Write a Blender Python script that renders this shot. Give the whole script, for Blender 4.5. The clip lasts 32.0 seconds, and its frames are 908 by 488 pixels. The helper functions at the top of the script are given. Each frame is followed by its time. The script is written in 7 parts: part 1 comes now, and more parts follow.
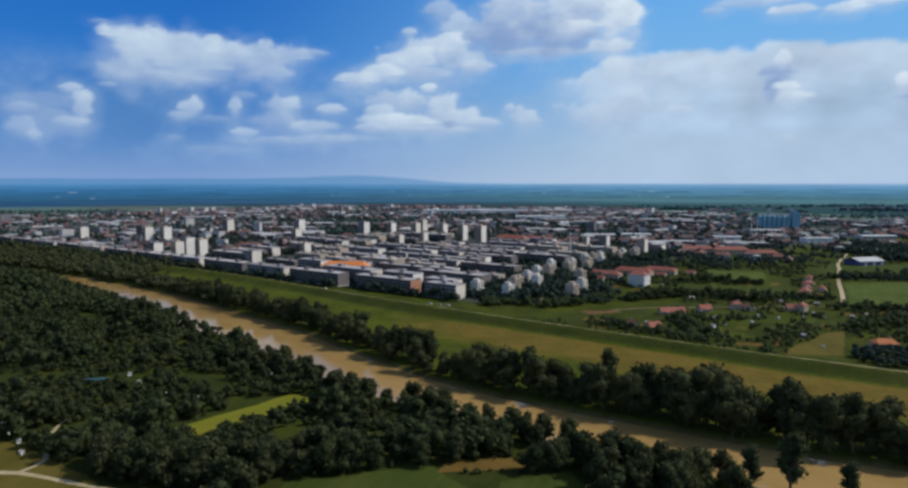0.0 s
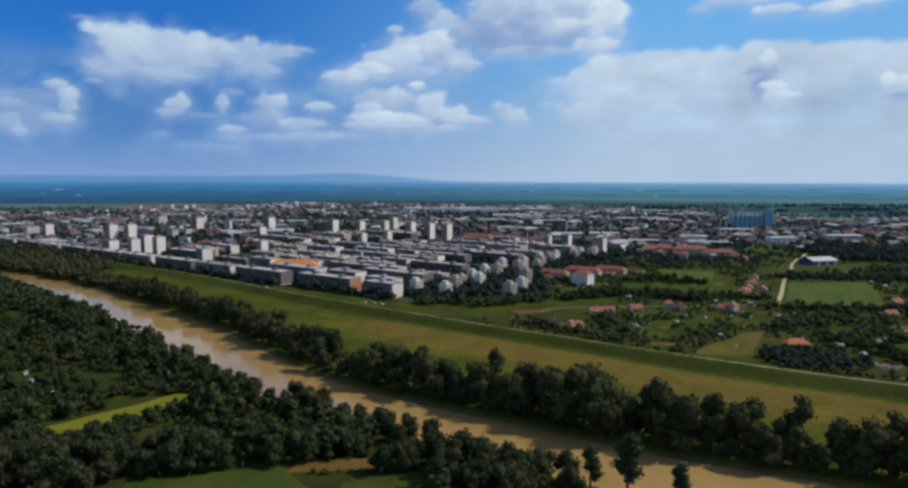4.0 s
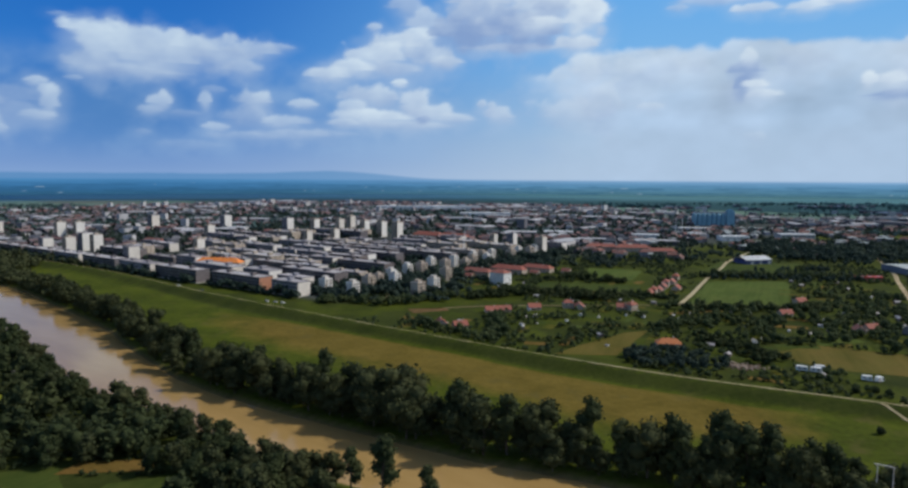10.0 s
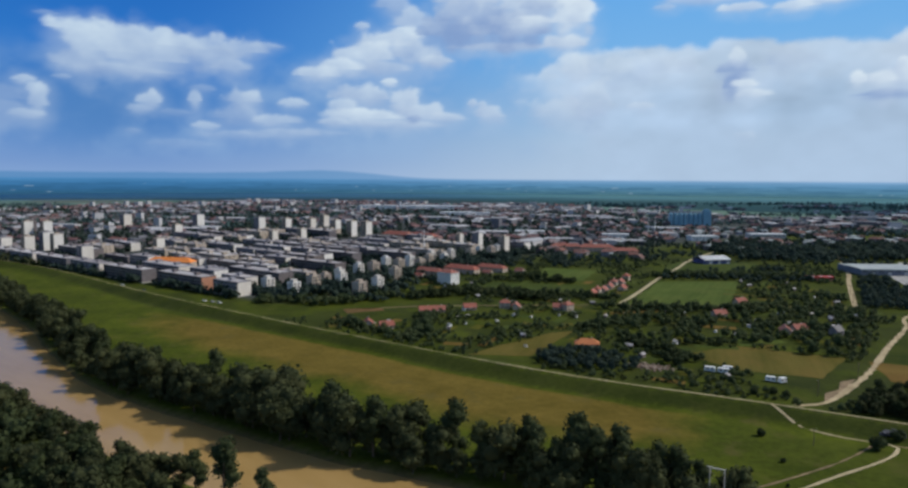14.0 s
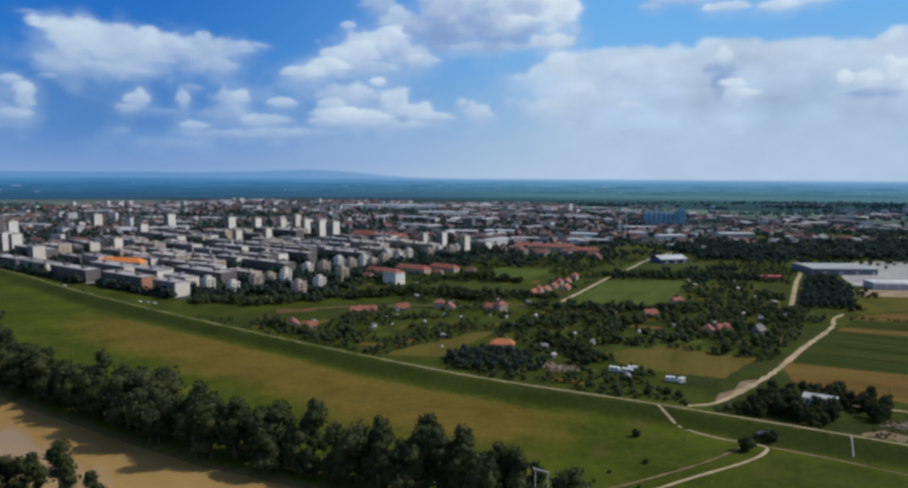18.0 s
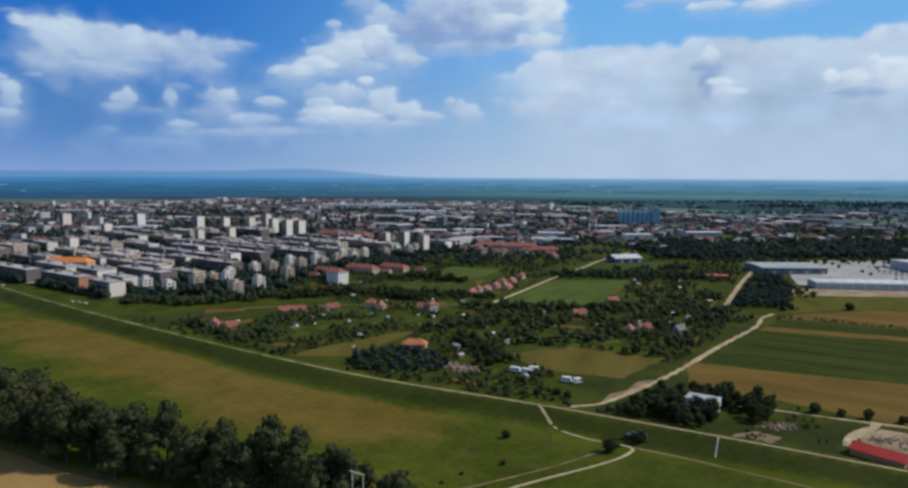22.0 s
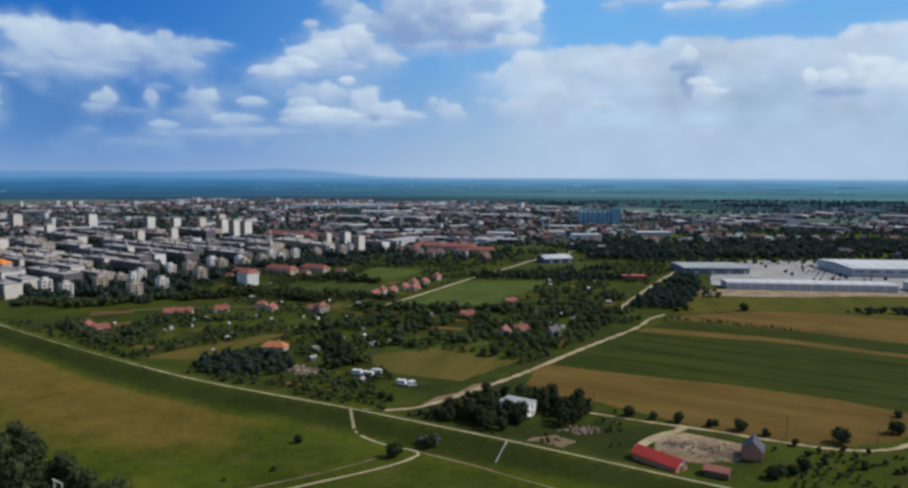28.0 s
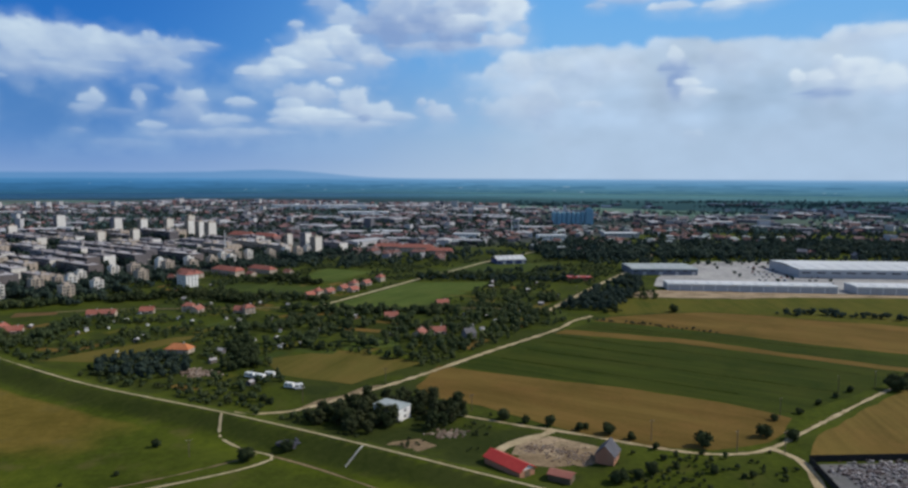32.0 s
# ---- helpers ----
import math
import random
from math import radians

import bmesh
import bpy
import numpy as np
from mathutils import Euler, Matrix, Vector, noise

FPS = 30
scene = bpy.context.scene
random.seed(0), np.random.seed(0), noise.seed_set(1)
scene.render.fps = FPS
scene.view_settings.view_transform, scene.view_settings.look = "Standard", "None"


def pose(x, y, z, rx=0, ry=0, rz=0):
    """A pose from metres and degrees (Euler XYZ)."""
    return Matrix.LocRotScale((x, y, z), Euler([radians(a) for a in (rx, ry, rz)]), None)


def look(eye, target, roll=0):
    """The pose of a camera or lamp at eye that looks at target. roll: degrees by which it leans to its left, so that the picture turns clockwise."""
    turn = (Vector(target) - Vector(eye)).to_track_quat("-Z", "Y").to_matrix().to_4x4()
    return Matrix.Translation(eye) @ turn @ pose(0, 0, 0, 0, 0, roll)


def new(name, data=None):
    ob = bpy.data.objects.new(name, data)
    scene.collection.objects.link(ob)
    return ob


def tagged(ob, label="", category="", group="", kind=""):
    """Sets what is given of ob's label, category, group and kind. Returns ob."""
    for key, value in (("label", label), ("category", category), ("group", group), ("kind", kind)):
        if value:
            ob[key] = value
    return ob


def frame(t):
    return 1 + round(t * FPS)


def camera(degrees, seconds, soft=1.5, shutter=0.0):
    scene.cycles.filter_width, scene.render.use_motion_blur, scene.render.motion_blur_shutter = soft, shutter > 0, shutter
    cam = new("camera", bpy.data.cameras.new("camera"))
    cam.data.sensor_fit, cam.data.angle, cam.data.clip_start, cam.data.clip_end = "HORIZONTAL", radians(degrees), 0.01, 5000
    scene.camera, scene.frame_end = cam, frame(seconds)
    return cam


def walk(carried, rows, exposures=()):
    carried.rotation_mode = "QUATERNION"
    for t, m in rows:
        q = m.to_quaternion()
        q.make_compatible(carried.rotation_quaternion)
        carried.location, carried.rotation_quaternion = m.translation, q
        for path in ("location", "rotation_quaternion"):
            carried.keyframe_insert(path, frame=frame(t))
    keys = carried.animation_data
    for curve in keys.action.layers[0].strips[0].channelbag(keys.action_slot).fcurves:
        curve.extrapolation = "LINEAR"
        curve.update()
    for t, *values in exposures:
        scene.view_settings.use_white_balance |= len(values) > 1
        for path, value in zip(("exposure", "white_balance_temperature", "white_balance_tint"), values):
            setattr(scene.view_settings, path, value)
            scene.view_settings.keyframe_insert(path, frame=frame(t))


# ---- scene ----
cam = camera(67.0, 32.0, soft=2.65)
METRES, EYE, TILT, LEAN, TURN = 413.0, 100.0, -5.1, 0.0, 0.0
ROWS = [
    (0.0, 0.0, 0.0, 0.0, 0.0, 0.0, -0.0),
    (0.5, 0.0153, 0.0001, 0.0002, -0.04, -0.02, -0.02),
    (1.0, 0.0307, 0.0004, 0.0004, -0.08, -0.05, -0.04),
    (1.5, 0.0465, 0.0008, 0.0006, -0.12, -0.08, -0.06),
    (2.0, 0.0619, 0.001, 0.0007, -0.17, -0.09, -0.08),
    (2.5, 0.0772, 0.0011, 0.001, -0.21, -0.11, -0.09),
    (3.0, 0.0925, 0.0015, 0.0011, -0.25, -0.12, -0.13),
    (3.5, 0.1078, 0.0015, 0.0014, -0.28, -0.14, -0.14),
    (5.5, 0.1701, 0.0031, 0.0021, -0.41, -0.21, -0.22),
    (6.0, 0.1859, 0.0037, 0.0022, -0.43, -0.22, -0.21),
    (6.5, 0.2011, 0.0037, 0.0025, -0.47, -0.24, -0.24),
    (7.0, 0.2166, 0.0045, 0.002, -0.49, -0.25, -0.21),
    (7.5, 0.2321, 0.0045, 0.0027, -0.52, -0.28, -0.22),
    (8.0, 0.2477, 0.0049, 0.0029, -0.53, -0.29, -0.24),
    (8.5, 0.263, 0.0051, 0.0031, -0.55, -0.29, -0.26),
    (9.0, 0.2784, 0.0057, 0.0032, -0.58, -0.3, -0.28),
    (9.5, 0.2935, 0.006, 0.0034, -0.6, -0.31, -0.28),
    (10.0, 0.3089, 0.0066, 0.0035, -0.62, -0.33, -0.28),
    (10.5, 0.3239, 0.007, 0.0037, -0.64, -0.33, -0.29),
    (11.0, 0.339, 0.0076, 0.0038, -0.66, -0.34, -0.29),
    (11.5, 0.353, 0.0081, 0.0039, -0.66, -0.36, -0.28),
    (12.0, 0.3677, 0.0085, 0.0042, -0.71, -0.37, -0.31),
    (12.5, 0.3825, 0.0094, 0.0044, -0.71, -0.38, -0.31),
    (13.0, 0.3975, 0.0095, 0.0044, -0.72, -0.38, -0.3),
    (13.5, 0.4125, 0.0101, 0.0047, -0.73, -0.38, -0.32),
    (14.0, 0.4276, 0.0105, 0.0048, -0.75, -0.38, -0.31),
    (14.5, 0.4423, 0.0107, 0.0048, -0.78, -0.38, -0.31),
    (16.5, 0.5024, 0.0111, 0.0059, -0.89, -0.42, -0.27),
    (17.0, 0.5176, 0.0113, 0.0062, -0.93, -0.43, -0.26),
    (17.5, 0.5328, 0.0116, 0.0064, -0.95, -0.43, -0.25),
    (18.0, 0.5484, 0.0118, 0.0065, -0.96, -0.44, -0.24),
    (18.5, 0.5637, 0.0122, 0.0068, -0.99, -0.44, -0.24),
    (19.0, 0.5792, 0.0123, 0.007, -1.03, -0.44, -0.23),
    (19.5, 0.5946, 0.0128, 0.0071, -1.07, -0.44, -0.22),
    (20.0, 0.6102, 0.0129, 0.0073, -1.1, -0.46, -0.22),
    (20.5, 0.6259, 0.0133, 0.0074, -1.14, -0.47, -0.22),
    (21.0, 0.6413, 0.0137, 0.0076, -1.17, -0.49, -0.23),
    (21.5, 0.6571, 0.0139, 0.0077, -1.18, -0.51, -0.2),
    (22.0, 0.6729, 0.0145, 0.0078, -1.2, -0.52, -0.2),
    (22.5, 0.6888, 0.0147, 0.0081, -1.24, -0.54, -0.18),
    (23.0, 0.7049, 0.0151, 0.0082, -1.25, -0.55, -0.18),
    (23.5, 0.721, 0.0155, 0.0084, -1.27, -0.56, -0.17),
    (24.0, 0.7374, 0.0162, 0.0085, -1.31, -0.58, -0.15),
    (24.5, 0.7535, 0.0167, 0.0089, -1.34, -0.59, -0.16),
    (25.0, 0.7701, 0.0172, 0.0091, -1.35, -0.59, -0.15),
    (25.5, 0.7865, 0.0178, 0.0093, -1.38, -0.58, -0.13),
    (27.5, 0.8522, 0.02, 0.0096, -1.51, -0.53, -0.1),
    (28.0, 0.869, 0.0201, 0.0099, -1.53, -0.53, -0.09),
    (28.5, 0.8859, 0.0204, 0.0103, -1.54, -0.52, -0.09),
    (29.0, 0.9025, 0.0207, 0.0105, -1.57, -0.51, -0.08),
    (29.5, 0.919, 0.021, 0.0106, -1.6, -0.5, -0.08),
    (30.0, 0.9353, 0.0214, 0.0105, -1.63, -0.5, -0.08),
    (30.5, 0.9515, 0.0219, 0.0106, -1.65, -0.5, -0.07),
    (31.0, 0.9675, 0.0224, 0.0108, -1.67, -0.49, -0.07),
    (31.5, 0.9835, 0.0227, 0.0111, -1.69, -0.48, -0.07),
    (32.0, 0.9995, 0.0231, 0.0111, -1.73, -0.47, -0.07),
]
walk(cam, [(t, pose(0, 0, EYE, TILT, LEAN, TURN) @ pose(METRES * x, METRES * y, METRES * z, 90 + pitch, roll, yaw)) for t, x, y, z, yaw, pitch, roll in ROWS])

# ---- light ----
SUN_EL, SUN_AZ = 42.0, 6.0   # the sun's height, and its turn from the x axis towards y
world = bpy.data.worlds.new("world")
scene.world = world
world.use_nodes = True
wn = world.node_tree
sky = wn.nodes.new("ShaderNodeTexSky")
sky.sky_type = "NISHITA"
sky.sun_disc = False
sky.sun_elevation = radians(SUN_EL)
sky.sun_rotation = radians(90 - SUN_AZ)
wn.nodes["Background"].inputs["Strength"].default_value = 0.112
wn.links.new(sky.outputs[0], wn.nodes["Background"].inputs["Color"])
sun = new("sun", bpy.data.lights.new("sun", "SUN"))
sun.data.energy, sun.data.angle, sun.data.color = 3.1, radians(0.55), (1.0, 0.93, 0.80)
a, e = radians(SUN_AZ), radians(SUN_EL)
sun.matrix_world = look((3000 * math.cos(a) * math.cos(e), 3000 * math.sin(a) * math.cos(e), 3000 * math.sin(e)), (0, 0, 0))


# ---- materials ----
def srgb(r, g, b):
    return tuple((c / 255 / 12.92) if c < 10 else ((c / 255 + 0.055) / 1.055) ** 2.4 for c in (r, g, b))


class Nodes:
    """A few words for building node trees."""

    def __init__(self, name):
        self.mat = bpy.data.materials.new(name)
        self.mat.use_nodes = True
        self.tree = self.mat.node_tree
        self.bsdf = self.tree.nodes["Principled BSDF"]

    def add(self, kind, **values):
        n = self.tree.nodes.new(kind)
        for key, value in values.items():
            if key == "data_type":
                n.data_type = value
            elif key == "operation":
                n.operation = value
            elif key == "attribute_name":
                n.attribute_name = value
            elif key == "feature":
                n.feature = value
            elif key == "blend_type":
                n.blend_type = value
        return n

    def link(self, a, b):
        self.tree.links.new(a, b)

    def put(self, socket, value):
        if hasattr(value, "links"):
            self.link(value, socket)
        else:
            socket.default_value = value

    def pos(self, scale=(1, 1, 1), turn=0.0):
        g = self.add("ShaderNodeNewGeometry")
        m = self.add("ShaderNodeMapping")
        m.vector_type = "TEXTURE"   # turned first, then scaled
        m.inputs["Scale"].default_value = tuple(1.0 / s for s in scale)
        m.inputs["Rotation"].default_value = (0, 0, radians(-turn))
        self.link(g.outputs["Position"], m.inputs["Vector"])
        return m.outputs[0]

    def noise(self, where, scale, detail=3.0, rough=0.6):
        n = self.add("ShaderNodeTexNoise")
        self.link(where, n.inputs["Vector"])
        n.inputs["Scale"].default_value = scale
        n.inputs["Detail"].default_value = detail
        n.inputs["Roughness"].default_value = rough
        return n.outputs["Fac"]

    def ramp(self, value, lo, hi):
        n = self.add("ShaderNodeMapRange")
        self.link(value, n.inputs["Value"])
        n.inputs["From Min"].default_value = lo
        n.inputs["From Max"].default_value = hi
        return n.outputs[0]

    def maths(self, operation, a, b):
        n = self.add("ShaderNodeMath", operation=operation)
        self.put(n.inputs[0], a)
        self.put(n.inputs[1], b)
        return n.outputs[0]

    def mix(self, fac, a, b, blend="MIX"):
        n = self.add("ShaderNodeMix", data_type="RGBA", blend_type=blend)
        self.put(n.inputs[0], fac)
        self.put(n.inputs[6], a if hasattr(a, "links") else (*a, 1))
        self.put(n.inputs[7], b if hasattr(b, "links") else (*b, 1))
        return n.outputs[2]

    def rand(self):
        return self.add("ShaderNodeObjectInfo").outputs["Random"]

    def island(self):
        return self.add("ShaderNodeNewGeometry").outputs["Random Per Island"]

    def attr(self, name):
        return self.add("ShaderNodeAttribute", attribute_name=name).outputs["Fac"]

    def bump(self, height, strength, distance):
        b = self.add("ShaderNodeBump")
        self.link(height, b.inputs["Height"])
        b.inputs["Strength"].default_value = strength
        b.inputs["Distance"].default_value = distance
        self.link(b.outputs[0], self.bsdf.inputs["Normal"])

    def done(self, color, rough=0.9, metal=0.0, spec=0.3):
        self.put(self.bsdf.inputs["Base Color"], color if hasattr(color, "links") else (*color, 1))
        self.put(self.bsdf.inputs["Roughness"], rough)
        self.bsdf.inputs["Metallic"].default_value = metal
        self.bsdf.inputs["Specular IOR Level"].default_value = spec
        return self.mat


def surface(name, c1, c2, size=3.0, rough=0.85, vary=0.0, other=None, metal=0.0, spec=0.3, islands=False, relief=0.05):
    """A worn surface between two colours: fine grain of that size, stains eight times as wide, and a shift from piece to piece towards a third colour."""
    n = Nodes(name)
    p = n.pos()
    grain = n.noise(p, 1.0 / size, 4)
    stain = n.noise(p, 0.125 / size, 2)
    col = n.mix(n.ramp(n.maths("ADD", n.maths("MULTIPLY", grain, 0.5), n.maths("MULTIPLY", stain, 0.5)), 0.36, 0.64), c1, c2)
    if vary:
        r = n.island() if islands else n.rand()
        col = n.mix(n.maths("MULTIPLY", r, vary), col, other or tuple(c * 0.4 for c in c1))
    n.bump(grain, 0.4, relief)
    return n.done(col, rough, metal, spec)


def leaves(name, dark, light, clump=4.0, warm=(0.10, 0.11, 0.02)):
    n = Nodes(name)
    p = n.pos()
    big = n.noise(p, 1.0 / clump, 2)
    col = n.mix(n.ramp(n.maths("ADD", n.maths("MULTIPLY", big, 0.7), n.maths("MULTIPLY", n.island(), 0.3)), 0.3, 0.75), dark, light)
    col = n.mix(n.ramp(n.noise(p, 0.035, 1), 0.5, 0.8), col, warm)
    m = n.done(col, 0.9, 0, 0.1)
    thin = n.add("ShaderNodeBsdfTranslucent")
    n.link(col, thin.inputs["Color"])
    both = n.add("ShaderNodeMixShader")
    both.inputs[0].default_value = 0.3
    n.link(n.bsdf.outputs[0], both.inputs[1])
    n.link(thin.outputs[0], both.inputs[2])
    n.link(both.outputs[0], n.tree.nodes["Material Output"].inputs["Surface"])
    return m


def field_mat(name, c1, c2, turn, row=2.5, streak=0.5):
    """A cultivated field: drill rows along one way, patches of thin and thick growth across."""
    n = Nodes(name)
    rows = n.noise(n.pos((1.0 / row, 0.012, 1), turn), 1.0, 2)
    patch = n.noise(n.pos((0.04, 0.012, 1), turn), 1.0, 4)
    fine = n.noise(n.pos(), 0.6, 4, 0.7)
    f = n.maths("ADD", n.maths("MULTIPLY", rows, streak), n.maths("ADD", n.maths("MULTIPLY", patch, 1 - streak), n.maths("MULTIPLY", fine, 0.25)))
    n.bump(fine, 0.5, 0.2)
    col = n.mix(n.ramp(f, 0.47, 0.72), c1, c2)
    soil = n.ramp(n.maths("ADD", n.noise(n.pos((0.05, 0.03, 1), turn), 1.0, 5, 0.7), n.maths("MULTIPLY", fine, 0.2)), 0.56, 0.86)
    col = n.mix(n.maths("MULTIPLY", soil, 0.55), col, tuple(a * k for a, k in zip(c2, (1.30, 1.02, 1.25))))
    thin = n.ramp(n.noise(n.pos((0.016, 0.03, 1), turn), 1.0, 5, 0.65), 0.54, 0.70)
    col = n.mix(n.maths("MULTIPLY", thin, 0.5), col, tuple(a * k for a, k in zip(c1, (0.72, 0.88, 0.8))))
    return n.done(col, 0.95, 0, 0.05)


def ground_mat():
    n = Nodes("grass_ground")
    p = n.pos()
    fine = n.noise(p, 0.35, 4, 0.7)
    mid = n.noise(p, 0.028, 4, 0.65)
    broad = n.noise(p, 0.006, 3)
    tuft = n.ramp(n.maths("ADD", n.maths("MULTIPLY", fine, 0.45), n.maths("MULTIPLY", mid, 0.55)), 0.40, 0.62)
    grass = n.mix(tuft, (0.038, 0.053, 0.005), (0.078, 0.098, 0.009))
    dry = n.mix(tuft, (0.096, 0.074, 0.013), (0.156, 0.114, 0.024))
    f = n.ramp(n.maths("ADD", n.attr("dry"), n.maths("MULTIPLY", n.maths("SUBTRACT", mid, 0.5), 0.9)), 0.3, 0.75)
    col = n.mix(f, grass, dry)
    weeds = n.ramp(n.noise(p, 0.06, 5, 0.7), 0.56, 0.68)
    col = n.mix(n.maths("MULTIPLY", weeds, 0.6), col, (0.095, 0.082, 0.026))
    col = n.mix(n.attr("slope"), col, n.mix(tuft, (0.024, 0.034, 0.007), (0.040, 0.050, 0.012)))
    # the far plain: parcels in long strips, woods between them, haze painted in
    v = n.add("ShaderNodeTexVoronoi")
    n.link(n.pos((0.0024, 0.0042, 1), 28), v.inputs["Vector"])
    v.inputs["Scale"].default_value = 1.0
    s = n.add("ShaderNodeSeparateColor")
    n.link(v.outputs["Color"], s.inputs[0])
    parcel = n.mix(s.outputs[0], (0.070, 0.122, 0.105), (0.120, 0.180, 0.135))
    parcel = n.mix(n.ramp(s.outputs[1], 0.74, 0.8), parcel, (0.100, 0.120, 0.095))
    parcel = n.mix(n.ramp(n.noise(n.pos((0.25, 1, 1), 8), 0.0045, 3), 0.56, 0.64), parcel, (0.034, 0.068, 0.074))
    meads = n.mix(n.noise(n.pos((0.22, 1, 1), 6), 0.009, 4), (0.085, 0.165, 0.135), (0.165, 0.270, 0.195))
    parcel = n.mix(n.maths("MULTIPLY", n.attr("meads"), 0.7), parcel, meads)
    # haze colour strongest at the edge, lifted where the backdrop shades it
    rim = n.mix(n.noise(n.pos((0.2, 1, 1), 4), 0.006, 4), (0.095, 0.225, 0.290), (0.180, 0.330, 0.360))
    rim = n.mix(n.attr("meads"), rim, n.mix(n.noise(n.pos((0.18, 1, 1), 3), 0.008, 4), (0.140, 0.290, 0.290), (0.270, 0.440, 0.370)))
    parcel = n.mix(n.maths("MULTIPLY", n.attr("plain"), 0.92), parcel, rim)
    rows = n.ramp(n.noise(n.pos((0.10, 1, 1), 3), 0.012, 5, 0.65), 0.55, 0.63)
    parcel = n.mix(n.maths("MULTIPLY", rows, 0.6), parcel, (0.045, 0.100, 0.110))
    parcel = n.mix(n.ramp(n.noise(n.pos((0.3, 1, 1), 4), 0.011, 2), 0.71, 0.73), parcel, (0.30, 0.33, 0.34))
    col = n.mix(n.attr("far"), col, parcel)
    town = n.mix(n.noise(p, 0.05, 3), (0.030, 0.044, 0.034), (0.080, 0.083, 0.086))
    col = n.mix(n.attr("town"), col, town)
    mud = n.mix(fine, (0.10, 0.070, 0.035), (0.20, 0.145, 0.075))
    col = n.mix(n.attr("mud"), col, mud)
    n.bump(fine, 0.35, 0.12)
    return n.done(col, 0.95, 0, 0.05)


def water_mat():
    n = Nodes("river_water")
    p = n.pos((1, 1, 1), -49)
    swirl = n.noise(n.pos((0.05, 0.012, 1), -49), 1.0, 4)
    col = n.mix(n.ramp(swirl, 0.35, 0.65), (0.315, 0.205, 0.074), (0.375, 0.248, 0.098))
    n.bump(n.noise(p, 0.5, 3), 0.02, 0.1)
    m = n.done(col, n.ramp(n.noise(n.pos((0.03, 0.01, 1), -49), 1.0, 3), -0.2, 7.0), 0, 0.5)
    n.bsdf.inputs["IOR"].default_value = 1.33
    return m


GRASS = ground_mat()
WATER = water_mat()
GRAVEL = surface("pale_gravel", (0.30, 0.245, 0.135), (0.50, 0.425, 0.275), 1.2)
DIRT = surface("dirt_road", (0.22, 0.165, 0.085), (0.52, 0.42, 0.26), 1.2)
SAND = surface("bare_sand", (0.135, 0.096, 0.050), (0.42, 0.315, 0.200), 1.6)
ASPHALT = surface("asphalt", (0.09, 0.09, 0.09), (0.15, 0.15, 0.15), 2.0)
PAVING = surface("pale_paving", (0.20, 0.20, 0.205), (0.42, 0.41, 0.395), 5.0)
CROP = field_mat("green_crop", (0.018, 0.031, 0.004), (0.044, 0.058, 0.008), -57)
CROP2 = field_mat("young_crop", (0.045, 0.066, 0.013), (0.071, 0.094, 0.022), -57)
STUBBLE = field_mat("dry_stubble", (0.090, 0.060, 0.014), (0.150, 0.101, 0.027), -57, 4.0, 0.3)
HAY = field_mat("mown_hay", (0.098, 0.070, 0.018), (0.158, 0.112, 0.030), 12, 5.0, 0.55)
FALLOW = field_mat("fallow_grass", (0.050, 0.062, 0.008), (0.092, 0.090, 0.014), 8, 3.0, 0.3)
DUG = field_mat("dug_soil", (0.085, 0.055, 0.024), (0.160, 0.100, 0.045), 15, 2.0, 0.5)
OLIVE = field_mat("olive_meadow", (0.074, 0.068, 0.013), (0.120, 0.100, 0.024), 20, 3.0, 0.3)
FRESH = field_mat("bright_field", (0.048, 0.074, 0.014), (0.080, 0.112, 0.024), 27, 3.0, 0.4)
MEADOW = field_mat("fresh_meadow", (0.030, 0.048, 0.010), (0.056, 0.078, 0.016), 20, 3.0, 0.3)
RAPE = field_mat("yellow_green_field", (0.125, 0.138, 0.013), (0.165, 0.172, 0.020), 39, 3.0, 0.4)
BARK = surface("bark", (0.06, 0.045, 0.03), (0.12, 0.095, 0.07), 0.4)
LEAF = leaves("willow_leaves", (0.036, 0.046, 0.023), (0.072, 0.084, 0.037), 3.0, (0.073, 0.080, 0.035))
LEAF2 = leaves("poplar_leaves", (0.037, 0.050, 0.025), (0.074, 0.092, 0.038), 3.0, (0.082, 0.096, 0.040))
LEAF3 = leaves("garden_leaves", (0.027, 0.040, 0.019), (0.058, 0.075, 0.031), 5.0, (0.066, 0.078, 0.032))
# paled towards blue: the haze of distance is put into this leaf colour
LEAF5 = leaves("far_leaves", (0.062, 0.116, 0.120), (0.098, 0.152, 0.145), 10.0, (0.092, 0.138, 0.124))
LEAF6 = leaves("silver_leaves", (0.048, 0.068, 0.032), (0.100, 0.126, 0.058), 4.0, (0.110, 0.125, 0.055))
LEAF8 = leaves("orchard_leaves", (0.036, 0.055, 0.027), (0.082, 0.108, 0.047), 4.0, (0.092, 0.108, 0.045))
LEAF7 = leaves("shrub_leaves", (0.024, 0.036, 0.016), (0.048, 0.064, 0.026), 4.0, (0.062, 0.070, 0.028))
# bluish with painted haze over the town; nearer copses share it
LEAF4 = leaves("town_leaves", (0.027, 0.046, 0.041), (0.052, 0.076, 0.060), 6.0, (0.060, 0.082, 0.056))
# town haze put into colour: white, grey and roof felt lean lilac
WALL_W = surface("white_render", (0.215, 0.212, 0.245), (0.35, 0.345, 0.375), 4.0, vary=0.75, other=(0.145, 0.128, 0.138))
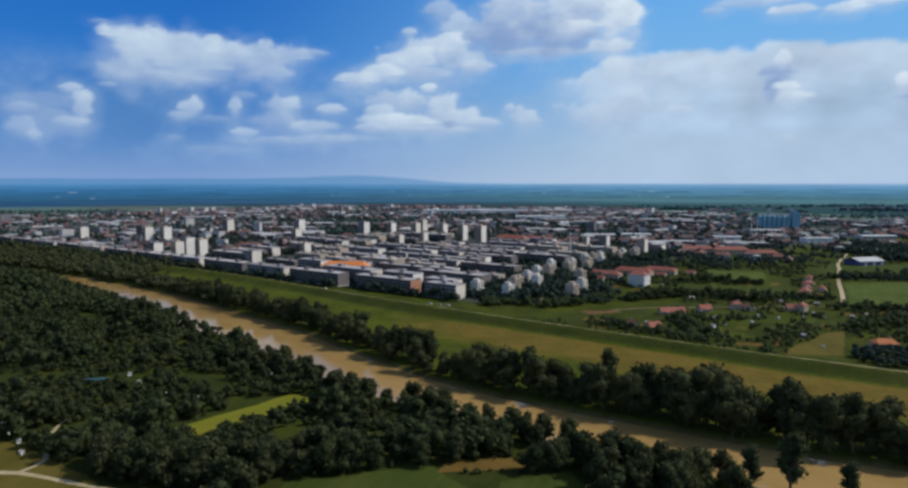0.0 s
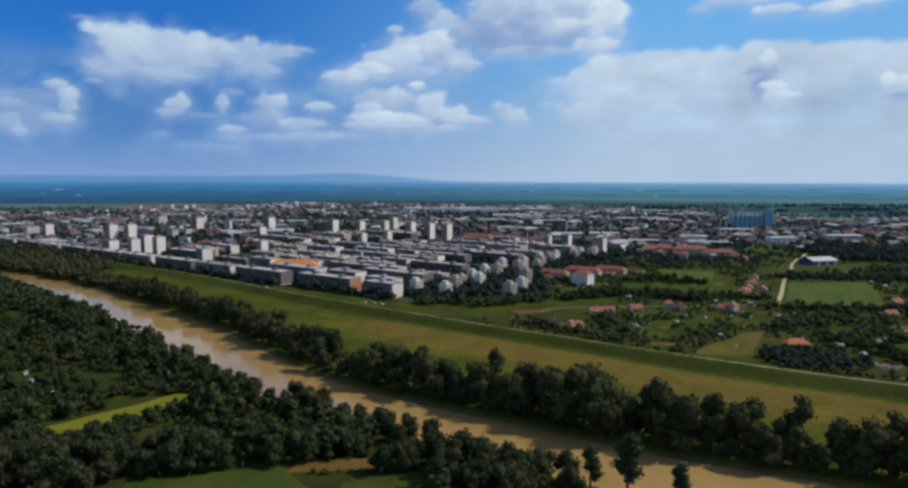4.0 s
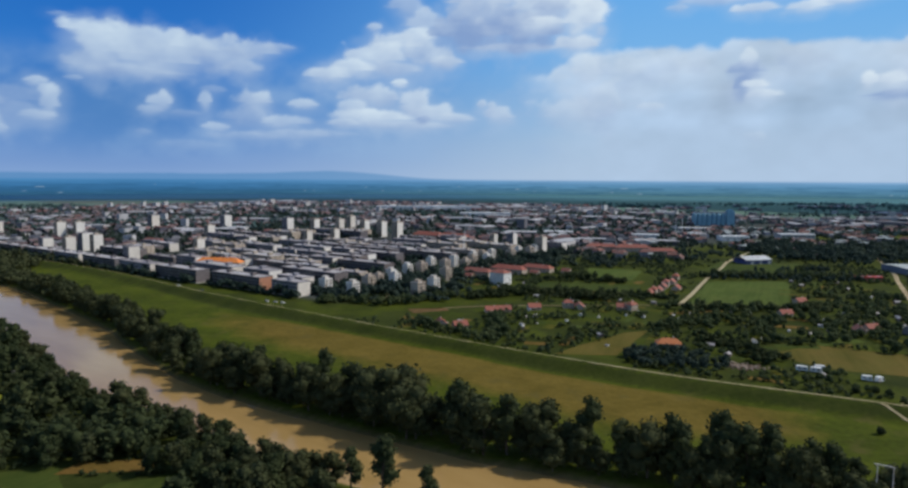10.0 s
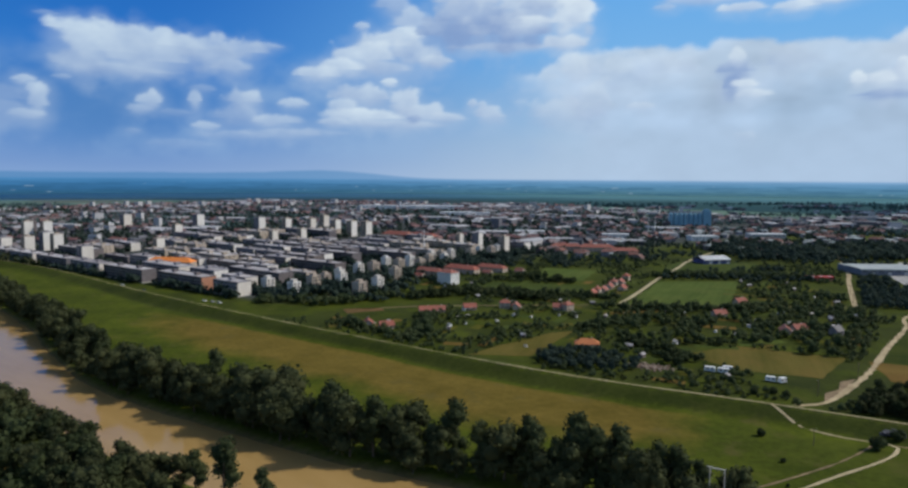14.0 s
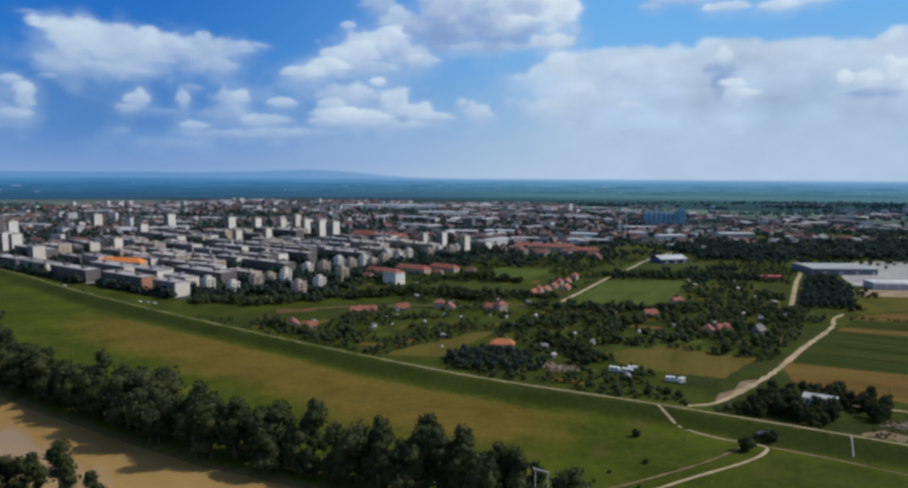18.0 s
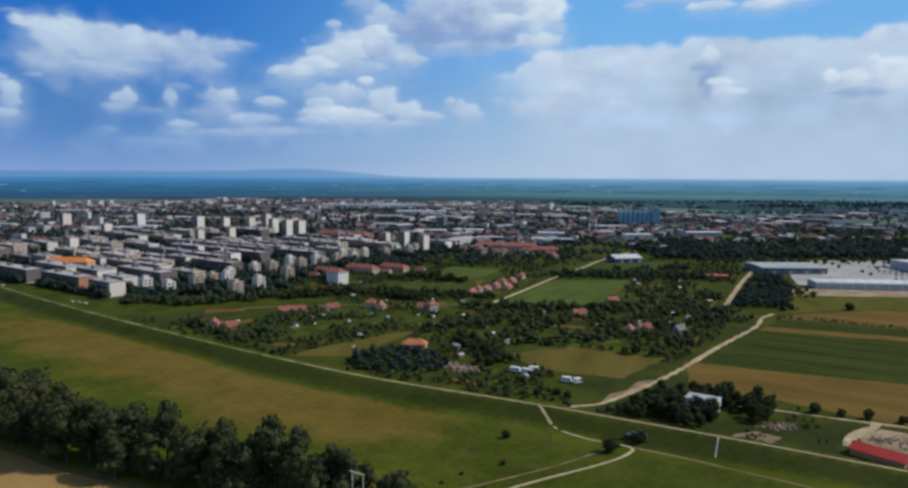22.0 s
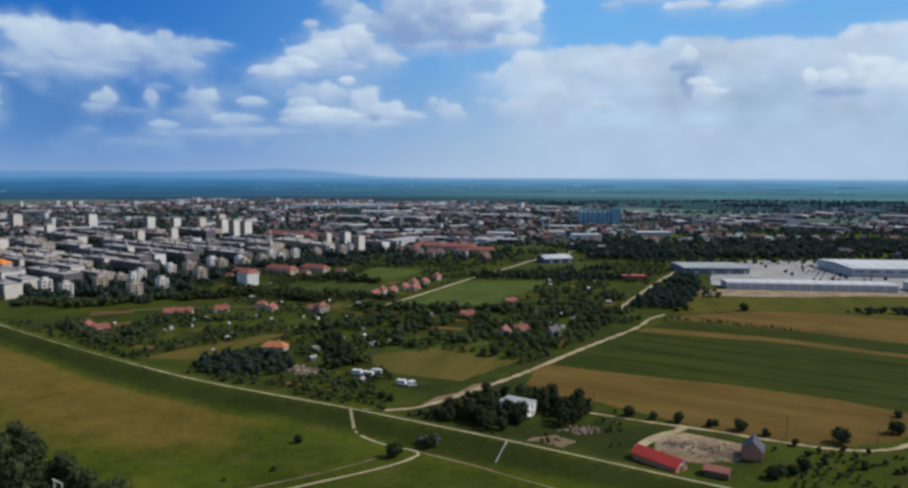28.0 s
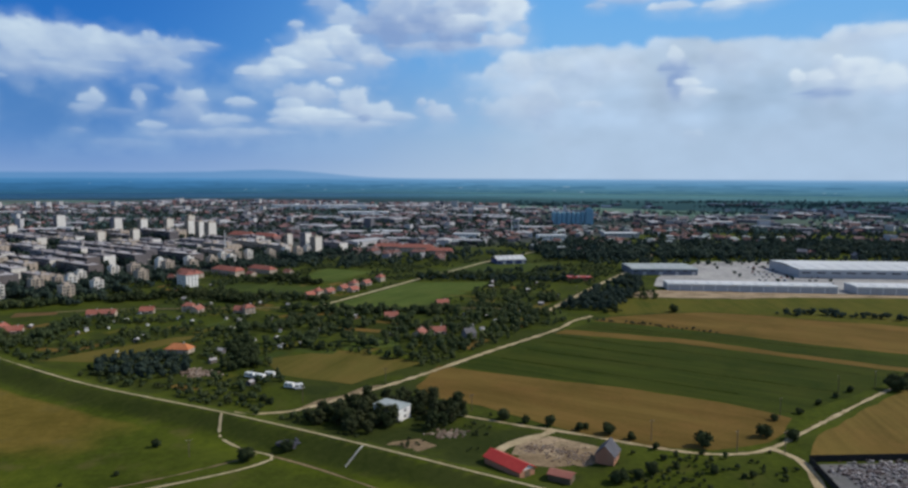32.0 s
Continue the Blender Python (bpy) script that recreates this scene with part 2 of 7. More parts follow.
WALL_G = surface("grey_panels", (0.092, 0.087, 0.100), (0.160, 0.150, 0.168), 4.0, vary=0.5, other=(0.19, 0.15, 0.13))
WALL_C = surface("cream_render", (0.31, 0.265, 0.215), (0.45, 0.39, 0.32), 4.0, vary=0.5, other=(0.46, 0.37, 0.32))
WALL_R = surface("brick_red_render", (0.36, 0.17, 0.11), (0.44, 0.23, 0.15), 4.0)
ROOF_F = surface("flat_roof_felt", (0.38, 0.37, 0.385), (0.63, 0.612, 0.615), 5.0, vary=0.85, other=(0.215, 0.195, 0.205))
ROOF_R = surface("red_roof_tiles", (0.26, 0.080, 0.060), (0.36, 0.130, 0.095), 1.5, vary=0.5, other=(0.24, 0.12, 0.10))
ROOF_O = surface("orange_roof_tiles", (0.62, 0.19, 0.045), (0.72, 0.26, 0.07), 1.5)
ROOF_T = surface("terracotta_roof_tiles", (0.40, 0.135, 0.055), (0.50, 0.19, 0.08), 1.5)
ROOF_S = surface("red_sheet_roof", (0.42, 0.035, 0.03), (0.52, 0.06, 0.045), 1.5, 0.5)
ROOF_D = surface("dark_tile_roof", (0.045, 0.045, 0.06), (0.085, 0.085, 0.105), 1.0, 0.6)
ROOF_W = surface("pale_sheet_roof", (0.52, 0.54, 0.55), (0.66, 0.67, 0.68), 6.0, 0.5)
BLUE = surface("blue_sheet_cladding", (0.14, 0.30, 0.42), (0.22, 0.40, 0.50), 3.0, 0.6)
TARP = surface("blue_plastic_sheet", (0.03, 0.10, 0.15), (0.05, 0.15, 0.20), 2.0, 0.4)
NAVY = surface("slate_blue_cladding", (0.10, 0.12, 0.17), (0.16, 0.18, 0.24), 3.0, 0.5)
METAL = surface("grey_cladding", (0.34, 0.35, 0.38), (0.44, 0.45, 0.48), 3.0, 0.5)
CONCRETE = surface("concrete", (0.36, 0.35, 0.33), (0.50, 0.49, 0.46), 1.0)
WOOD = surface("weathered_wood", (0.10, 0.075, 0.05), (0.17, 0.13, 0.09), 0.5)
GLASS = surface("dark_window_glass", (0.03, 0.035, 0.045), (0.06, 0.07, 0.085), 1.0, 0.12, spec=0.5, relief=0.0)
# paler than the flats' walls, so that ends facing the sun look lit
LIT_RENDER = surface("pale_gable_render", (0.58, 0.575, 0.565), (0.74, 0.73, 0.71), 3.0, vary=0.5, other=(0.48, 0.41, 0.33))
PAINT_W = surface("white_paint", (0.70, 0.70, 0.70), (0.80, 0.80, 0.79), 0.5, 0.45)
RUBBLE = surface("broken_masonry", (0.20, 0.150, 0.115), (0.42, 0.355, 0.29), 0.8, vary=0.9, other=(0.13, 0.075, 0.05), islands=True)
SCRAP = surface("scrap_metal", (0.20, 0.19, 0.20), (0.42, 0.40, 0.40), 1.0, 0.6, vary=1.0, other=(0.05, 0.025, 0.02), islands=True)
TYRE = surface("black_rubber", (0.012, 0.012, 0.012), (0.025, 0.025, 0.025), 0.2)
CAR_MATS = [surface("car_paint_" + k, c, tuple(x * 1.15 for x in c), 1.0, 0.25, spec=0.5) for k, c in
            (("white", (0.65, 0.65, 0.65)), ("silver", (0.40, 0.41, 0.43)), ("red", (0.35, 0.03, 0.03)), ("blue", (0.04, 0.08, 0.22)), ("black", (0.02, 0.02, 0.025)))]


# ---- shapes ----
class Shape:
    """Corners and faces of one mesh, gathered piece by piece."""

    def __init__(self):
        self.v, self.f = [], []

    def poly(self, pts, faces):
        k = len(self.v)
        self.v += [tuple(p) for p in pts]
        self.f += [tuple(i + k for i in q) for q in faces]
        return self

    def prism(self, low, high):
        """A solid between two rings of as many corners, the first below."""
        n = len(low)
        side = [(i, (i + 1) % n, (i + 1) % n + n, i + n) for i in range(n)]
        return self.poly([*low, *high], [tuple(reversed(range(n))), tuple(range(n, 2 * n)), *side])

    def box(self, x0, y0, z0, x1, y1, z1, draw=0.0):
        d = draw
        return self.prism([(x0, y0, z0), (x1, y0, z0), (x1, y1, z0), (x0, y1, z0)], [(x0 + d, y0 + d, z1), (x1 - d, y0 + d, z1), (x1 - d, y1 - d, z1), (x0 + d, y1 - d, z1)])

    def gable(self, x0, y0, x1, y1, z, h, over=0.5, thick=0.25):
        """A pitched roof with its ridge along x, of real thickness, its eaves over the walls."""
        m, drop = (y0 + y1) / 2, over * h / ((y1 - y0) / 2)
        a, b = x0 - over, x1 + over
        ring = [(y0 - over, z - drop), (m, z + h), (y1 + over, z - drop), (y1 + over, z - drop + thick), (m, z + h + thick), (y0 - over, z - drop + thick)]
        pts = [(x, y, zz) for x in (a, b) for y, zz in ring]
        faces = [(0, 1, 4, 5), (1, 2, 3, 4), (11, 10, 7, 6), (10, 9, 8, 7)] + [(i, i + 6, (i + 1) % 6 + 6, (i + 1) % 6) for i in range(6)]
        return self.poly(pts, faces)

    def hip(self, x0, y0, x1, y1, z, h, over=0.5, cut=0.9):
        """A hipped roof on a thin eaves slab."""
        x0, y0, x1, y1 = x0 - over, y0 - over, x1 + over, y1 + over
        m, c = (y0 + y1) / 2, min((y1 - y0) / 2 * cut, (x1 - x0) * 0.45)
        self.box(x0, y0, z - 0.25, x1, y1, z)
        return self.poly([(x0, y0, z), (x1, y0, z), (x1, y1, z), (x0, y1, z), (x0 + c, m, z + h), (x1 - c, m, z + h)], [(0, 1, 5, 4), (1, 2, 5), (2, 3, 4, 5), (3, 0, 4)])

    def tube(self, a, b, r0, r1, n=7):
        a, b = Vector(a), Vector(b)
        q = (b - a).to_track_quat("Z", "Y")
        ring = lambda c, r: [tuple(c + q @ Vector((r * math.cos(2 * math.pi * i / n), r * math.sin(2 * math.pi * i / n), 0))) for i in range(n)]
        return self.prism(ring(a, r0), ring(b, r1))

    def mesh(self, name, *mats):
        me = bpy.data.meshes.new(name)
        me.from_pydata(self.v, [], self.f)
        for m in mats:
            me.materials.append(m)
        return me


def part(name, shape, material, parent, label="", at=(0, 0, 0)):
    """One mesh object under a thing or a part."""
    me = shape if isinstance(shape, bpy.types.Mesh) else shape.mesh(name, material)
    ob = new(name, me)
    ob.parent = parent
    ob.location = at
    return tagged(ob, label)


def thing(name, label, category, group="", m=None, kind=""):
    ob = new(name)
    if m is not None:
        ob.matrix_basis = m
    return tagged(ob, label, category, group, kind)


def solid(name, shape, material, label, category="", kind="structure"):
    return tagged(new(name, shape.mesh(name, material)), label, category, "", kind)


def np_mesh(name, V, T, Q, *mats, index=None):
    """A large mesh from arrays of corners, triangles and quads."""
    me = bpy.data.meshes.new(name)
    T, Q = np.asarray(T, int).reshape(-1, 3), np.asarray(Q, int).reshape(-1, 4)
    loops = np.concatenate([T.ravel(), Q.ravel()])
    starts = np.concatenate([np.arange(len(T)) * 3, len(T) * 3 + np.arange(len(Q)) * 4])
    me.vertices.add(len(V))
    me.vertices.foreach_set("co", np.asarray(V, float).ravel())
    me.loops.add(len(loops))
    me.loops.foreach_set("vertex_index", loops)
    me.polygons.add(len(starts))
    me.polygons.foreach_set("loop_start", starts)
    for m in mats:
        me.materials.append(m)
    if index is not None:
        me.polygons.foreach_set("material_index", index)
    me.polygons.foreach_set("use_smooth", np.ones(len(starts), bool))
    me.update(calc_edges=True)
    return me


# ---- the lie of the land ----
def smooth_line(pts, step=12.0):
    """A rounded polyline through a few corners (Catmull-Rom)."""
    p = [np.array(q, float) for q in pts]
    p = [2 * p[0] - p[1], *p, 2 * p[-1] - p[-2]]
    out = []
    for i in range(1, len(p) - 2):
        n = max(2, int(np.linalg.norm(p[i + 1] - p[i]) / step))
        for k in range(n):
            t = k / n
            out.append(0.5 * (2 * p[i] + (p[i + 1] - p[i - 1]) * t + (2 * p[i - 1] - 5 * p[i] + 4 * p[i + 1] - p[i + 2]) * t * t + (3 * p[i] - p[i - 1] - 3 * p[i + 1] + p[i + 2]) * t ** 3))
    out.append(p[-2])
    return np.array(out)


def signed(X, Y, line):
    """The distance from a line, positive to the left of its way, and the place along it."""
    best, sign, along = np.full(X.shape, 1e9), np.zeros(X.shape), np.zeros(X.shape)
    s = 0.0
    for (ax, ay), (bx, by) in zip(line[:-1], line[1:]):
        dx, dy = bx - ax, by - ay
        L = math.hypot(dx, dy)
        t = np.clip(((X - ax) * dx + (Y - ay) * dy) / L / L, 0, 1)
        d = np.hypot(X - ax - t * dx, Y - ay - t * dy)
        near = d < best - 1e-6
        best = np.where(near, d, best)
        sign = np.where(near, np.sign(dx * (Y - ay) - dy * (X - ax)), sign)
        along = np.where(near, s + t * L, along)
        s += L
    return best * np.where(sign == 0, 1, sign), along


# the far bank's waterline, downstream, and the flood dyke's crown beyond it
BANK = smooth_line([(-475, 784), (-358, 705), (-258, 623), (-164, 527), (-110, 471), (-66, 416), (-20, 359), (22, 322), (80, 283), (117, 261), (147, 243), (180, 226), (260, 186), (420, 110)], 16)
DYKE = smooth_line([(-480, 905), (-255, 745), (-97, 605), (-3, 526), (67, 470), (123, 427), (170, 392), (243, 342), (322, 300), (391, 260), (449, 224), (620, 120)], 20)
BANK = np.array([(-4700, 1120), (-1500, 960), (-1000, 910), (-700, 878), (-560, 838), *BANK, (800, -60), (4700, -1500)])
DYKE = np.array([(-4700, 2900), (-1500, 1500), (-1000, 1230), (-700, 1055), *DYKE, (1000, -90), (4700, -1300)])
RIVER_W = 52.0


def step(x, lo, hi):
    t = np.clip((x - lo) / (hi - lo), 0, 1)
    return t * t * (3 - 2 * t)


def lattice(seed, n=64):
    return np.random.RandomState(seed).rand(n, n)


def value_noise(x, y, seed):
    g = lattice(seed)
    n = len(g)
    xi, yi = np.floor(x).astype(int), np.floor(y).astype(int)
    fx, fy = x - xi, y - yi
    fx, fy = fx * fx * (3 - 2 * fx), fy * fy * (3 - 2 * fy)
    a, b, c, d = g[xi % n, yi % n], g[(xi + 1) % n, yi % n], g[xi % n, (yi + 1) % n], g[(xi + 1) % n, (yi + 1) % n]
    return (a * (1 - fx) + b * fx) * (1 - fy) + (c * (1 - fx) + d * fx) * fy


def fbm(x, y, seed, octaves=5, gain=0.5):
    total, amp, s = 0.0, 1.0, 0.0
    for k in range(octaves):
        total = total + amp * value_noise(x * 2 ** k, y * 2 ** k, seed + k)
        s += amp
        amp *= gain
    return total / s


def bank_w(X):
    """The river's breadth: it narrows downstream."""
    return RIVER_W - 11.0 * step(X, -90, 10) - 7.0 * step(X, -210, -140) * step(X, 60, 0)


def height(X, Y):
    """The ground's height: land on both sides, river channel, flood meadow, dyke."""
    b, _ = signed(X, Y, BANK)
    d, _ = signed(X, Y, DYKE)
    edge = 5.0 * (fbm(X / 23, Y / 23, 5, 3) - 0.5)
    z = np.where(d > 0, 0.0, -1.5 * step(-d, 2, 14))
    z = np.where(b < -20, 0.0, z)
    far_side = step(b + edge, 5, -5)
    near_side = step(b + edge + bank_w(X), -5, 5)
    bed = far_side * near_side
    z = z * (1 - bed) - 6.0 * bed
    crown = np.where(d > 0, 2.5 - (d - 2.5) * 0.38, 2.5 - (-d - 2.5) * 0.36)
    return np.maximum(z, np.minimum(crown, 2.5)), b, d, bed


def at(x, y):
    return float(height(np.array([float(x)]), np.array([float(y)]))[0][0])


def ground_sheet():
    xs = np.concatenate([np.arange(-4800, -900, 260), [-850], np.arange(-700, -380, 14), np.arange(-380, 640, 3.4), np.arange(640, 1000, 18), [1060], np.arange(1200, 4800, 260), [4800]])
    ys = np.concatenate([[-4800, -3000, -1800, -1000, -600, -300, -100], np.arange(0, 180, 6), np.arange(180, 640, 3.4), np.arange(640, 1000, 10), np.arange(1000, 1600, 60), np.arange(1600, 4800, 160), [4800]])
    X, Y = np.meshgrid(xs, ys)
    X, Y = X.ravel(), Y.ravel()
    Z, b, d, bed = height(X, Y)
    w, h = len(xs), len(ys)
    i = (np.arange(h - 1)[:, None] * w + np.arange(w - 1)).ravel()
    me = np_mesh("ground", np.stack([X, Y, Z], 1), [], np.stack([i, i + 1, i + 1 + w, i + w], 1), GRASS)
    me.polygons.foreach_set("use_smooth", np.ones(len(me.polygons), bool))
    meadow = (b > 0) & (d < 0)
    wob = 30 * (fbm(X / 90, Y / 90, 11, 3) - 0.5)
    far_right = step(X + wob, 330, 240)
    dry = np.where(meadow, step(-d + wob * 0.3, 15, 24) * (0.25 + 0.75 * step(-d + wob, 85, 40)) * step(X + wob, -120, 60) * far_right, 0.0)
    # darker grass: dyke flank, farm ground, gardens, right-hand meadow, near bank
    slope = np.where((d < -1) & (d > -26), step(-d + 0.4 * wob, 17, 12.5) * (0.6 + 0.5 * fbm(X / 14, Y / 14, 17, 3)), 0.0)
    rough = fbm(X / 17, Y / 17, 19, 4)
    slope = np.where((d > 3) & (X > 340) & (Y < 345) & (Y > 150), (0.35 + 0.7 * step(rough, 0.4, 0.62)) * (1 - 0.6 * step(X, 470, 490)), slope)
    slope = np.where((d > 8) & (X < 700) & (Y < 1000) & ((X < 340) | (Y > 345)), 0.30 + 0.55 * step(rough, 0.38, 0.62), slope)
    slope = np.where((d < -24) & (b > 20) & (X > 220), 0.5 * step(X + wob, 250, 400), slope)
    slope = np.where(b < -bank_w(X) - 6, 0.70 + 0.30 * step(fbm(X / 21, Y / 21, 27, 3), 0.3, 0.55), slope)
    # where the haze-tinted parcels begin, and the ring of strongest painted haze
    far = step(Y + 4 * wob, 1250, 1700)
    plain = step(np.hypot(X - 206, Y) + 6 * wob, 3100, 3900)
    su, sv = (X - 14) * 0.806 - (Y - 560) * 0.592, (X - 14) * 0.592 + (Y - 560) * 0.806
    town = step(su + 2 * wob, 25 + 0.35 * np.maximum(sv - 400, 0), -20 + 0.35 * np.maximum(sv - 400, 0)) * step(sv, 0, 20) * step(sv + 4 * wob, 1900, 1300) * step(su, -1900, -1500)
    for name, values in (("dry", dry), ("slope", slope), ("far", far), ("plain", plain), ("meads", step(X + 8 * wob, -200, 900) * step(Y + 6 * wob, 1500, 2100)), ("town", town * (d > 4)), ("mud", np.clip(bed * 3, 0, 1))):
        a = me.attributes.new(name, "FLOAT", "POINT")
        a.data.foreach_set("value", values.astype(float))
    tagged(new("ground", me), "flat river plain of grass, dry meadow and far haze-tinted parcels", "ground", "", "structure")


ground_sheet()


def ribbon(line, width, lift=0.08, height_of=None):
    """A band along a line, laid on the ground."""
    s, n = Shape(), len(line)
    t = np.gradient(line, axis=0)
    t /= np.linalg.norm(t, axis=1)[:, None]
    w = np.broadcast_to(np.asarray(width, float), (n,))
    pts = []
    for p, q, ww in zip(line, t, w):
        for k in (-0.5, 0.5):
            x, y = p[0] - q[1] * k * ww, p[1] + q[0] * k * ww
            z = height_of if height_of is not None else at(x, y)
            pts.append((x, y, z + lift))
    s.poly(pts, [(2 * i, 2 * i + 1, 2 * i + 3, 2 * i + 2)[::-1] for i in range(n - 1)])
    return s


def road(name, pts, width, material, label, lift=0.08, step_len=6.0, category="road", flat=None, ragged=0.0):
    line = smooth_line(pts, step_len)
    rnd = random.Random(len(pts) * 7 + int(width * 10))
    w = [width * (1 + ragged * rnd.uniform(-1, 1)) for _ in line]
    return solid(name, ribbon(line, w, lift, flat), material, label, category)


def patch(name, pts, material, label, lift=0.06, category="field", ragged=0.8, z=0.0):
    """A parcel of land with slightly uneven sides, laid on the plain."""
    rnd = random.Random(int(abs(pts[0][0]) * 10) + len(pts))
    ring = []
    for (ax, ay), (bx, by) in zip(pts, pts[1:] + pts[:1]):
        n = max(1, int(math.hypot(bx - ax, by - ay) / 9))
        ring += [(ax + (bx - ax) * k / n + rnd.uniform(-ragged, ragged), ay + (by - ay) * k / n + rnd.uniform(-ragged, ragged), z + lift) for k in range(n)]
    s = Shape().poly(ring, [tuple(range(len(ring)))])
    me = s.mesh(name, material)
    bm = bmesh.new()
    bm.from_mesh(me)
    bmesh.ops.recalc_face_normals(bm, faces=bm.faces)
    bm.normal_update()
    for f in bm.faces:
        if f.normal.z < 0:
            f.normal_flip()
    bmesh.ops.triangulate(bm, faces=bm.faces)
    bm.to_mesh(me)
    bm.free()
    return tagged(new(name, me), label, category, "", "structure")


# the river's water, between its banks
river = BANK
tn = np.gradient(river, axis=0)
tn /= np.linalg.norm(tn, axis=1)[:, None]
mid = river - np.stack([-tn[:, 1], tn[:, 0]], 1) * RIVER_W / 2
solid("river_water", ribbon(mid, RIVER_W + 12, 0.0, -3.2), WATER, "muddy brown river, slow and smooth, mirroring the sky", "river")

# ---- sky and distance ----
CENTRE = (206.0, 0.0, 100.0)


def dome_radius(v):
    return 4550 - 1350 * step(v, 3.5, 13.5)


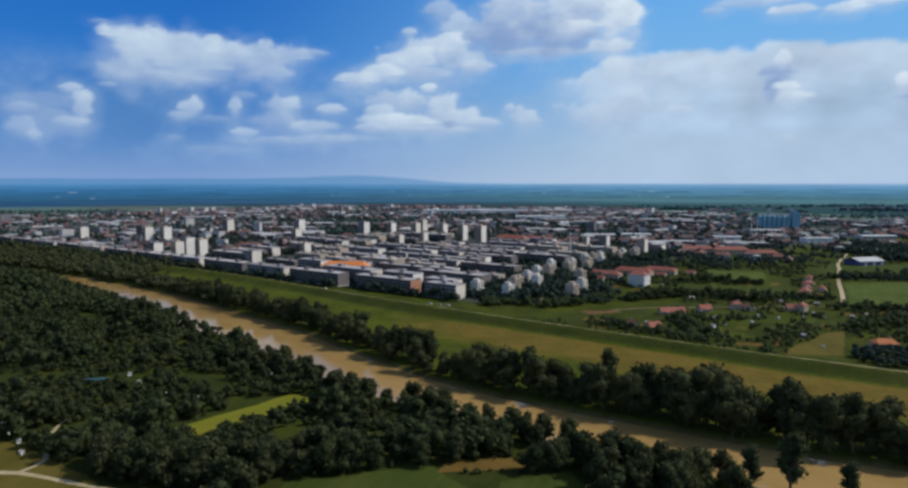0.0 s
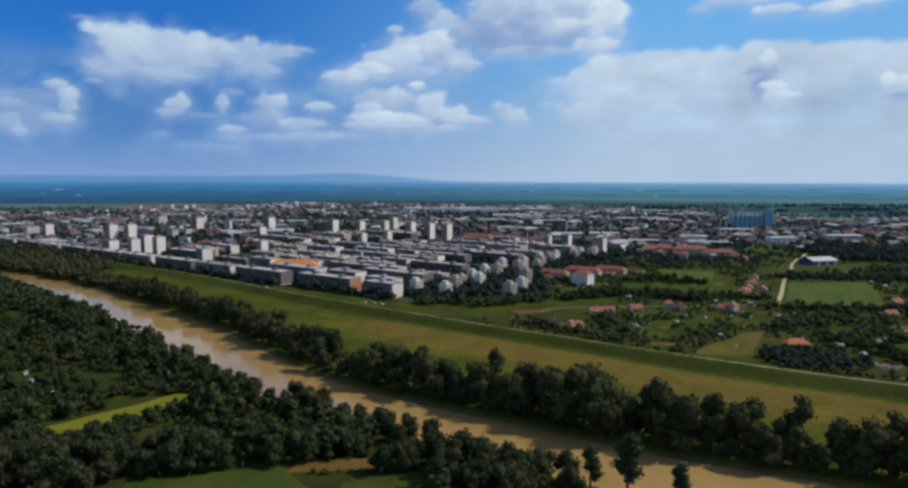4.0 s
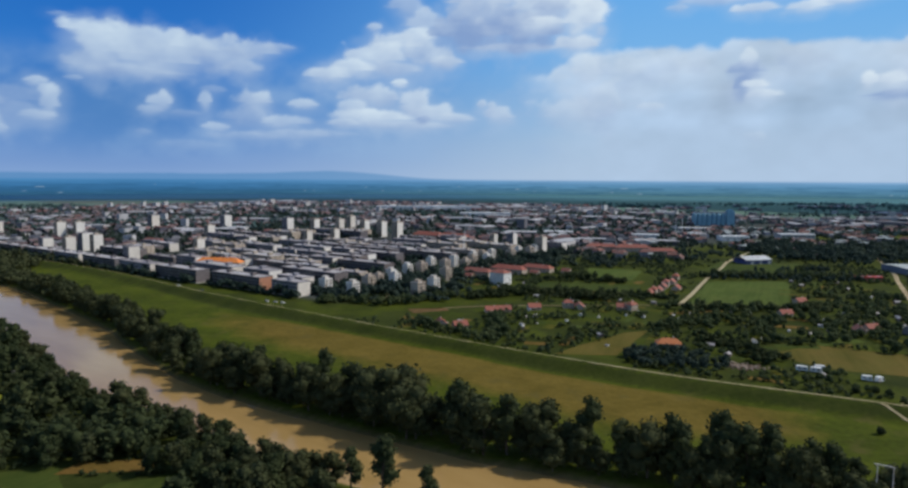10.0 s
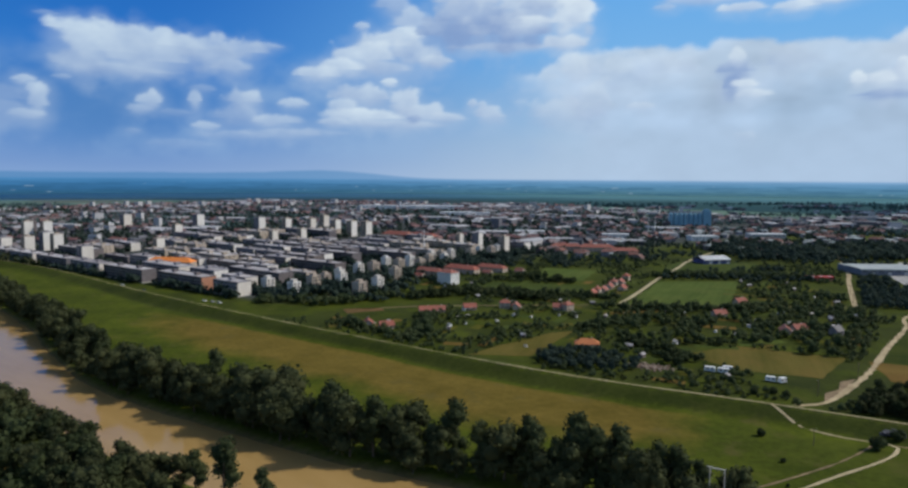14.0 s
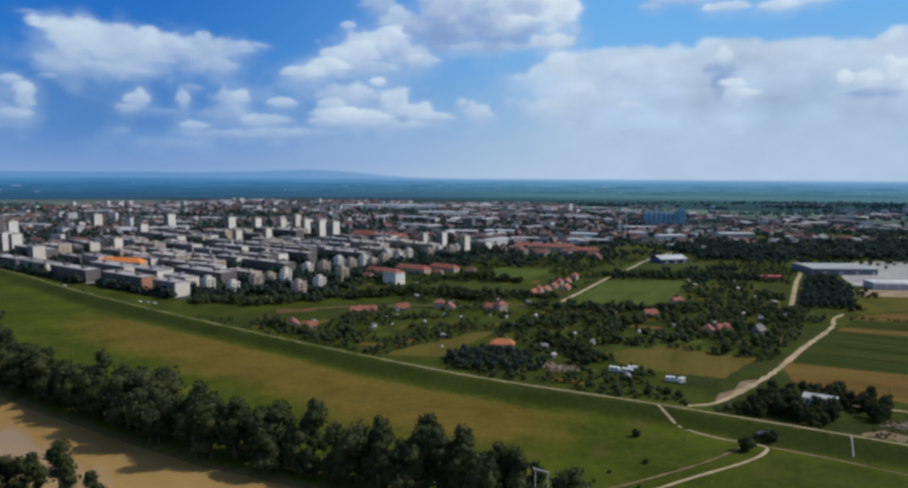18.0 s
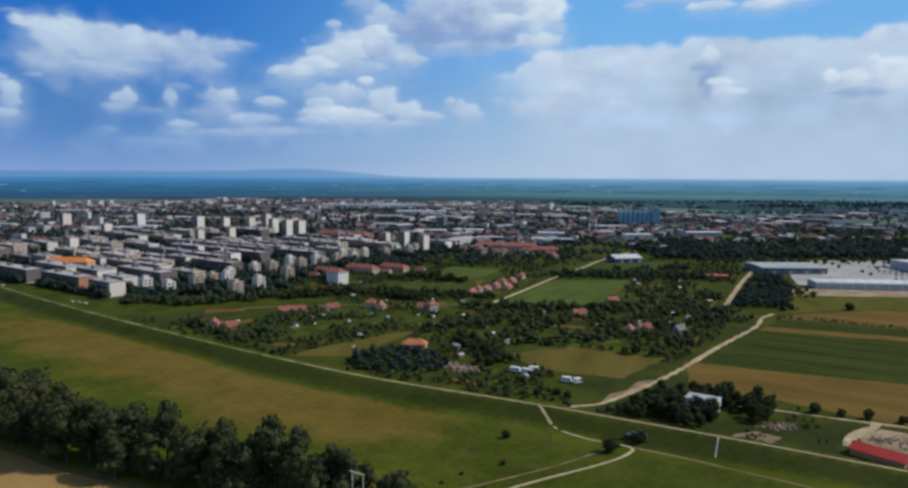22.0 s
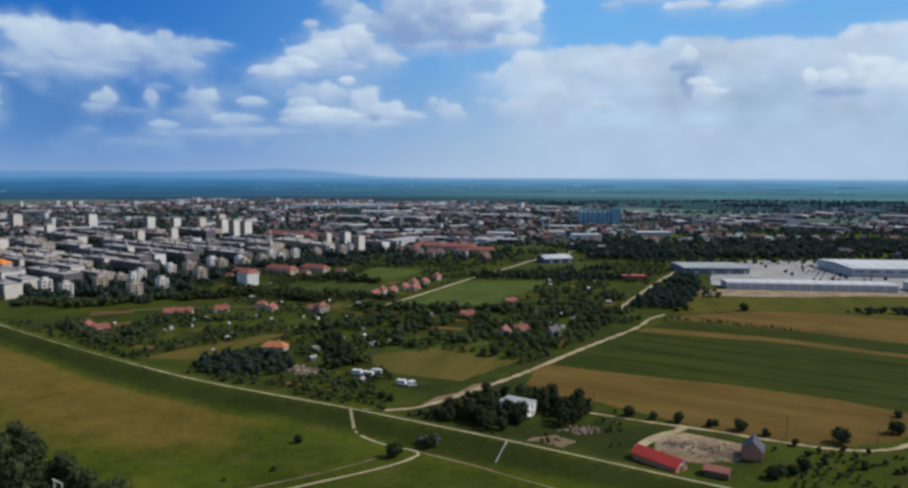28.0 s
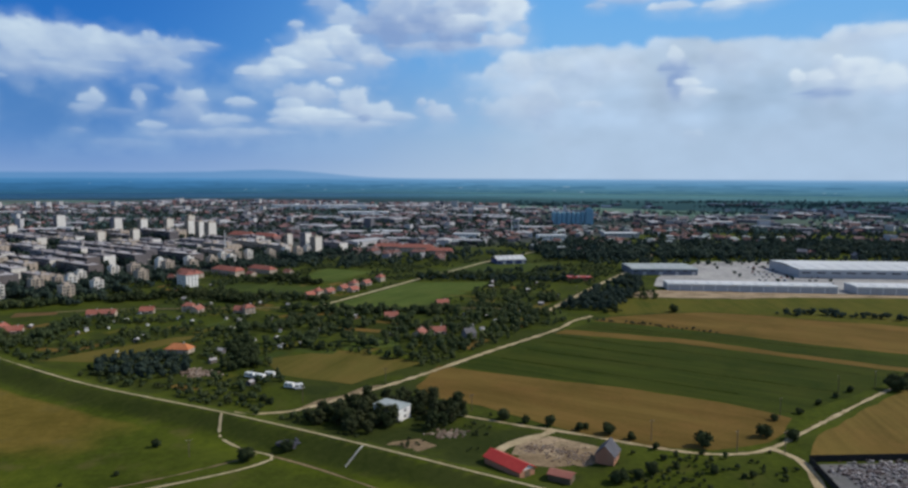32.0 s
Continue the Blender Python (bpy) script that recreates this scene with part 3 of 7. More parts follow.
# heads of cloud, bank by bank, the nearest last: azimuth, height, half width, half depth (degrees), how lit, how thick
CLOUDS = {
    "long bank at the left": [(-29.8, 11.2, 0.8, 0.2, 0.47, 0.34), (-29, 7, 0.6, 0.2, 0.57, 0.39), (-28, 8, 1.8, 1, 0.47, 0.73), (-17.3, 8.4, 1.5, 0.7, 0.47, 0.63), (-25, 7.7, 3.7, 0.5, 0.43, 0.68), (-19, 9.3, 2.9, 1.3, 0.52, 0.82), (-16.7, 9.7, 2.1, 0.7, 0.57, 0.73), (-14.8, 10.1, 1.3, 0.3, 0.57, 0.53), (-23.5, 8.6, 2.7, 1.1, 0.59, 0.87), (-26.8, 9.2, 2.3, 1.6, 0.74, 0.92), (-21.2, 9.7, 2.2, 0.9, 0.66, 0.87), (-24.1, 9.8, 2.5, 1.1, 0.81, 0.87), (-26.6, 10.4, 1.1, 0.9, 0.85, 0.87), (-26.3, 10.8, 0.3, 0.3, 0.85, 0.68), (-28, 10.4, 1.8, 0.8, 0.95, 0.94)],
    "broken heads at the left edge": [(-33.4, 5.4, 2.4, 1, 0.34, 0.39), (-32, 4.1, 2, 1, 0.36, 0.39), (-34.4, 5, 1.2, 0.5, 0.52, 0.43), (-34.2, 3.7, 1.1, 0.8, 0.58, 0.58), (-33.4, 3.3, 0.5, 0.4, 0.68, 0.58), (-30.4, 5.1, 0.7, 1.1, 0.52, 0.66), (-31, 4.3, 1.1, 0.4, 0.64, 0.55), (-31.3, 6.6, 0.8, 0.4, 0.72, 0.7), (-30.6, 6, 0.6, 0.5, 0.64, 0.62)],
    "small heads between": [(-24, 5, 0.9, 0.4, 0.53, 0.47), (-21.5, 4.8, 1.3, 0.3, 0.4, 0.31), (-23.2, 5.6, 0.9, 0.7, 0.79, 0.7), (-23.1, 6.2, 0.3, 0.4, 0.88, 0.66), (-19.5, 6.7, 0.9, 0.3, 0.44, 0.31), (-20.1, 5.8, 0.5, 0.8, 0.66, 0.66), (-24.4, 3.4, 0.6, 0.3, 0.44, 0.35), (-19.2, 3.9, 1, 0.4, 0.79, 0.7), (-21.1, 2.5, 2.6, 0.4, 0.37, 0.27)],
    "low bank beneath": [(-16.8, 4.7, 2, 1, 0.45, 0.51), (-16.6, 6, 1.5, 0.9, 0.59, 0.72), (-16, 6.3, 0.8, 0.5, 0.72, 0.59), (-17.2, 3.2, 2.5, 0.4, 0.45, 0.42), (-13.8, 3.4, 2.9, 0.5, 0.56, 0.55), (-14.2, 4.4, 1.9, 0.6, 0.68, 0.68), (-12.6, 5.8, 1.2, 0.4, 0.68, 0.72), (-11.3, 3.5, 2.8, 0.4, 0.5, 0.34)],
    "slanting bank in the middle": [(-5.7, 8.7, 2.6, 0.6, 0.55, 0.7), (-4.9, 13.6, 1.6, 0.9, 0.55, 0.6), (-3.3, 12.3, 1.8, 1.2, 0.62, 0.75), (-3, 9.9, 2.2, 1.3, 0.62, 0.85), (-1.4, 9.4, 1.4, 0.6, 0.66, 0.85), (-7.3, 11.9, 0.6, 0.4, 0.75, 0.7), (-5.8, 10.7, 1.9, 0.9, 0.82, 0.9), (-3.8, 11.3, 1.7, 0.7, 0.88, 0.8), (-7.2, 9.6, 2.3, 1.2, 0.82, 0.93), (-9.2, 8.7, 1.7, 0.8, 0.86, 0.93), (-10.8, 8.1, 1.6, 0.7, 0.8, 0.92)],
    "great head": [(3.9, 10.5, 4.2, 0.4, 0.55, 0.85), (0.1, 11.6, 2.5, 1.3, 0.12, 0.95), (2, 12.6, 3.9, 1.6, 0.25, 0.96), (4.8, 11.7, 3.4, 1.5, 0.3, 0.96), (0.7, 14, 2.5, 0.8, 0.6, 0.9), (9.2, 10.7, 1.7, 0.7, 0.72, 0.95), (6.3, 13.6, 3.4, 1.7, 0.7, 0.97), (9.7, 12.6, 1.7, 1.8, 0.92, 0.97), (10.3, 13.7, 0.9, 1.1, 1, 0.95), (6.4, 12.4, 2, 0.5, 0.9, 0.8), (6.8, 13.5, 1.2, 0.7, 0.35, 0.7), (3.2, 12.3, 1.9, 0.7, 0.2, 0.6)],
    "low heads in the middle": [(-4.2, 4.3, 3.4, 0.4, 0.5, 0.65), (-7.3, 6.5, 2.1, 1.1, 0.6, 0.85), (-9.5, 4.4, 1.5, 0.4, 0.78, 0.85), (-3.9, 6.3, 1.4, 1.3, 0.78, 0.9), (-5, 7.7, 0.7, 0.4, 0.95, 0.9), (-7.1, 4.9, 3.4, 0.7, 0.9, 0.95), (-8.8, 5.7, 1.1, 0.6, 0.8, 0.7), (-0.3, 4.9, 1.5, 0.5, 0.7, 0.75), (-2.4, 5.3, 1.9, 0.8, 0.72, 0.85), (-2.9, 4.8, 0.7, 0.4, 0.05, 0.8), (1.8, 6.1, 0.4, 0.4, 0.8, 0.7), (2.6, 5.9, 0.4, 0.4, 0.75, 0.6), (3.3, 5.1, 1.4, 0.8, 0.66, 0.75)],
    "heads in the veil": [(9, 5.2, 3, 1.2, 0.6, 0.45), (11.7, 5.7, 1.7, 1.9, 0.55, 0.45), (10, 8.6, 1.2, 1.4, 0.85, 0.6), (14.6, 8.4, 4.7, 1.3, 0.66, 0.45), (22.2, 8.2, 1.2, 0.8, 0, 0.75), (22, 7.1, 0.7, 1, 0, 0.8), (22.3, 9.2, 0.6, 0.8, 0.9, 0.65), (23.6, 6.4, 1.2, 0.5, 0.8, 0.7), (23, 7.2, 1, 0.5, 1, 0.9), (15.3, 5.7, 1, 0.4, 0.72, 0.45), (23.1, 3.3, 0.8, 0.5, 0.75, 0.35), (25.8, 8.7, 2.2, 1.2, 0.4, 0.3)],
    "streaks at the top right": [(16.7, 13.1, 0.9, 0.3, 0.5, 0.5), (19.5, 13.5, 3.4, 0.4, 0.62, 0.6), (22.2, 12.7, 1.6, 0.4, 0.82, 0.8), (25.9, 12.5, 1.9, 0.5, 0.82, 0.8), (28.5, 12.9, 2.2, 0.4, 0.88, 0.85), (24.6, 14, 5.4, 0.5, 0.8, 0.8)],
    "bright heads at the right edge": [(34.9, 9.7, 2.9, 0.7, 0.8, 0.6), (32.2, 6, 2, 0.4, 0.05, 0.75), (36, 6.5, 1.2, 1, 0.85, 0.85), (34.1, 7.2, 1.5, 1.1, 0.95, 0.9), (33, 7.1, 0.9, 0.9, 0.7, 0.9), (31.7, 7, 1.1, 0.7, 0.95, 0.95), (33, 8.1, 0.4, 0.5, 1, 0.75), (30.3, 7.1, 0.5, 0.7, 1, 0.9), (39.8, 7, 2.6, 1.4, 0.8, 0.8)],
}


def sky_colours(U, V):
    """The sky's colour by azimuth to the right and height, in degrees: clear air, veil, cumulus, far hills."""
    ramp = lambda *rows: np.stack([np.interp(V, [r[0] for r in rows], [srgb(*r[1])[i] for r in rows]) for i in range(3)], -1)
    left = ramp((-0.2, (152, 172, 212)), (1.0, (136, 160, 207)), (3.2, (108, 146, 203)), (6, (82, 132, 198)), (9.5, (54, 122, 200)), (16, (34, 102, 186)))
    right = ramp((-0.2, (186, 197, 219)), (3, (174, 192, 218)), (6, (150, 184, 222)), (10, (124, 176, 228)), (16, (104, 166, 228)))
    side = step(U, -26, 16)[..., None]
    col = left * (1 - side) + right * side
    n1, n2 = fbm(U / 1.1 + 31, V / 0.9, 21, 4, 0.45) - 0.5, fbm(U / 1.1, V / 0.9 + 17, 22, 4, 0.45) - 0.5
    n5 = fbm(U / 1.9 + 3, V / 1.1 + 9, 53, 3, 0.4) - 0.5
    n3, n4 = fbm(U / 3.6, V / 2.2, 41, 4) - 0.5, fbm(U / 0.7, V / 0.45, 29, 4, 0.6) - 0.5
    # the dark shower under the long bank, and thin streaks of haze
    rain = (np.exp(-((U + 26.5) / 5.5) ** 2 - ((V - 5.2) / 3.0) ** 2) * 0.8)[..., None]
    col = col * (1 - rain) + np.array(srgb(90, 134, 191)) * rain
    wisp = (step(n3 + 0.25 * n1, -0.16, 0.30) * step(V, 0.6, 2.6) * step(V, 10.5, 6.5) * 0.55)[..., None] * (1 - rain)
    col = col * (1 - wisp) + np.array(srgb(158, 180, 216)) * wisp
    # the broad veil to the right, with its sharp brow
    brow = np.interp(U, [7, 9, 11.4, 15.7, 20, 21, 25, 30, 32.7, 33.4, 48], [8.6, 9.8, 10.2, 10.4, 10.3, 10.7, 10.4, 10.2, 10.0, 10.4, 10.6]) + 0.7 * n1
    veil = (step(U + 5 * n3, 5.5 - 0.15 * V, 12.0 - 0.15 * V) * step(V, brow + 0.15, brow - 0.5) * np.clip(0.90 + 0.30 * n3, 0, 1))[..., None]
    pale = np.array(srgb(182, 195, 220)) + (np.array(srgb(202, 209, 227)) - np.array(srgb(182, 195, 220))) * step(V, 5, 10)[..., None]
    folds = fbm(U / 2.6 + 5, V / 1.5, 47, 3, 0.45) - 0.5
    pale = pale * (1 + (0.1 + 0.34 * step(V, 2, 6)) * folds + 0.05 * n1)[..., None]
    col = col * (1 - veil) + pale * veil
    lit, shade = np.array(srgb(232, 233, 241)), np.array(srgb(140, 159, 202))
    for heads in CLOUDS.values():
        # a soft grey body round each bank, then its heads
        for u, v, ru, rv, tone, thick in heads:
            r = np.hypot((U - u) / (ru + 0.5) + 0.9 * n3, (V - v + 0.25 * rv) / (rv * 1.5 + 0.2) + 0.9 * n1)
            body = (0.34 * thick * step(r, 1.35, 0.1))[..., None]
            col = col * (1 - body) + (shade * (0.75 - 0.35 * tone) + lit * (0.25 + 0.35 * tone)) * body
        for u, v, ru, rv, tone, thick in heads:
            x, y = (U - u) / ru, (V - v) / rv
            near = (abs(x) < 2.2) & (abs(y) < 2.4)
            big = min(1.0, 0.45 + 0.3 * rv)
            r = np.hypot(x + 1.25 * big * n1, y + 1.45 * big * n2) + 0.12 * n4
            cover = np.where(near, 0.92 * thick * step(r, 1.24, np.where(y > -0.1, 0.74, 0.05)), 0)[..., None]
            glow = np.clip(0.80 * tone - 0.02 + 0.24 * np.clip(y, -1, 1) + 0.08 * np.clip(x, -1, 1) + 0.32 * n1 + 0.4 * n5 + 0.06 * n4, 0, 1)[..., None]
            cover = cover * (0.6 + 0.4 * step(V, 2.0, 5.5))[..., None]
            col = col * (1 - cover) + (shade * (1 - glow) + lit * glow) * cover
    # far hills and the plain's blue rim: haze painted into the backdrop's glow
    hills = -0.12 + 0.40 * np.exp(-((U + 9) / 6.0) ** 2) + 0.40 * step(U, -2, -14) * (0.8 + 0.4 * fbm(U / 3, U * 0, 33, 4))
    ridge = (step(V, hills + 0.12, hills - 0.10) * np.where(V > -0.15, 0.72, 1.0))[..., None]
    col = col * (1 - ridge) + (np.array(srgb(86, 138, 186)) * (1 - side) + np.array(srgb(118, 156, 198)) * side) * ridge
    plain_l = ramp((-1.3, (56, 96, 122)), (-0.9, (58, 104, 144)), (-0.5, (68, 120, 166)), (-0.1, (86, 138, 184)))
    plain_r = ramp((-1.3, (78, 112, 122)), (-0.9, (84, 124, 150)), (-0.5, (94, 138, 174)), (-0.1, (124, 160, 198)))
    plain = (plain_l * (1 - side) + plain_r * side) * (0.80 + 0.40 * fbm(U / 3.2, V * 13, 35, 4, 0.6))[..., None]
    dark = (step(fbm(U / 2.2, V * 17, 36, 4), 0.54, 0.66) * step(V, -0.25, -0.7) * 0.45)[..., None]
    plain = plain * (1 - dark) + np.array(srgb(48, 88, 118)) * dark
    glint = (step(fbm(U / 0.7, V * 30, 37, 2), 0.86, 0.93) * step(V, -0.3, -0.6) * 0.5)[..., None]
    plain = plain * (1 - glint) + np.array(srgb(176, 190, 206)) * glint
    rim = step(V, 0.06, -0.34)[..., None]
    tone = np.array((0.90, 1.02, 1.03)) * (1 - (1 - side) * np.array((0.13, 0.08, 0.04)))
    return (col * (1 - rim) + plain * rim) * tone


def backdrop(name, az, el, label):
    U, V = np.meshgrid(az, el)
    C = sky_colours(U, V)
    a, e, r = np.radians(U), np.radians(V), dome_radius(V)
    P = np.stack([CENTRE[0] + r * np.cos(e) * np.sin(a), CENTRE[1] + r * np.cos(e) * np.cos(a), CENTRE[2] + r * np.sin(e)], -1).reshape(-1, 3)
    w, h = len(az), len(el)
    i = (np.arange(h - 1)[:, None] * w + np.arange(w - 1)).ravel()
    n = Nodes(name)
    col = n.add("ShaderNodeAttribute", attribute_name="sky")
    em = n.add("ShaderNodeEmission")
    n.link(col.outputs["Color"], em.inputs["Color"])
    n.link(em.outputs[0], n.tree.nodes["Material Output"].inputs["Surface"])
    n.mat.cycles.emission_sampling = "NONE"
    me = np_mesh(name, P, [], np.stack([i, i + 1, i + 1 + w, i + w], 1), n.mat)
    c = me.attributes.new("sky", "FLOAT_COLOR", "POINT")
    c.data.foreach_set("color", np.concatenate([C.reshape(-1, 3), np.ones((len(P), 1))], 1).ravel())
    me.polygons.foreach_set("use_smooth", np.ones(len(me.polygons), bool))
    tagged(new(name, me), label, "sky", "", "structure")


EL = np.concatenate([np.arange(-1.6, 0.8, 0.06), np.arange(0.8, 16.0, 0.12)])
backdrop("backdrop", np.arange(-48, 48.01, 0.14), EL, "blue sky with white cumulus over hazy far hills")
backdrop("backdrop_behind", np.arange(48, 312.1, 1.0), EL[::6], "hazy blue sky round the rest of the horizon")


# ---- roads, tracks and parcels ----
DUST = surface("brown_soil", (0.11, 0.075, 0.038), (0.28, 0.20, 0.115), 2.0)
RUT = surface("damp_earth", (0.012, 0.017, 0.004), (0.024, 0.028, 0.007), 1.5, spec=0.0)
road("dyke_road", [tuple(p) for p in DYKE[(DYKE[:, 0] > 190) & (DYKE[:, 0] < 640)]], 1.05, GRAVEL, "narrow pale gravel track along the crown of the dyke", 0.1, flat=2.5, ragged=0.15)
road("dyke_road", [tuple(p) for p in DYKE[(DYKE[:, 0] > -520) & (DYKE[:, 0] < 210)]], 0.62, GRAVEL, "faint narrow track along the crown of the dyke", 0.09, flat=2.5, ragged=0.6)
road("dirt_road", [(327, 301), (338, 305), (352, 309), (372, 327), (404, 360), (448, 413), (496, 468), (515, 498), (532, 515)], 3.0, DIRT, "pale dirt road past the gardens to the halls", ragged=0.42, step_len=3)
road("access_road", [(503, 537), (535, 596), (586, 688), (619, 744), (672, 848), (720, 948)], 4.2, DIRT, "straight pale lane between gardens and halls", ragged=0.15)
road("field_road", [(316, 550), (350, 612), (400, 708), (446, 788), (484, 858), (560, 970)], 3.6, GRAVEL, "straight pale lane beside the green field", ragged=0.1)
road("farm_track", [(404, 306), (420, 303), (450, 288), (472, 278), (492, 267), (512, 258), (530, 257), (545, 263), (566, 279), (629, 327), (720, 392)], 1.9, DIRT, "pale farm track along the fields", ragged=0.45, step_len=3)
road("fork_track", [(543, 262), (548, 252), (547, 240), (541, 222), (530, 190)], 3.4, DIRT, "pale track that leaves the farm track", ragged=0.25, lift=0.1)
road("yard_track", [(463, 284), (458, 278), (448, 272), (440, 265), (436, 258)], 4.0, DIRT, "curved dusty drive to the red shed", ragged=0.25, lift=0.1)
road("meadow_path", [(322, 299), (324, 290), (327, 281), (338, 270), (352, 262), (350, 256), (340, 248), (318, 236), (270, 212), (200, 195)], 1.15, GRAVEL, "narrow beaten path across the flood meadow", ragged=0.35, step_len=3)
road("wheel_track", [(346, 264), (338, 257), (322, 246), (304, 236), (284, 226), (256, 214)], 0.8, DUST, "dull wheel track beside the beaten path", ragged=0.5, lift=0.07, step_len=3)
road("meadow_track", [(352, 262), (370, 251), (395, 233), (430, 208)], 0.8, DUST, "faint worn track below the dyke", ragged=0.5, lift=0.07)
road("bank_path", [(-210, 236), (-165, 230), (-150, 229), (-135, 224), (-112, 216), (-80, 208)], 2.4, GRAVEL, "pale path between the trees of the near bank", ragged=0.3)
road("bank_path", [(-151, 230), (-148, 240), (-160, 262), (-166, 290)], 1.8, GRAVEL, "pale path between the trees of the near bank", ragged=0.3, lift=0.1)
road("village_street", [(110, 530), (165, 545), (230, 548), (318, 552), (400, 549), (500, 545)], 2.2, DUST, "dusty lane between the gardens", ragged=0.2)
patch("track_apron", [(350, 309), (366, 322), (388, 345), (380, 341), (368, 330), (357, 321)], DUST, "bare churned soil beside the dirt road", 0.05, "ground", 2.6)
patch("stubble_field", [(416, 380), (437, 369), (487, 347), (514, 335), (547, 315), (564, 300), (569, 294), (556, 278), (545, 268), (521, 261), (500, 264), (480, 274), (460, 290), (434, 314), (413, 326), (404, 342)], STUBBLE, "dry tan stubble field")
patch("crop_field", [(418, 382), (438, 371), (488, 349), (515, 337), (548, 317), (565, 302), (575, 301), (604, 318), (634, 337), (668, 360), (656, 368), (630, 386), (591, 410), (563, 429), (530, 441), (492, 456)], CROP, "dark green drilled crop field")
patch("stubble_strip", [(494, 458), (531, 444), (564, 432), (592, 413), (631, 389), (658, 370), (670, 363), (680, 370), (664, 378), (624, 404), (585, 435), (536, 458), (503, 469)], STUBBLE, "narrow tan strip of stubble between crops", 0.07)
patch("crop_strip", [(505, 471), (537, 460), (586, 437), (625, 406), (665, 380), (682, 372), (704, 388), (684, 402), (652, 422), (610, 451), (562, 480), (527, 494)], CROP, "dark green strip of crop", 0.07)
patch("stubble_field", [(529, 498), (562, 483), (610, 454), (652, 425), (684, 405), (722, 394), (800, 434), (738, 482), (697, 496), (664, 515), (625, 529), (577, 521), (548, 512)], STUBBLE, "broad tan stubble field before the halls")
patch("fallow_field", [(546, 515), (548, 537), (577, 597), (621, 591), (674, 585), (727, 590), (811, 587), (960, 552), (830, 450), (802, 437), (738, 485), (697, 499), (664, 518), (625, 532), (577, 524)], FALLOW, "olive green fallow strip before the halls")
patch("mown_field", [(554, 255), (568, 274), (632, 324), (720, 386), (830, 320), (700, 240), (592, 249)], HAY, "mown hay field, tan and streaked")
patch("green_field", [(322, 548), (391, 682), (474, 684), (405, 547)], FRESH, "rectangular fresh green field")
patch("olive_strip", [(190, 394), (246, 450), (264, 456), (226, 391)], OLIVE, "long olive-tan strip of mown meadow")
patch("olive_field", [(317, 396), (356, 416), (408, 388), (372, 348), (332, 364)], OLIVE, "olive meadow behind the caravans")
patch("small_meadow", [(268, 700), (292, 785), (346, 760), (316, 686)], FRESH, "small bright meadow among houses")
patch("small_meadow", [(200, 636), (226, 676), (316, 652), (290, 612)], MEADOW, "small green meadow behind the gardens")
patch("dug_plot", [(103, 513), (130, 526), (126, 536), (98, 530)], DUG, "brown dug vegetable plot on the meadow", 0.08)
patch("dug_plot", [(95, 463), (111, 470), (110, 481), (97, 476)], OLIVE, "pale tan plot beside the dyke", 0.08)
patch("dug_plot", [(296, 512), (319, 517), (344, 527), (340, 533), (300, 521)], STUBBLE, "tan dug plot below the green field", 0.08)
patch("garden_lawn", [(358, 415), (392, 424), (391, 442), (365, 442)], FRESH, "light green lawn among the garden trees", 0.08)
road("meadow_path", [(60, 566), (67, 571), (75, 582), (78, 604)], 2.2, GRAVEL, "pale path at the feet of the flats", ragged=0.3)
patch("small_meadow", [(420, 770), (470, 850), (560, 830), (500, 740)], MEADOW, "green meadow round the blue-roofed hall")
patch("yellow_field", [(-116, 271), (-77, 319), (-64, 309), (-102, 264)], RAPE, "bright yellow-green parcel in the near woods", category="field")
patch("bank_meadow", [(-62, 200), (-56, 222), (-8, 236), (4, 218), (0, 195)], MEADOW, "green clearing in the near woods")
patch("bank_meadow", [(10, 200), (16, 222), (40, 232), (46, 214), (42, 198)], MEADOW, "green clearing in the near woods")
patch("bare_plot", [(-6, 229), (-2, 240), (24, 242), (28, 233)], STUBBLE, "tan dug plot in the clearing", 0.07)
patch("bank_clearing", [(-178, 215), (-180, 262), (-150, 244), (-120, 222), (-110, 208)], OLIVE, "grassy clearing beside the path", 0.05)
patch("orchard_grass", [(-196, 388), (-193, 394), (-170, 404), (-158, 398), (-168, 391)], FRESH, "bright grassy strip between garden trees", 0.05)
patch("orchard_grass", [(-224, 359), (-216, 368), (-190, 380), (-182, 374)], OLIVE, "olive grassy strip between garden trees", 0.05)
patch("orchard_grass", [(-262, 436), (-258, 442), (-230, 446), (-228, 440)], OLIVE, "olive grassy strip between garden trees", 0.05)
patch("hall_yard", [(618, 612), (640, 640), (626, 660), (650, 720), (745, 850), (1010, 850), (1000, 640), (840, 594)], PAVING, "pale concrete yard round the halls", category="yard")
patch("sand_verge", [(578, 598), (598, 628), (617, 634), (657, 628), (742, 616), (828, 606), (960, 584), (960, 556), (811, 590), (727, 593), (674, 588), (621, 594)], SAND, "strip of bare sandy soil before the hall", 0.08, "ground", 2.0)
patch("building_site", [(440, 258), (447, 268), (460, 274), (474, 268), (482, 258), (474, 248), (462, 250)], SAND, "dusty building plot with bare soil", 0.05, "ground", 2.6)
patch("building_site", [(458, 252), (466, 264), (480, 263), (478, 254), (466, 248)], DUST, "trampled brown soil of the building plot", 0.07, "ground", 2.4)
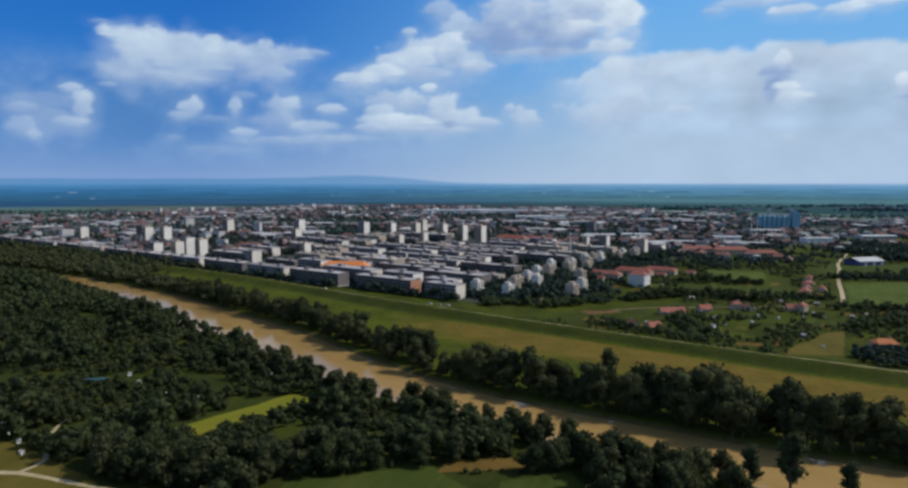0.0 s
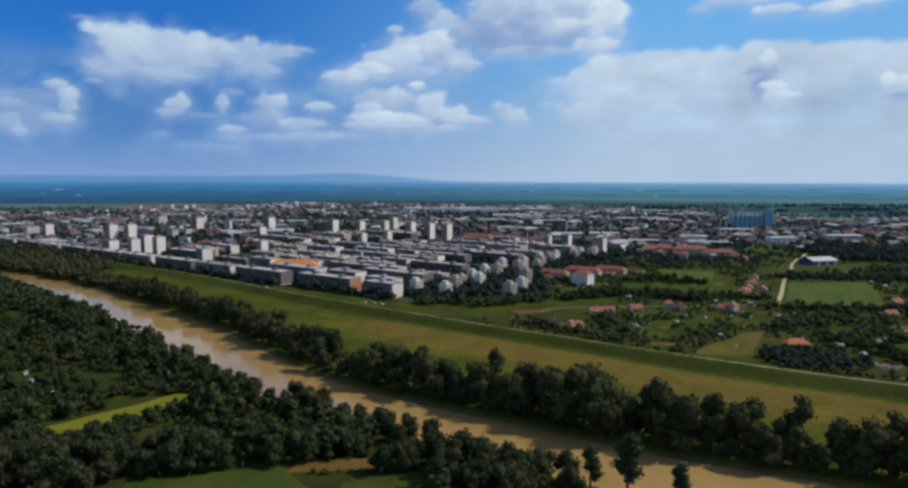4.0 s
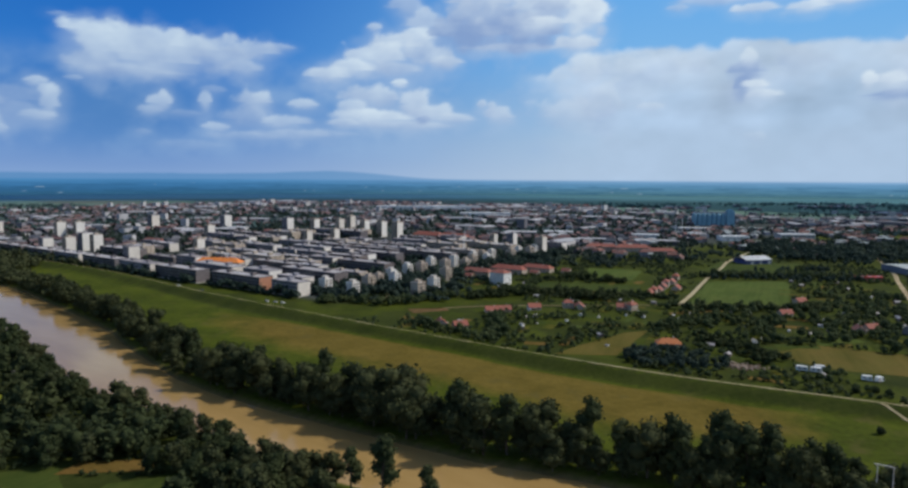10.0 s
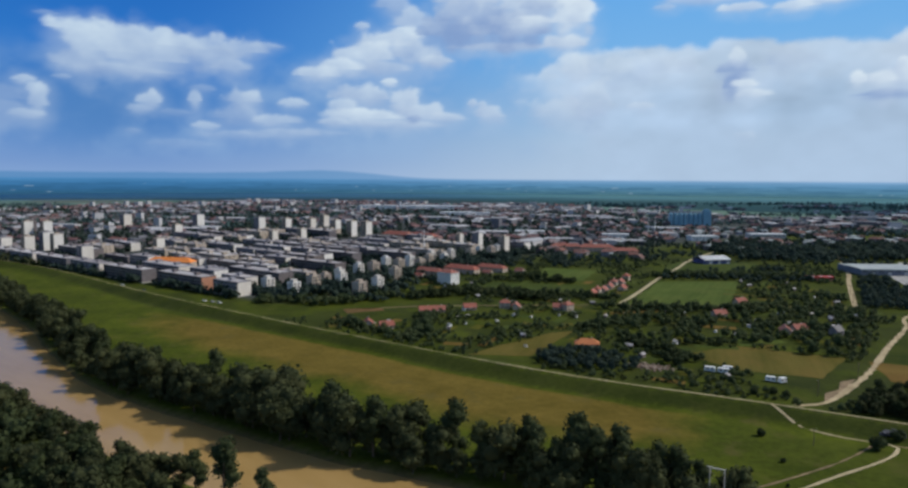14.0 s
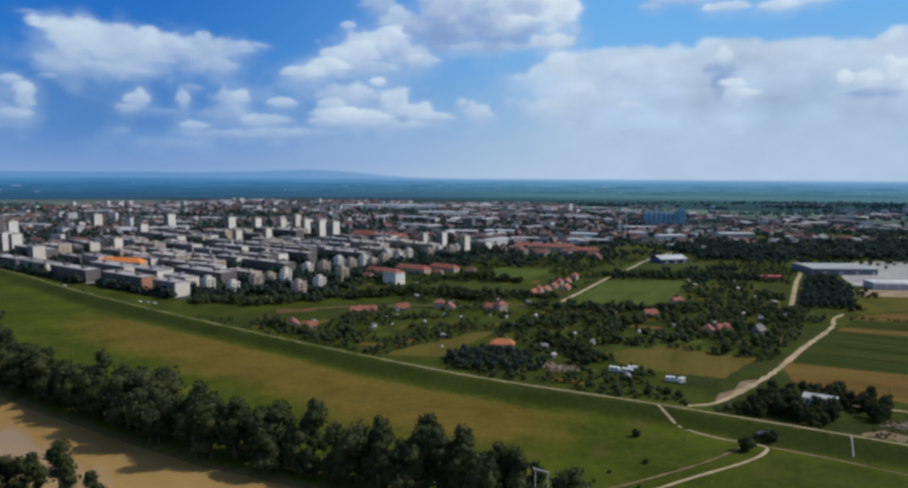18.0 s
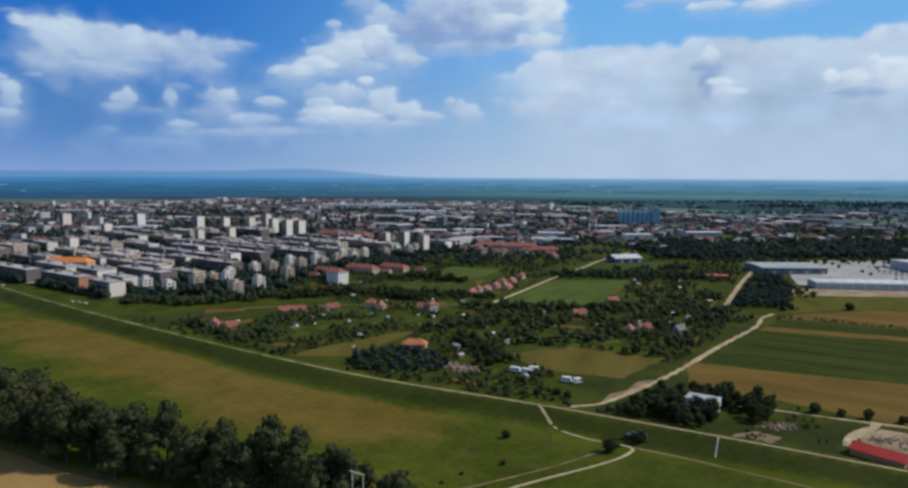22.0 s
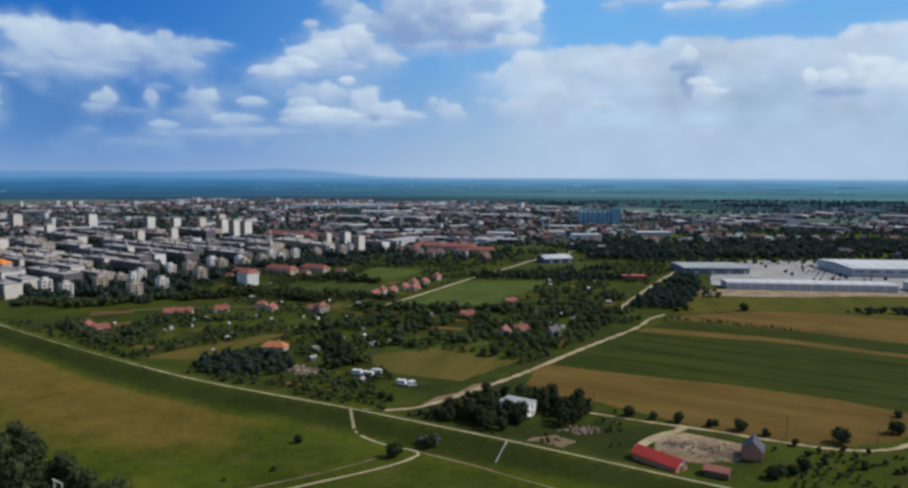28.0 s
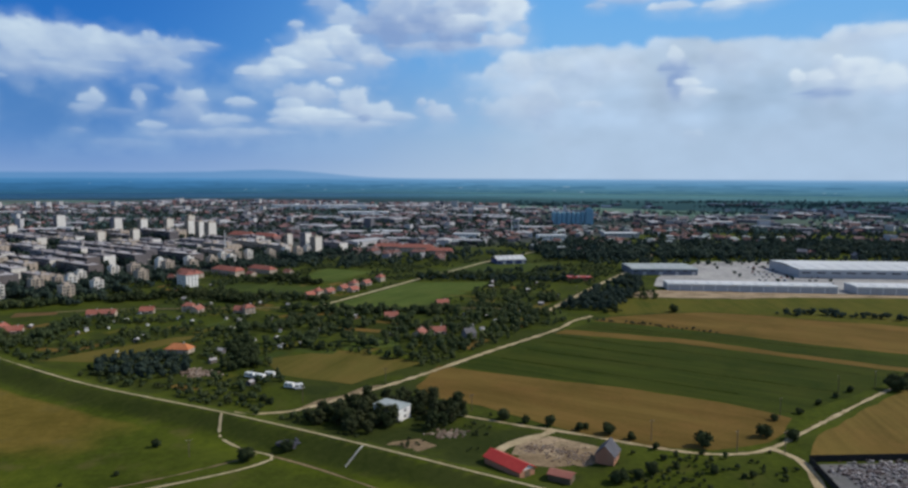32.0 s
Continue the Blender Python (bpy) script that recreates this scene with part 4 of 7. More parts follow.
patch("building_site", [(444, 250), (448, 258), (458, 256), (466, 250), (454, 247)], DUST, "trampled brown soil of the building plot", 0.06, "ground", 2.4)
patch("bare_spot", [(392, 266), (398, 260), (408, 260), (415, 266), (405, 272), (397, 271)], DUST, "bare sandy spot by the dyke", 0.05, "ground", 2.4)
patch("scrap_yard_ground", [(549, 226), (552, 247), (640, 249), (640, 200), (540, 200)], ASPHALT, "dark ground of the scrap yard", 0.07, "ground")


for k, (x0, y0, x1, y1) in enumerate(((452, 396, 560, 328), (470, 416, 610, 330), (484, 436, 560, 386), (496, 450, 640, 360), (520, 476, 620, 424), (524, 482, 660, 410))):
    road("tractor_rut", [(x0, y0), ((x0 + x1) / 2 + 0.8, (y0 + y1) / 2), (x1, y1)], 1.3, RUT, "dark tractor rut through the crop", 0.1, 9.0, ragged=0.5)


# ---- trees ----
def ico(level):
    bm = bmesh.new()
    bmesh.ops.create_icosphere(bm, subdivisions=level, radius=1.0)
    V = np.array([v.co[:] for v in bm.verts])
    T = np.array([[v.index for v in f.verts] for f in bm.faces])
    bm.free()
    return V, T


ICO1, ICO2 = ico(1), ico(2)


def crown(seed, h, w, lobes, leaf, size, base=0.22, fine=True, low=False):
    """A crown of uneven lobes: lumpy cores inside, loose leaf clumps over them."""
    r = np.random.RandomState(seed)
    core = ICO2 if fine else ICO1
    Vs, Ts, Qs, n = [], [], [], 0
    for k in range(lobes):
        z = h * (base + (0.93 - base) * (k + r.rand()) / lobes)
        reach = w * 0.5 * math.sqrt(max(0.08, 1 - ((z / h - 0.5) / 0.62) ** 2))
        a, d = r.rand() * 6.283, reach * r.uniform(0.15, 0.75)
        c = np.array([d * math.cos(a), d * math.sin(a), z])
        rad = np.array([1, 1, 0.85]) * w * r.uniform(0.17, 0.27)
        if low:
            c = np.array([w * 0.3 * math.cos(a) * r.rand(), w * 0.3 * math.sin(a) * r.rand(), h * r.uniform(0.28, 0.66)])
            rad = np.array([1, 1, 0.95]) * w * r.uniform(0.2, 0.34)
        v = core[0] * (0.80 + 0.25 * r.rand(len(core[0]), 1)) * rad * 0.86 + c
        Vs.append(v), Ts.append(core[1] + n)
        n += len(v)
        m = leaf // lobes
        dirs = r.randn(m, 3) + (0, 0, 0.35)
        dirs /= np.linalg.norm(dirs, axis=1)[:, None]
        p = c + dirs * rad * r.uniform(0.82, 1.2, (m, 1))
        nrm = dirs + 0.7 * r.randn(m, 3)
        t1 = np.cross(nrm, r.randn(m, 3))
        t1 /= np.linalg.norm(t1, axis=1)[:, None] + 1e-9
        t2 = np.cross(nrm, t1)
        t2 /= np.linalg.norm(t2, axis=1)[:, None] + 1e-9
        s = size * r.uniform(0.5, 1.3, (m, 1))
        q = np.stack([p - t1 * s, p - t2 * s * 0.7, p + t1 * s, p + t2 * s * 0.7], 1).reshape(-1, 3)
        Vs.append(q), Qs.append(np.arange(m * 4).reshape(-1, 4) + n)
        n += m * 4
    return np.concatenate(Vs), np.concatenate(Ts), np.concatenate(Qs)


def trunk(seed, h, w):
    rnd, s = random.Random(seed), Shape()
    lean = (rnd.uniform(-0.6, 0.6), rnd.uniform(-0.6, 0.6))
    fork = (lean[0], lean[1], h * 0.36)
    s.tube((0, 0, -0.4), fork, h * 0.024, h * 0.017)
    for k in range(4):
        a = k * 1.57 + rnd.random()
        s.tube(fork, (lean[0] + w * 0.26 * math.cos(a), lean[1] + w * 0.26 * math.sin(a), h * rnd.uniform(0.58, 0.75)), h * 0.013, h * 0.004, 5)
    s.tube(fork, (0, 0, h * 0.85), h * 0.014, h * 0.004, 5)
    return s


def tree_kind(name, seed, h, w, lobes, leaf, size, leafy, label, category="tree", group="", base=0.22):
    root = thing(name, label, category, group)
    part("trunk", trunk(seed, h, w), BARK, root)
    part("crown", np_mesh("crown", *crown(seed, h, w, lobes, leaf, size, base, False), leafy), None, root)
    return root


def jitter(x0, x1, y0, y1, gap, seed):
    r = np.random.RandomState(seed)
    X, Y = np.meshgrid(np.arange(x0, x1, gap), np.arange(y0, y1, gap))
    return X.ravel() + r.uniform(-0.48, 0.48, X.size) * gap, Y.ravel() + r.uniform(-0.48, 0.48, X.size) * gap


def inside(X, Y, poly, grow=0.0):
    hit = np.zeros(X.shape, bool)
    for (ax, ay), (bx, by) in zip(poly, poly[1:] + poly[:1]):
        cross = ((ay > Y) != (by > Y)) & (X < (bx - ax) * (Y - ay) / (by - ay + 1e-9) + ax)
        hit ^= cross
    return hit


def off_line_(X, Y, pts):
    return abs(signed(X, Y, np.array(pts, float))[0])


def scatter(name, X, Y, Z, S, kinds, material, label, category="trees", squash=0.15, seed=1):
    """Many plants in one mesh, from a few kinds, each turned and sized by chance."""
    r = np.random.RandomState(seed)
    pick = r.randint(0, len(kinds), len(X))
    Vs, Ts, Qs, n = [], [], [], 0
    for k, (V, T, Q) in enumerate(kinds):
        sel = np.where(pick == k)[0]
        if not len(sel):
            continue
        a = r.rand(len(sel)) * 6.283
        sx, sz = S[sel], S[sel] * r.uniform(1 - squash, 1 + squash, len(sel))
        c, s = np.cos(a)[:, None], np.sin(a)[:, None]
        P = np.stack([(V[:, 0] * c - V[:, 1] * s) * sx[:, None] + X[sel, None], (V[:, 0] * s + V[:, 1] * c) * sx[:, None] + Y[sel, None], V[:, 2] * sz[:, None] + Z[sel, None]], -1)
        off = n + np.arange(len(sel))[:, None, None] * len(V)
        Vs.append(P.reshape(-1, 3)), Ts.append((T + off).reshape(-1, 3)), Qs.append((Q + off).reshape(-1, 4))
        n += len(sel) * len(V)
    tagged(new(name, np_mesh(name, np.concatenate(Vs), np.concatenate(Ts), np.concatenate(Qs), material)), label, category, "", "stuff")


BROAD = [tree_kind("riverside_tree", 100 + k, 14, 11 + k % 3, 15, 900, 0.56, LEAF, "dense dark green willow on the river bank", group="trees on the far bank") for k in range(5)]
TALL = [tree_kind("poplar_tree", 120 + k, 19, 10, 16, 900, 0.56, LEAF2, "tall loose poplar over the riverside willows", group="trees on the far bank", base=0.25) for k in range(2)]
WOODS = [tree_kind("woodland_tree", 140 + k, 11, 10, 13, 760, 0.54, LEAF if k % 2 else LEAF3, "round dark green tree in the near woods", group="trees of the near woods", base=0.15) for k in range(4)]
FIRST = {ob: True for ob in (*BROAD, *TALL, *WOODS)}


FAMILY = {}


def twin(ob, m):
    """A copy of a thing on the same meshes, with its parts and sub-parts, at the pose m."""
    if ob not in FAMILY:
        FAMILY[ob] = list(ob.children_recursive)
    made = {}
    for o in (ob, *FAMILY[ob]):
        made[o] = o.copy()
        scene.collection.objects.link(made[o])
        if o is not ob:
            made[o].parent = made[o.parent]
    made[ob].matrix_basis = m
    return made[ob]


def stand(ob, x, y, z, size, rnd):
    """The thing itself at its first place, copies from then on."""
    m = pose(x, y, z, 0, 0, rnd.uniform(0, 360)) @ Matrix.Diagonal((size * rnd.uniform(0.9, 1.1), size * rnd.uniform(0.9, 1.1), size, 1))
    if FIRST.pop(ob, False):
        ob.matrix_basis = m
        return ob
    return twin(ob, m)


rnd = random.Random(3)
run = BANK[(BANK[:, 0] > -260) & (BANK[:, 0] < 262)]
run = smooth_line([tuple(p) for p in run[::2]], 3.6)
for i, p in enumerate(run):
    q = run[min(i + 1, len(run) - 1)] - run[max(i - 1, 0)]
    nx, ny = -q[1] / np.hypot(*q), q[0] / np.hypot(*q)
    lump = noise.noise((p[0] / 26, p[1] / 26, 4.0))
    off = rnd.choice((5, 8, 12, 17)) + rnd.uniform(-2, 2)
    tall = rnd.random() < 0.15 and off > 8
    off += 1.0 * (1 - float(step(p[0], 40, 130)))
    x, y = p[0] + nx * off, p[1] + ny * off
    stand(rnd.choice(TALL if tall else BROAD), x, y, at(x, y) - 0.2, (1.08 + 0.5 * lump + rnd.uniform(-0.4, 0.22)) * (0.88 if tall else 1) * (0.92 + 0.28 * float(step(x, -20, 110))), rnd)
for x, y, s in ((133, 266, 1.3), (180, 247, 1.25), (30, 332, 1.0), (205, 232, 1.2), (222, 228, 1.3), (150, 258, 1.05), (245, 214, 1.1), (255, 208, 0.9), (190, 236, 1.0), (100, 284, 1.05)):
    stand(TALL[0], x, y, at(x, y) - 0.2, s, rnd)

LOW = [(-118, 248), (-118, 272), (-76, 320), (-58, 308), (-62, 284), (-94, 240)]
FIELD = [(-118, 271), (-77, 322), (-61, 309), (-102, 262)]
CLEAR = [[(-118, 248), (-118, 272), (-76, 320), (-58, 308), (-62, 284), (-94, 240)], [(-70, 175), (-58, 222), (-8, 236), (22, 242), (26, 228), (42, 232), (48, 212), (44, 175)], [(-178, 185), (-176, 258), (-150, 244), (-112, 220), (-78, 212), (-78, 185)]]
X, Y = jitter(-330, 190, 170, 540, 7.0, 8)
b, _ = signed(X, Y, BANK)
keep = (b < -bank_w(X) - 4) & (b > -280) & (X < 90 + 6 * np.sin(Y))
for c in CLEAR:
    keep &= ~inside(X, Y, c)
lush = fbm(X / 38, Y / 38, 61, 3)
keep &= (b > -bank_w(X) - 40) | (lush > 0.34) | (Y < 262)
X, Y, b, lush = X[keep], Y[keep], b[keep], lush[keep]
near = ((b > -bank_w(X) - 13) & (X > -130) & (Y > 205)) | ((Y > 205) & (Y < 240))
order = np.where(near)[0][:200]
rest = np.setdiff1d(np.arange(len(X)), order)
for i in order:
    stand(rnd.choice(WOODS), X[i], Y[i], at(X[i], Y[i]) - 0.2, (rnd.uniform(0.65, 1.08) if b[i] > -bank_w(X[i]) - 14 else rnd.uniform(0.75, 1.25)), rnd)
for x, y, q in ((-229, 487, 0.95), (-222, 482, 1.05), (-214, 479, 0.9), (-235, 492, 0.85), (-226, 476, 0.9), (108, 212, 1.12), (122, 204, 0.78), (97, 217, 0.8)):
    stand(TALL[1], x, y, at(x, y), q, rnd)
MID = [crown(200 + k, 10, 10, 7, 120, 1.05, 0.12, False, k % 2 == 0) for k in range(6)]
SMALL = [crown(220 + k, 5.4, 6.4, 4, 36, 0.8, 0.06, False, True) for k in range(6)]
FARK = [crown(240 + k, 8.5, 10, 4, 20, 1.6, 0.05, False, True) for k in range(6)]
young = rest[(fbm(X[rest] / 16, Y[rest] / 16, 63, 3) > 0.52) | ((b[rest] < -bank_w(X[rest]) - 34) & (Y[rest] > 285) & (lush[rest] < 0.6))]
old = np.setdiff1d(rest, young)
scatter("near_woods", X[old], Y[old], np.zeros(len(old)), np.random.RandomState(4).uniform(0.55, 1.25, len(old)), MID, LEAF3, "dense dark woods and overgrown gardens on the near bank", "woods")
xx, yy = np.concatenate([X[young], X[young] + 3.4]), np.concatenate([Y[young], Y[young] + 1.5])
scatter("near_woods", xx, yy, np.zeros(len(xx)), np.random.RandomState(14).uniform(0.45, 1.15, len(xx)), SMALL, LEAF7, "low shrubs and young trees of the overgrown gardens", "woods", 0.3)
X, Y = jitter(-125, -55, 236, 322, 3.6, 15)
keep = inside(X, Y, LOW) & ~inside(X, Y, FIELD)
scatter("near_woods", X[keep], Y[keep], np.zeros(keep.sum()), np.random.RandomState(16).uniform(0.4, 0.95, keep.sum()), SMALL, LEAF3, "low dark shrubs round the yellow field", "woods", 0.3)
X, Y = jitter(-62, 26, 222, 244, 3.6, 17)
keep = (off_line_(X, Y, [(-60, 224), (-10, 240), (24, 244)]) < 2.6) | (off_line_(X, Y, [(-8, 228), (28, 231)]) < 1.3)
scatter("hedge", X[keep], Y[keep], np.zeros(keep.sum()), np.random.RandomState(18).uniform(0.2, 0.5, keep.sum()), SMALL, LEAF3, "low dark hedge round the dug plot", "hedge", 0.3)
X, Y = jitter(-900, -150, 300, 1150, 11, 9)
b, _ = signed(X, Y, BANK)
keep = (b < -bank_w(X) - 4) & ~((X > -330) & (Y < 520) & (b > -280)) & (fbm(X / 50, Y / 50, 62, 3) > 0.4)
scatter("near_woods", X[keep], Y[keep], np.zeros(keep.sum()), np.random.RandomState(5).uniform(0.7, 1.4, keep.sum()), FARK, LEAF3, "woods and gardens along the near bank upstream", "woods")
X, Y = jitter(-900, -250, 480, 900, 6, 12)
b, _ = signed(X, Y, BANK)
keep = (b < -bank_w(X) + 2) & (b > -bank_w(X) - 26) & (X < -275 + 0.0 * Y)
scatter("near_woods", X[keep], Y[keep], np.zeros(keep.sum()) - 0.5, np.random.RandomState(13).uniform(0.9, 1.0, keep.sum()) + 0.7 * step(X[keep], -330, -420), FARK, LEAF3, "tall trees of the near bank that hide the bend upstream", "woods")
X, Y = jitter(-1000, -200, 560, 1300, 7, 10)
b, _ = signed(X, Y, BANK)
d, _ = signed(X, Y, DYKE)
keep = (b > 3) & ((b < 30) | (X < -340)) & (d < -9) | (d > 5) & (d < 9 + 24 * step(X, -250, -420)) & (X < -235) & (X > -700)
scatter("riverside_trees", X[keep], Y[keep], np.full(keep.sum(), -1.5), np.random.RandomState(6).uniform(0.9, 1.5, keep.sum()), FARK, LEAF, "belt of dark willows along the far bank upstream", "trees")

# ---- the town ----
UX, UY, VX, VY = 0.806, -0.592, 0.592, 0.806   # along the dyke, and away from it
TOWN_TURN = math.degrees(math.atan2(UY, UX))


def town_xy(u, v):
    return 14 + u * UX + v * VX, 560 + u * UY + v * VY


def block_kind(name, length, storeys, wall, label, category="apartment block", depth=12.0, balconies=True, ends=True, head=2, group="apartment blocks", gable=False):
    """A slab of flats: walls, rows of windows storey by storey, balconies, felt roof with parapet and stair heads."""
    root = thing(name, label, category, group)
    L, D, H = length / 2, depth / 2, storeys * 2.9 + 0.8
    part("wall", Shape().box(-L, -D, -0.5, L, D, H), wall, root)
    part("plinth", Shape().box(-L - 0.12, -D - 0.12, -0.5, L + 0.12, D + 0.12, 0.75), CONCRETE, root)
    roof = Shape().box(-L + 0.25, -D + 0.25, H, L - 0.25, D - 0.25, H + 0.12)
    part("roof", roof, ROOF_F, root)
    rim = Shape()
    for x0, y0, x1, y1 in ((-L - 0.1, -D - 0.1, L + 0.1, -D + 0.25), (-L - 0.1, D - 0.25, L + 0.1, D + 0.1), (-L - 0.1, -D + 0.25, -L + 0.25, D - 0.25), (L - 0.25, -D + 0.25, L + 0.1, D - 0.25)):
        rim.box(x0, y0, H - 0.25, x1, y1, H + 0.55)
    part("parapet", rim, wall, root)
    for k in range(head):
        x = -L + length * (k + 0.5) / head
        part("stair_head", Shape().box(x - 2.2, -2, H + 0.1, x + 2.2, 2.5, H + 2.4).box(x - 2.5, -2.3, H + 2.4, x + 2.5, 2.8, H + 2.6), wall, root)
    # only the end towards the sun: sunlight put into a paler sheet
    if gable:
        part("gable_wall", Shape().box(L, -D + 0.02, 0.76, L + 0.1, D - 0.02, H - 0.26), LIT_RENDER, root, "blank gable paled to look sunlit")
    bays = int(length / 3.2)
    win, bal = Shape(), Shape()
    for k in range(bays):
        x = -L + length * (k + 0.5) / bays
        if balconies and k % 4 == 1:
            bal.box(x - 1.4, -D - 1.15, -0.15, x + 1.4, -D, 0.0).box(x - 1.4, -D - 1.15, 0.0, x + 1.4, -D - 1.03, 1.0).box(x - 1.4, -D - 1.03, 0.0, x - 1.3, -D, 1.0).box(x + 1.3, -D - 1.03, 0.0, x + 1.4, -D, 1.0)
        for y, s in ((-D, -1), (D, 1)):
            win.box(x - 1.1, min(y, y + 0.06 * s), 0.8, x + 1.1, max(y, y + 0.06 * s), 2.4)
    end = Shape()
    if ends:
        for y in (-2.6, 2.6):
            end.box(L, y - 0.6, 0.9, L + 0.06, y + 0.6, 2.3).box(-L - 0.06, y - 0.6, 0.9, -L, y + 0.6, 2.3)
    wm, bm_, em = win.mesh("glazing", GLASS), bal.mesh("balustrade", wall), end.mesh("end_glazing", GLASS)
    for s in range(storeys):
        z = 0.8 + s * 2.9
        tagged(part("glazing", wm, None, root, at=(0, 0, z)), kind="stuff")
        if balconies and s and bal.v:
            tagged(part("balustrade", bm_, None, root, at=(0, 0, z)), kind="stuff")
        if ends:
            tagged(part("end_glazing", em, None, root, at=(0, 0, z)), kind="stuff")
    return root


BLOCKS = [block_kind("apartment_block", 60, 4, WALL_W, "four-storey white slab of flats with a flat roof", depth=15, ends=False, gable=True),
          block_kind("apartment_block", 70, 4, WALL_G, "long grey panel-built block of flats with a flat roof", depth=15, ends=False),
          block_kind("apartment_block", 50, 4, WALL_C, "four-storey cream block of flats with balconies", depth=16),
          block_kind("apartment_block", 34, 4, WALL_W, "short white block of flats with a blank gable paled as sunlit", depth=14, ends=False, head=1, gable=True)]
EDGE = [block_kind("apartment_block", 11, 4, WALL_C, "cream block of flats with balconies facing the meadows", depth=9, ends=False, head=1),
        block_kind("apartment_block", 9, 4, LIT_RENDER, "bright white block of flats facing the meadows", depth=8, ends=False, head=1)]
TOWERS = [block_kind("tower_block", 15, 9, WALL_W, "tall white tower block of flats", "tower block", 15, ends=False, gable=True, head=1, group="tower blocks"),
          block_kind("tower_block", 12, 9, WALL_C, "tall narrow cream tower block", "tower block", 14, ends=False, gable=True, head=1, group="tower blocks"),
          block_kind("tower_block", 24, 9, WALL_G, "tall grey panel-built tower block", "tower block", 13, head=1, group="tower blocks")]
for ob in (*BLOCKS, *TOWERS, *EDGE):
    FIRST[ob] = True


def place(ob, x, y, turn, z=0.0, size=1.0):
    m = pose(x, y, z, 0, 0, turn) @ Matrix.Diagonal((size, size, size, 1))
    if FIRST.pop(ob, False):
        FAMILY[ob] = list(ob.children_recursive)
        ob.matrix_basis = m
        return ob
    return twin(ob, m)


rnd = random.Random(12)
HALF = {BLOCKS[0]: 30, BLOCKS[1]: 35, BLOCKS[2]: 25, BLOCKS[3]: 17}
spots, tower_at = [], []
# tower blocks rising out of the flats: place and turn
for x, y, k, s in ((-257, 1117, 1, 0.9), (-439, 1333, 0, 1.05), (-303, 1343, 0, 1.05), (-508, 1134, 1, 1.0), (-480, 1140, 1, 1.0), (-386, 884, 0, 0.85), (-360, 890, 1, 0.88), (-368, 945, 0, 0.92), (-195, 896, 1, 0.8),
                   (-169, 1285, 0, 1.0), (-83, 1042, 1, 0.78), (-116, 1272, 1, 0.95), (-48, 1080, 1, 0.8), (-71, 1276, 1, 0.95), (-62, 1362, 1, 1.0), (-20, 1240, 1, 0.95), (15, 1192, 1, 1.0), (45, 1150, 1, 1.05), (198, 1028, 1, 0.7),
                   (225, 1022, 0, 0.78), (256, 928, 1, 0.88), (-229, 778, 0, 0.86), (-341, 922, 1, 0.9), (-560, 1230, 2, 0.9), (-640, 1180, 0, 0.9)):
    place(TOWERS[k], x, y, TOWN_TURN + 0, 0, s)
    tower_at.append((x, y))
tower_at += [(-118, 742), (-134, 708), (-98, 748), (-140, 735), (-150, 690)]


def free(x, y, r):
    return all((x - a) ** 2 + (y - c) ** 2 > (r + q) ** 2 for a, c, q in spots) and all(abs(x - a) + abs(y - c) > r + 18 for a, c in tower_at)


# the first rank behind the dyke: long grey facades, one brick-red gable
u = -6.0
front = [BLOCKS[3], BLOCKS[1], BLOCKS[1], BLOCKS[0], BLOCKS[1], BLOCKS[0], BLOCKS[1], BLOCKS[1], BLOCKS[2], BLOCKS[1], BLOCKS[0], BLOCKS[1], BLOCKS[1], BLOCKS[0]]
for n, ob in enumerate(front):
    u -= HALF[ob] + (16 if n < 3 else 9)
    x, y = town_xy(u, 10 + (6 if n < 2 else 0))
    made = place(ob, x, y, TOWN_TURN)
    spots.append((x, y, 20))
    if n == 1:
        part("gable_panel", Shape().box(35.0, -7.48, 0.8, 35.14, 7.48, 12.1), WALL_R, made, "brick-red painted gable")
    u -= HALF[ob]
# the bright narrow ends that close the ranks towards the meadows
ENDS = ((47, 590), (56, 630), (79, 646), (103, 592), (116, 618), (127, 684), (87, 713), (101, 728), (110, 774), (126, 755), (136, 790), (209, 868), (222, 900), (237, 900), (246, 921), (254, 945), (160, 835), (172, 849), (184, 861))
for k, (x, y) in enumerate(ENDS):
    place(EDGE[(k + 1) % 2], x, y, TOWN_TURN + 90, 0, 0.95)
    spots.append((x, y, 10))


def clear_of_ends(x, y, half, deep):
    """Whether a block of that half length keeps off the ends of the ranks."""
    return all(abs((a - x) * UX + (c - y) * UY) > half or abs((a - x) * VX + (c - y) * VY) > deep for a, c in ENDS)


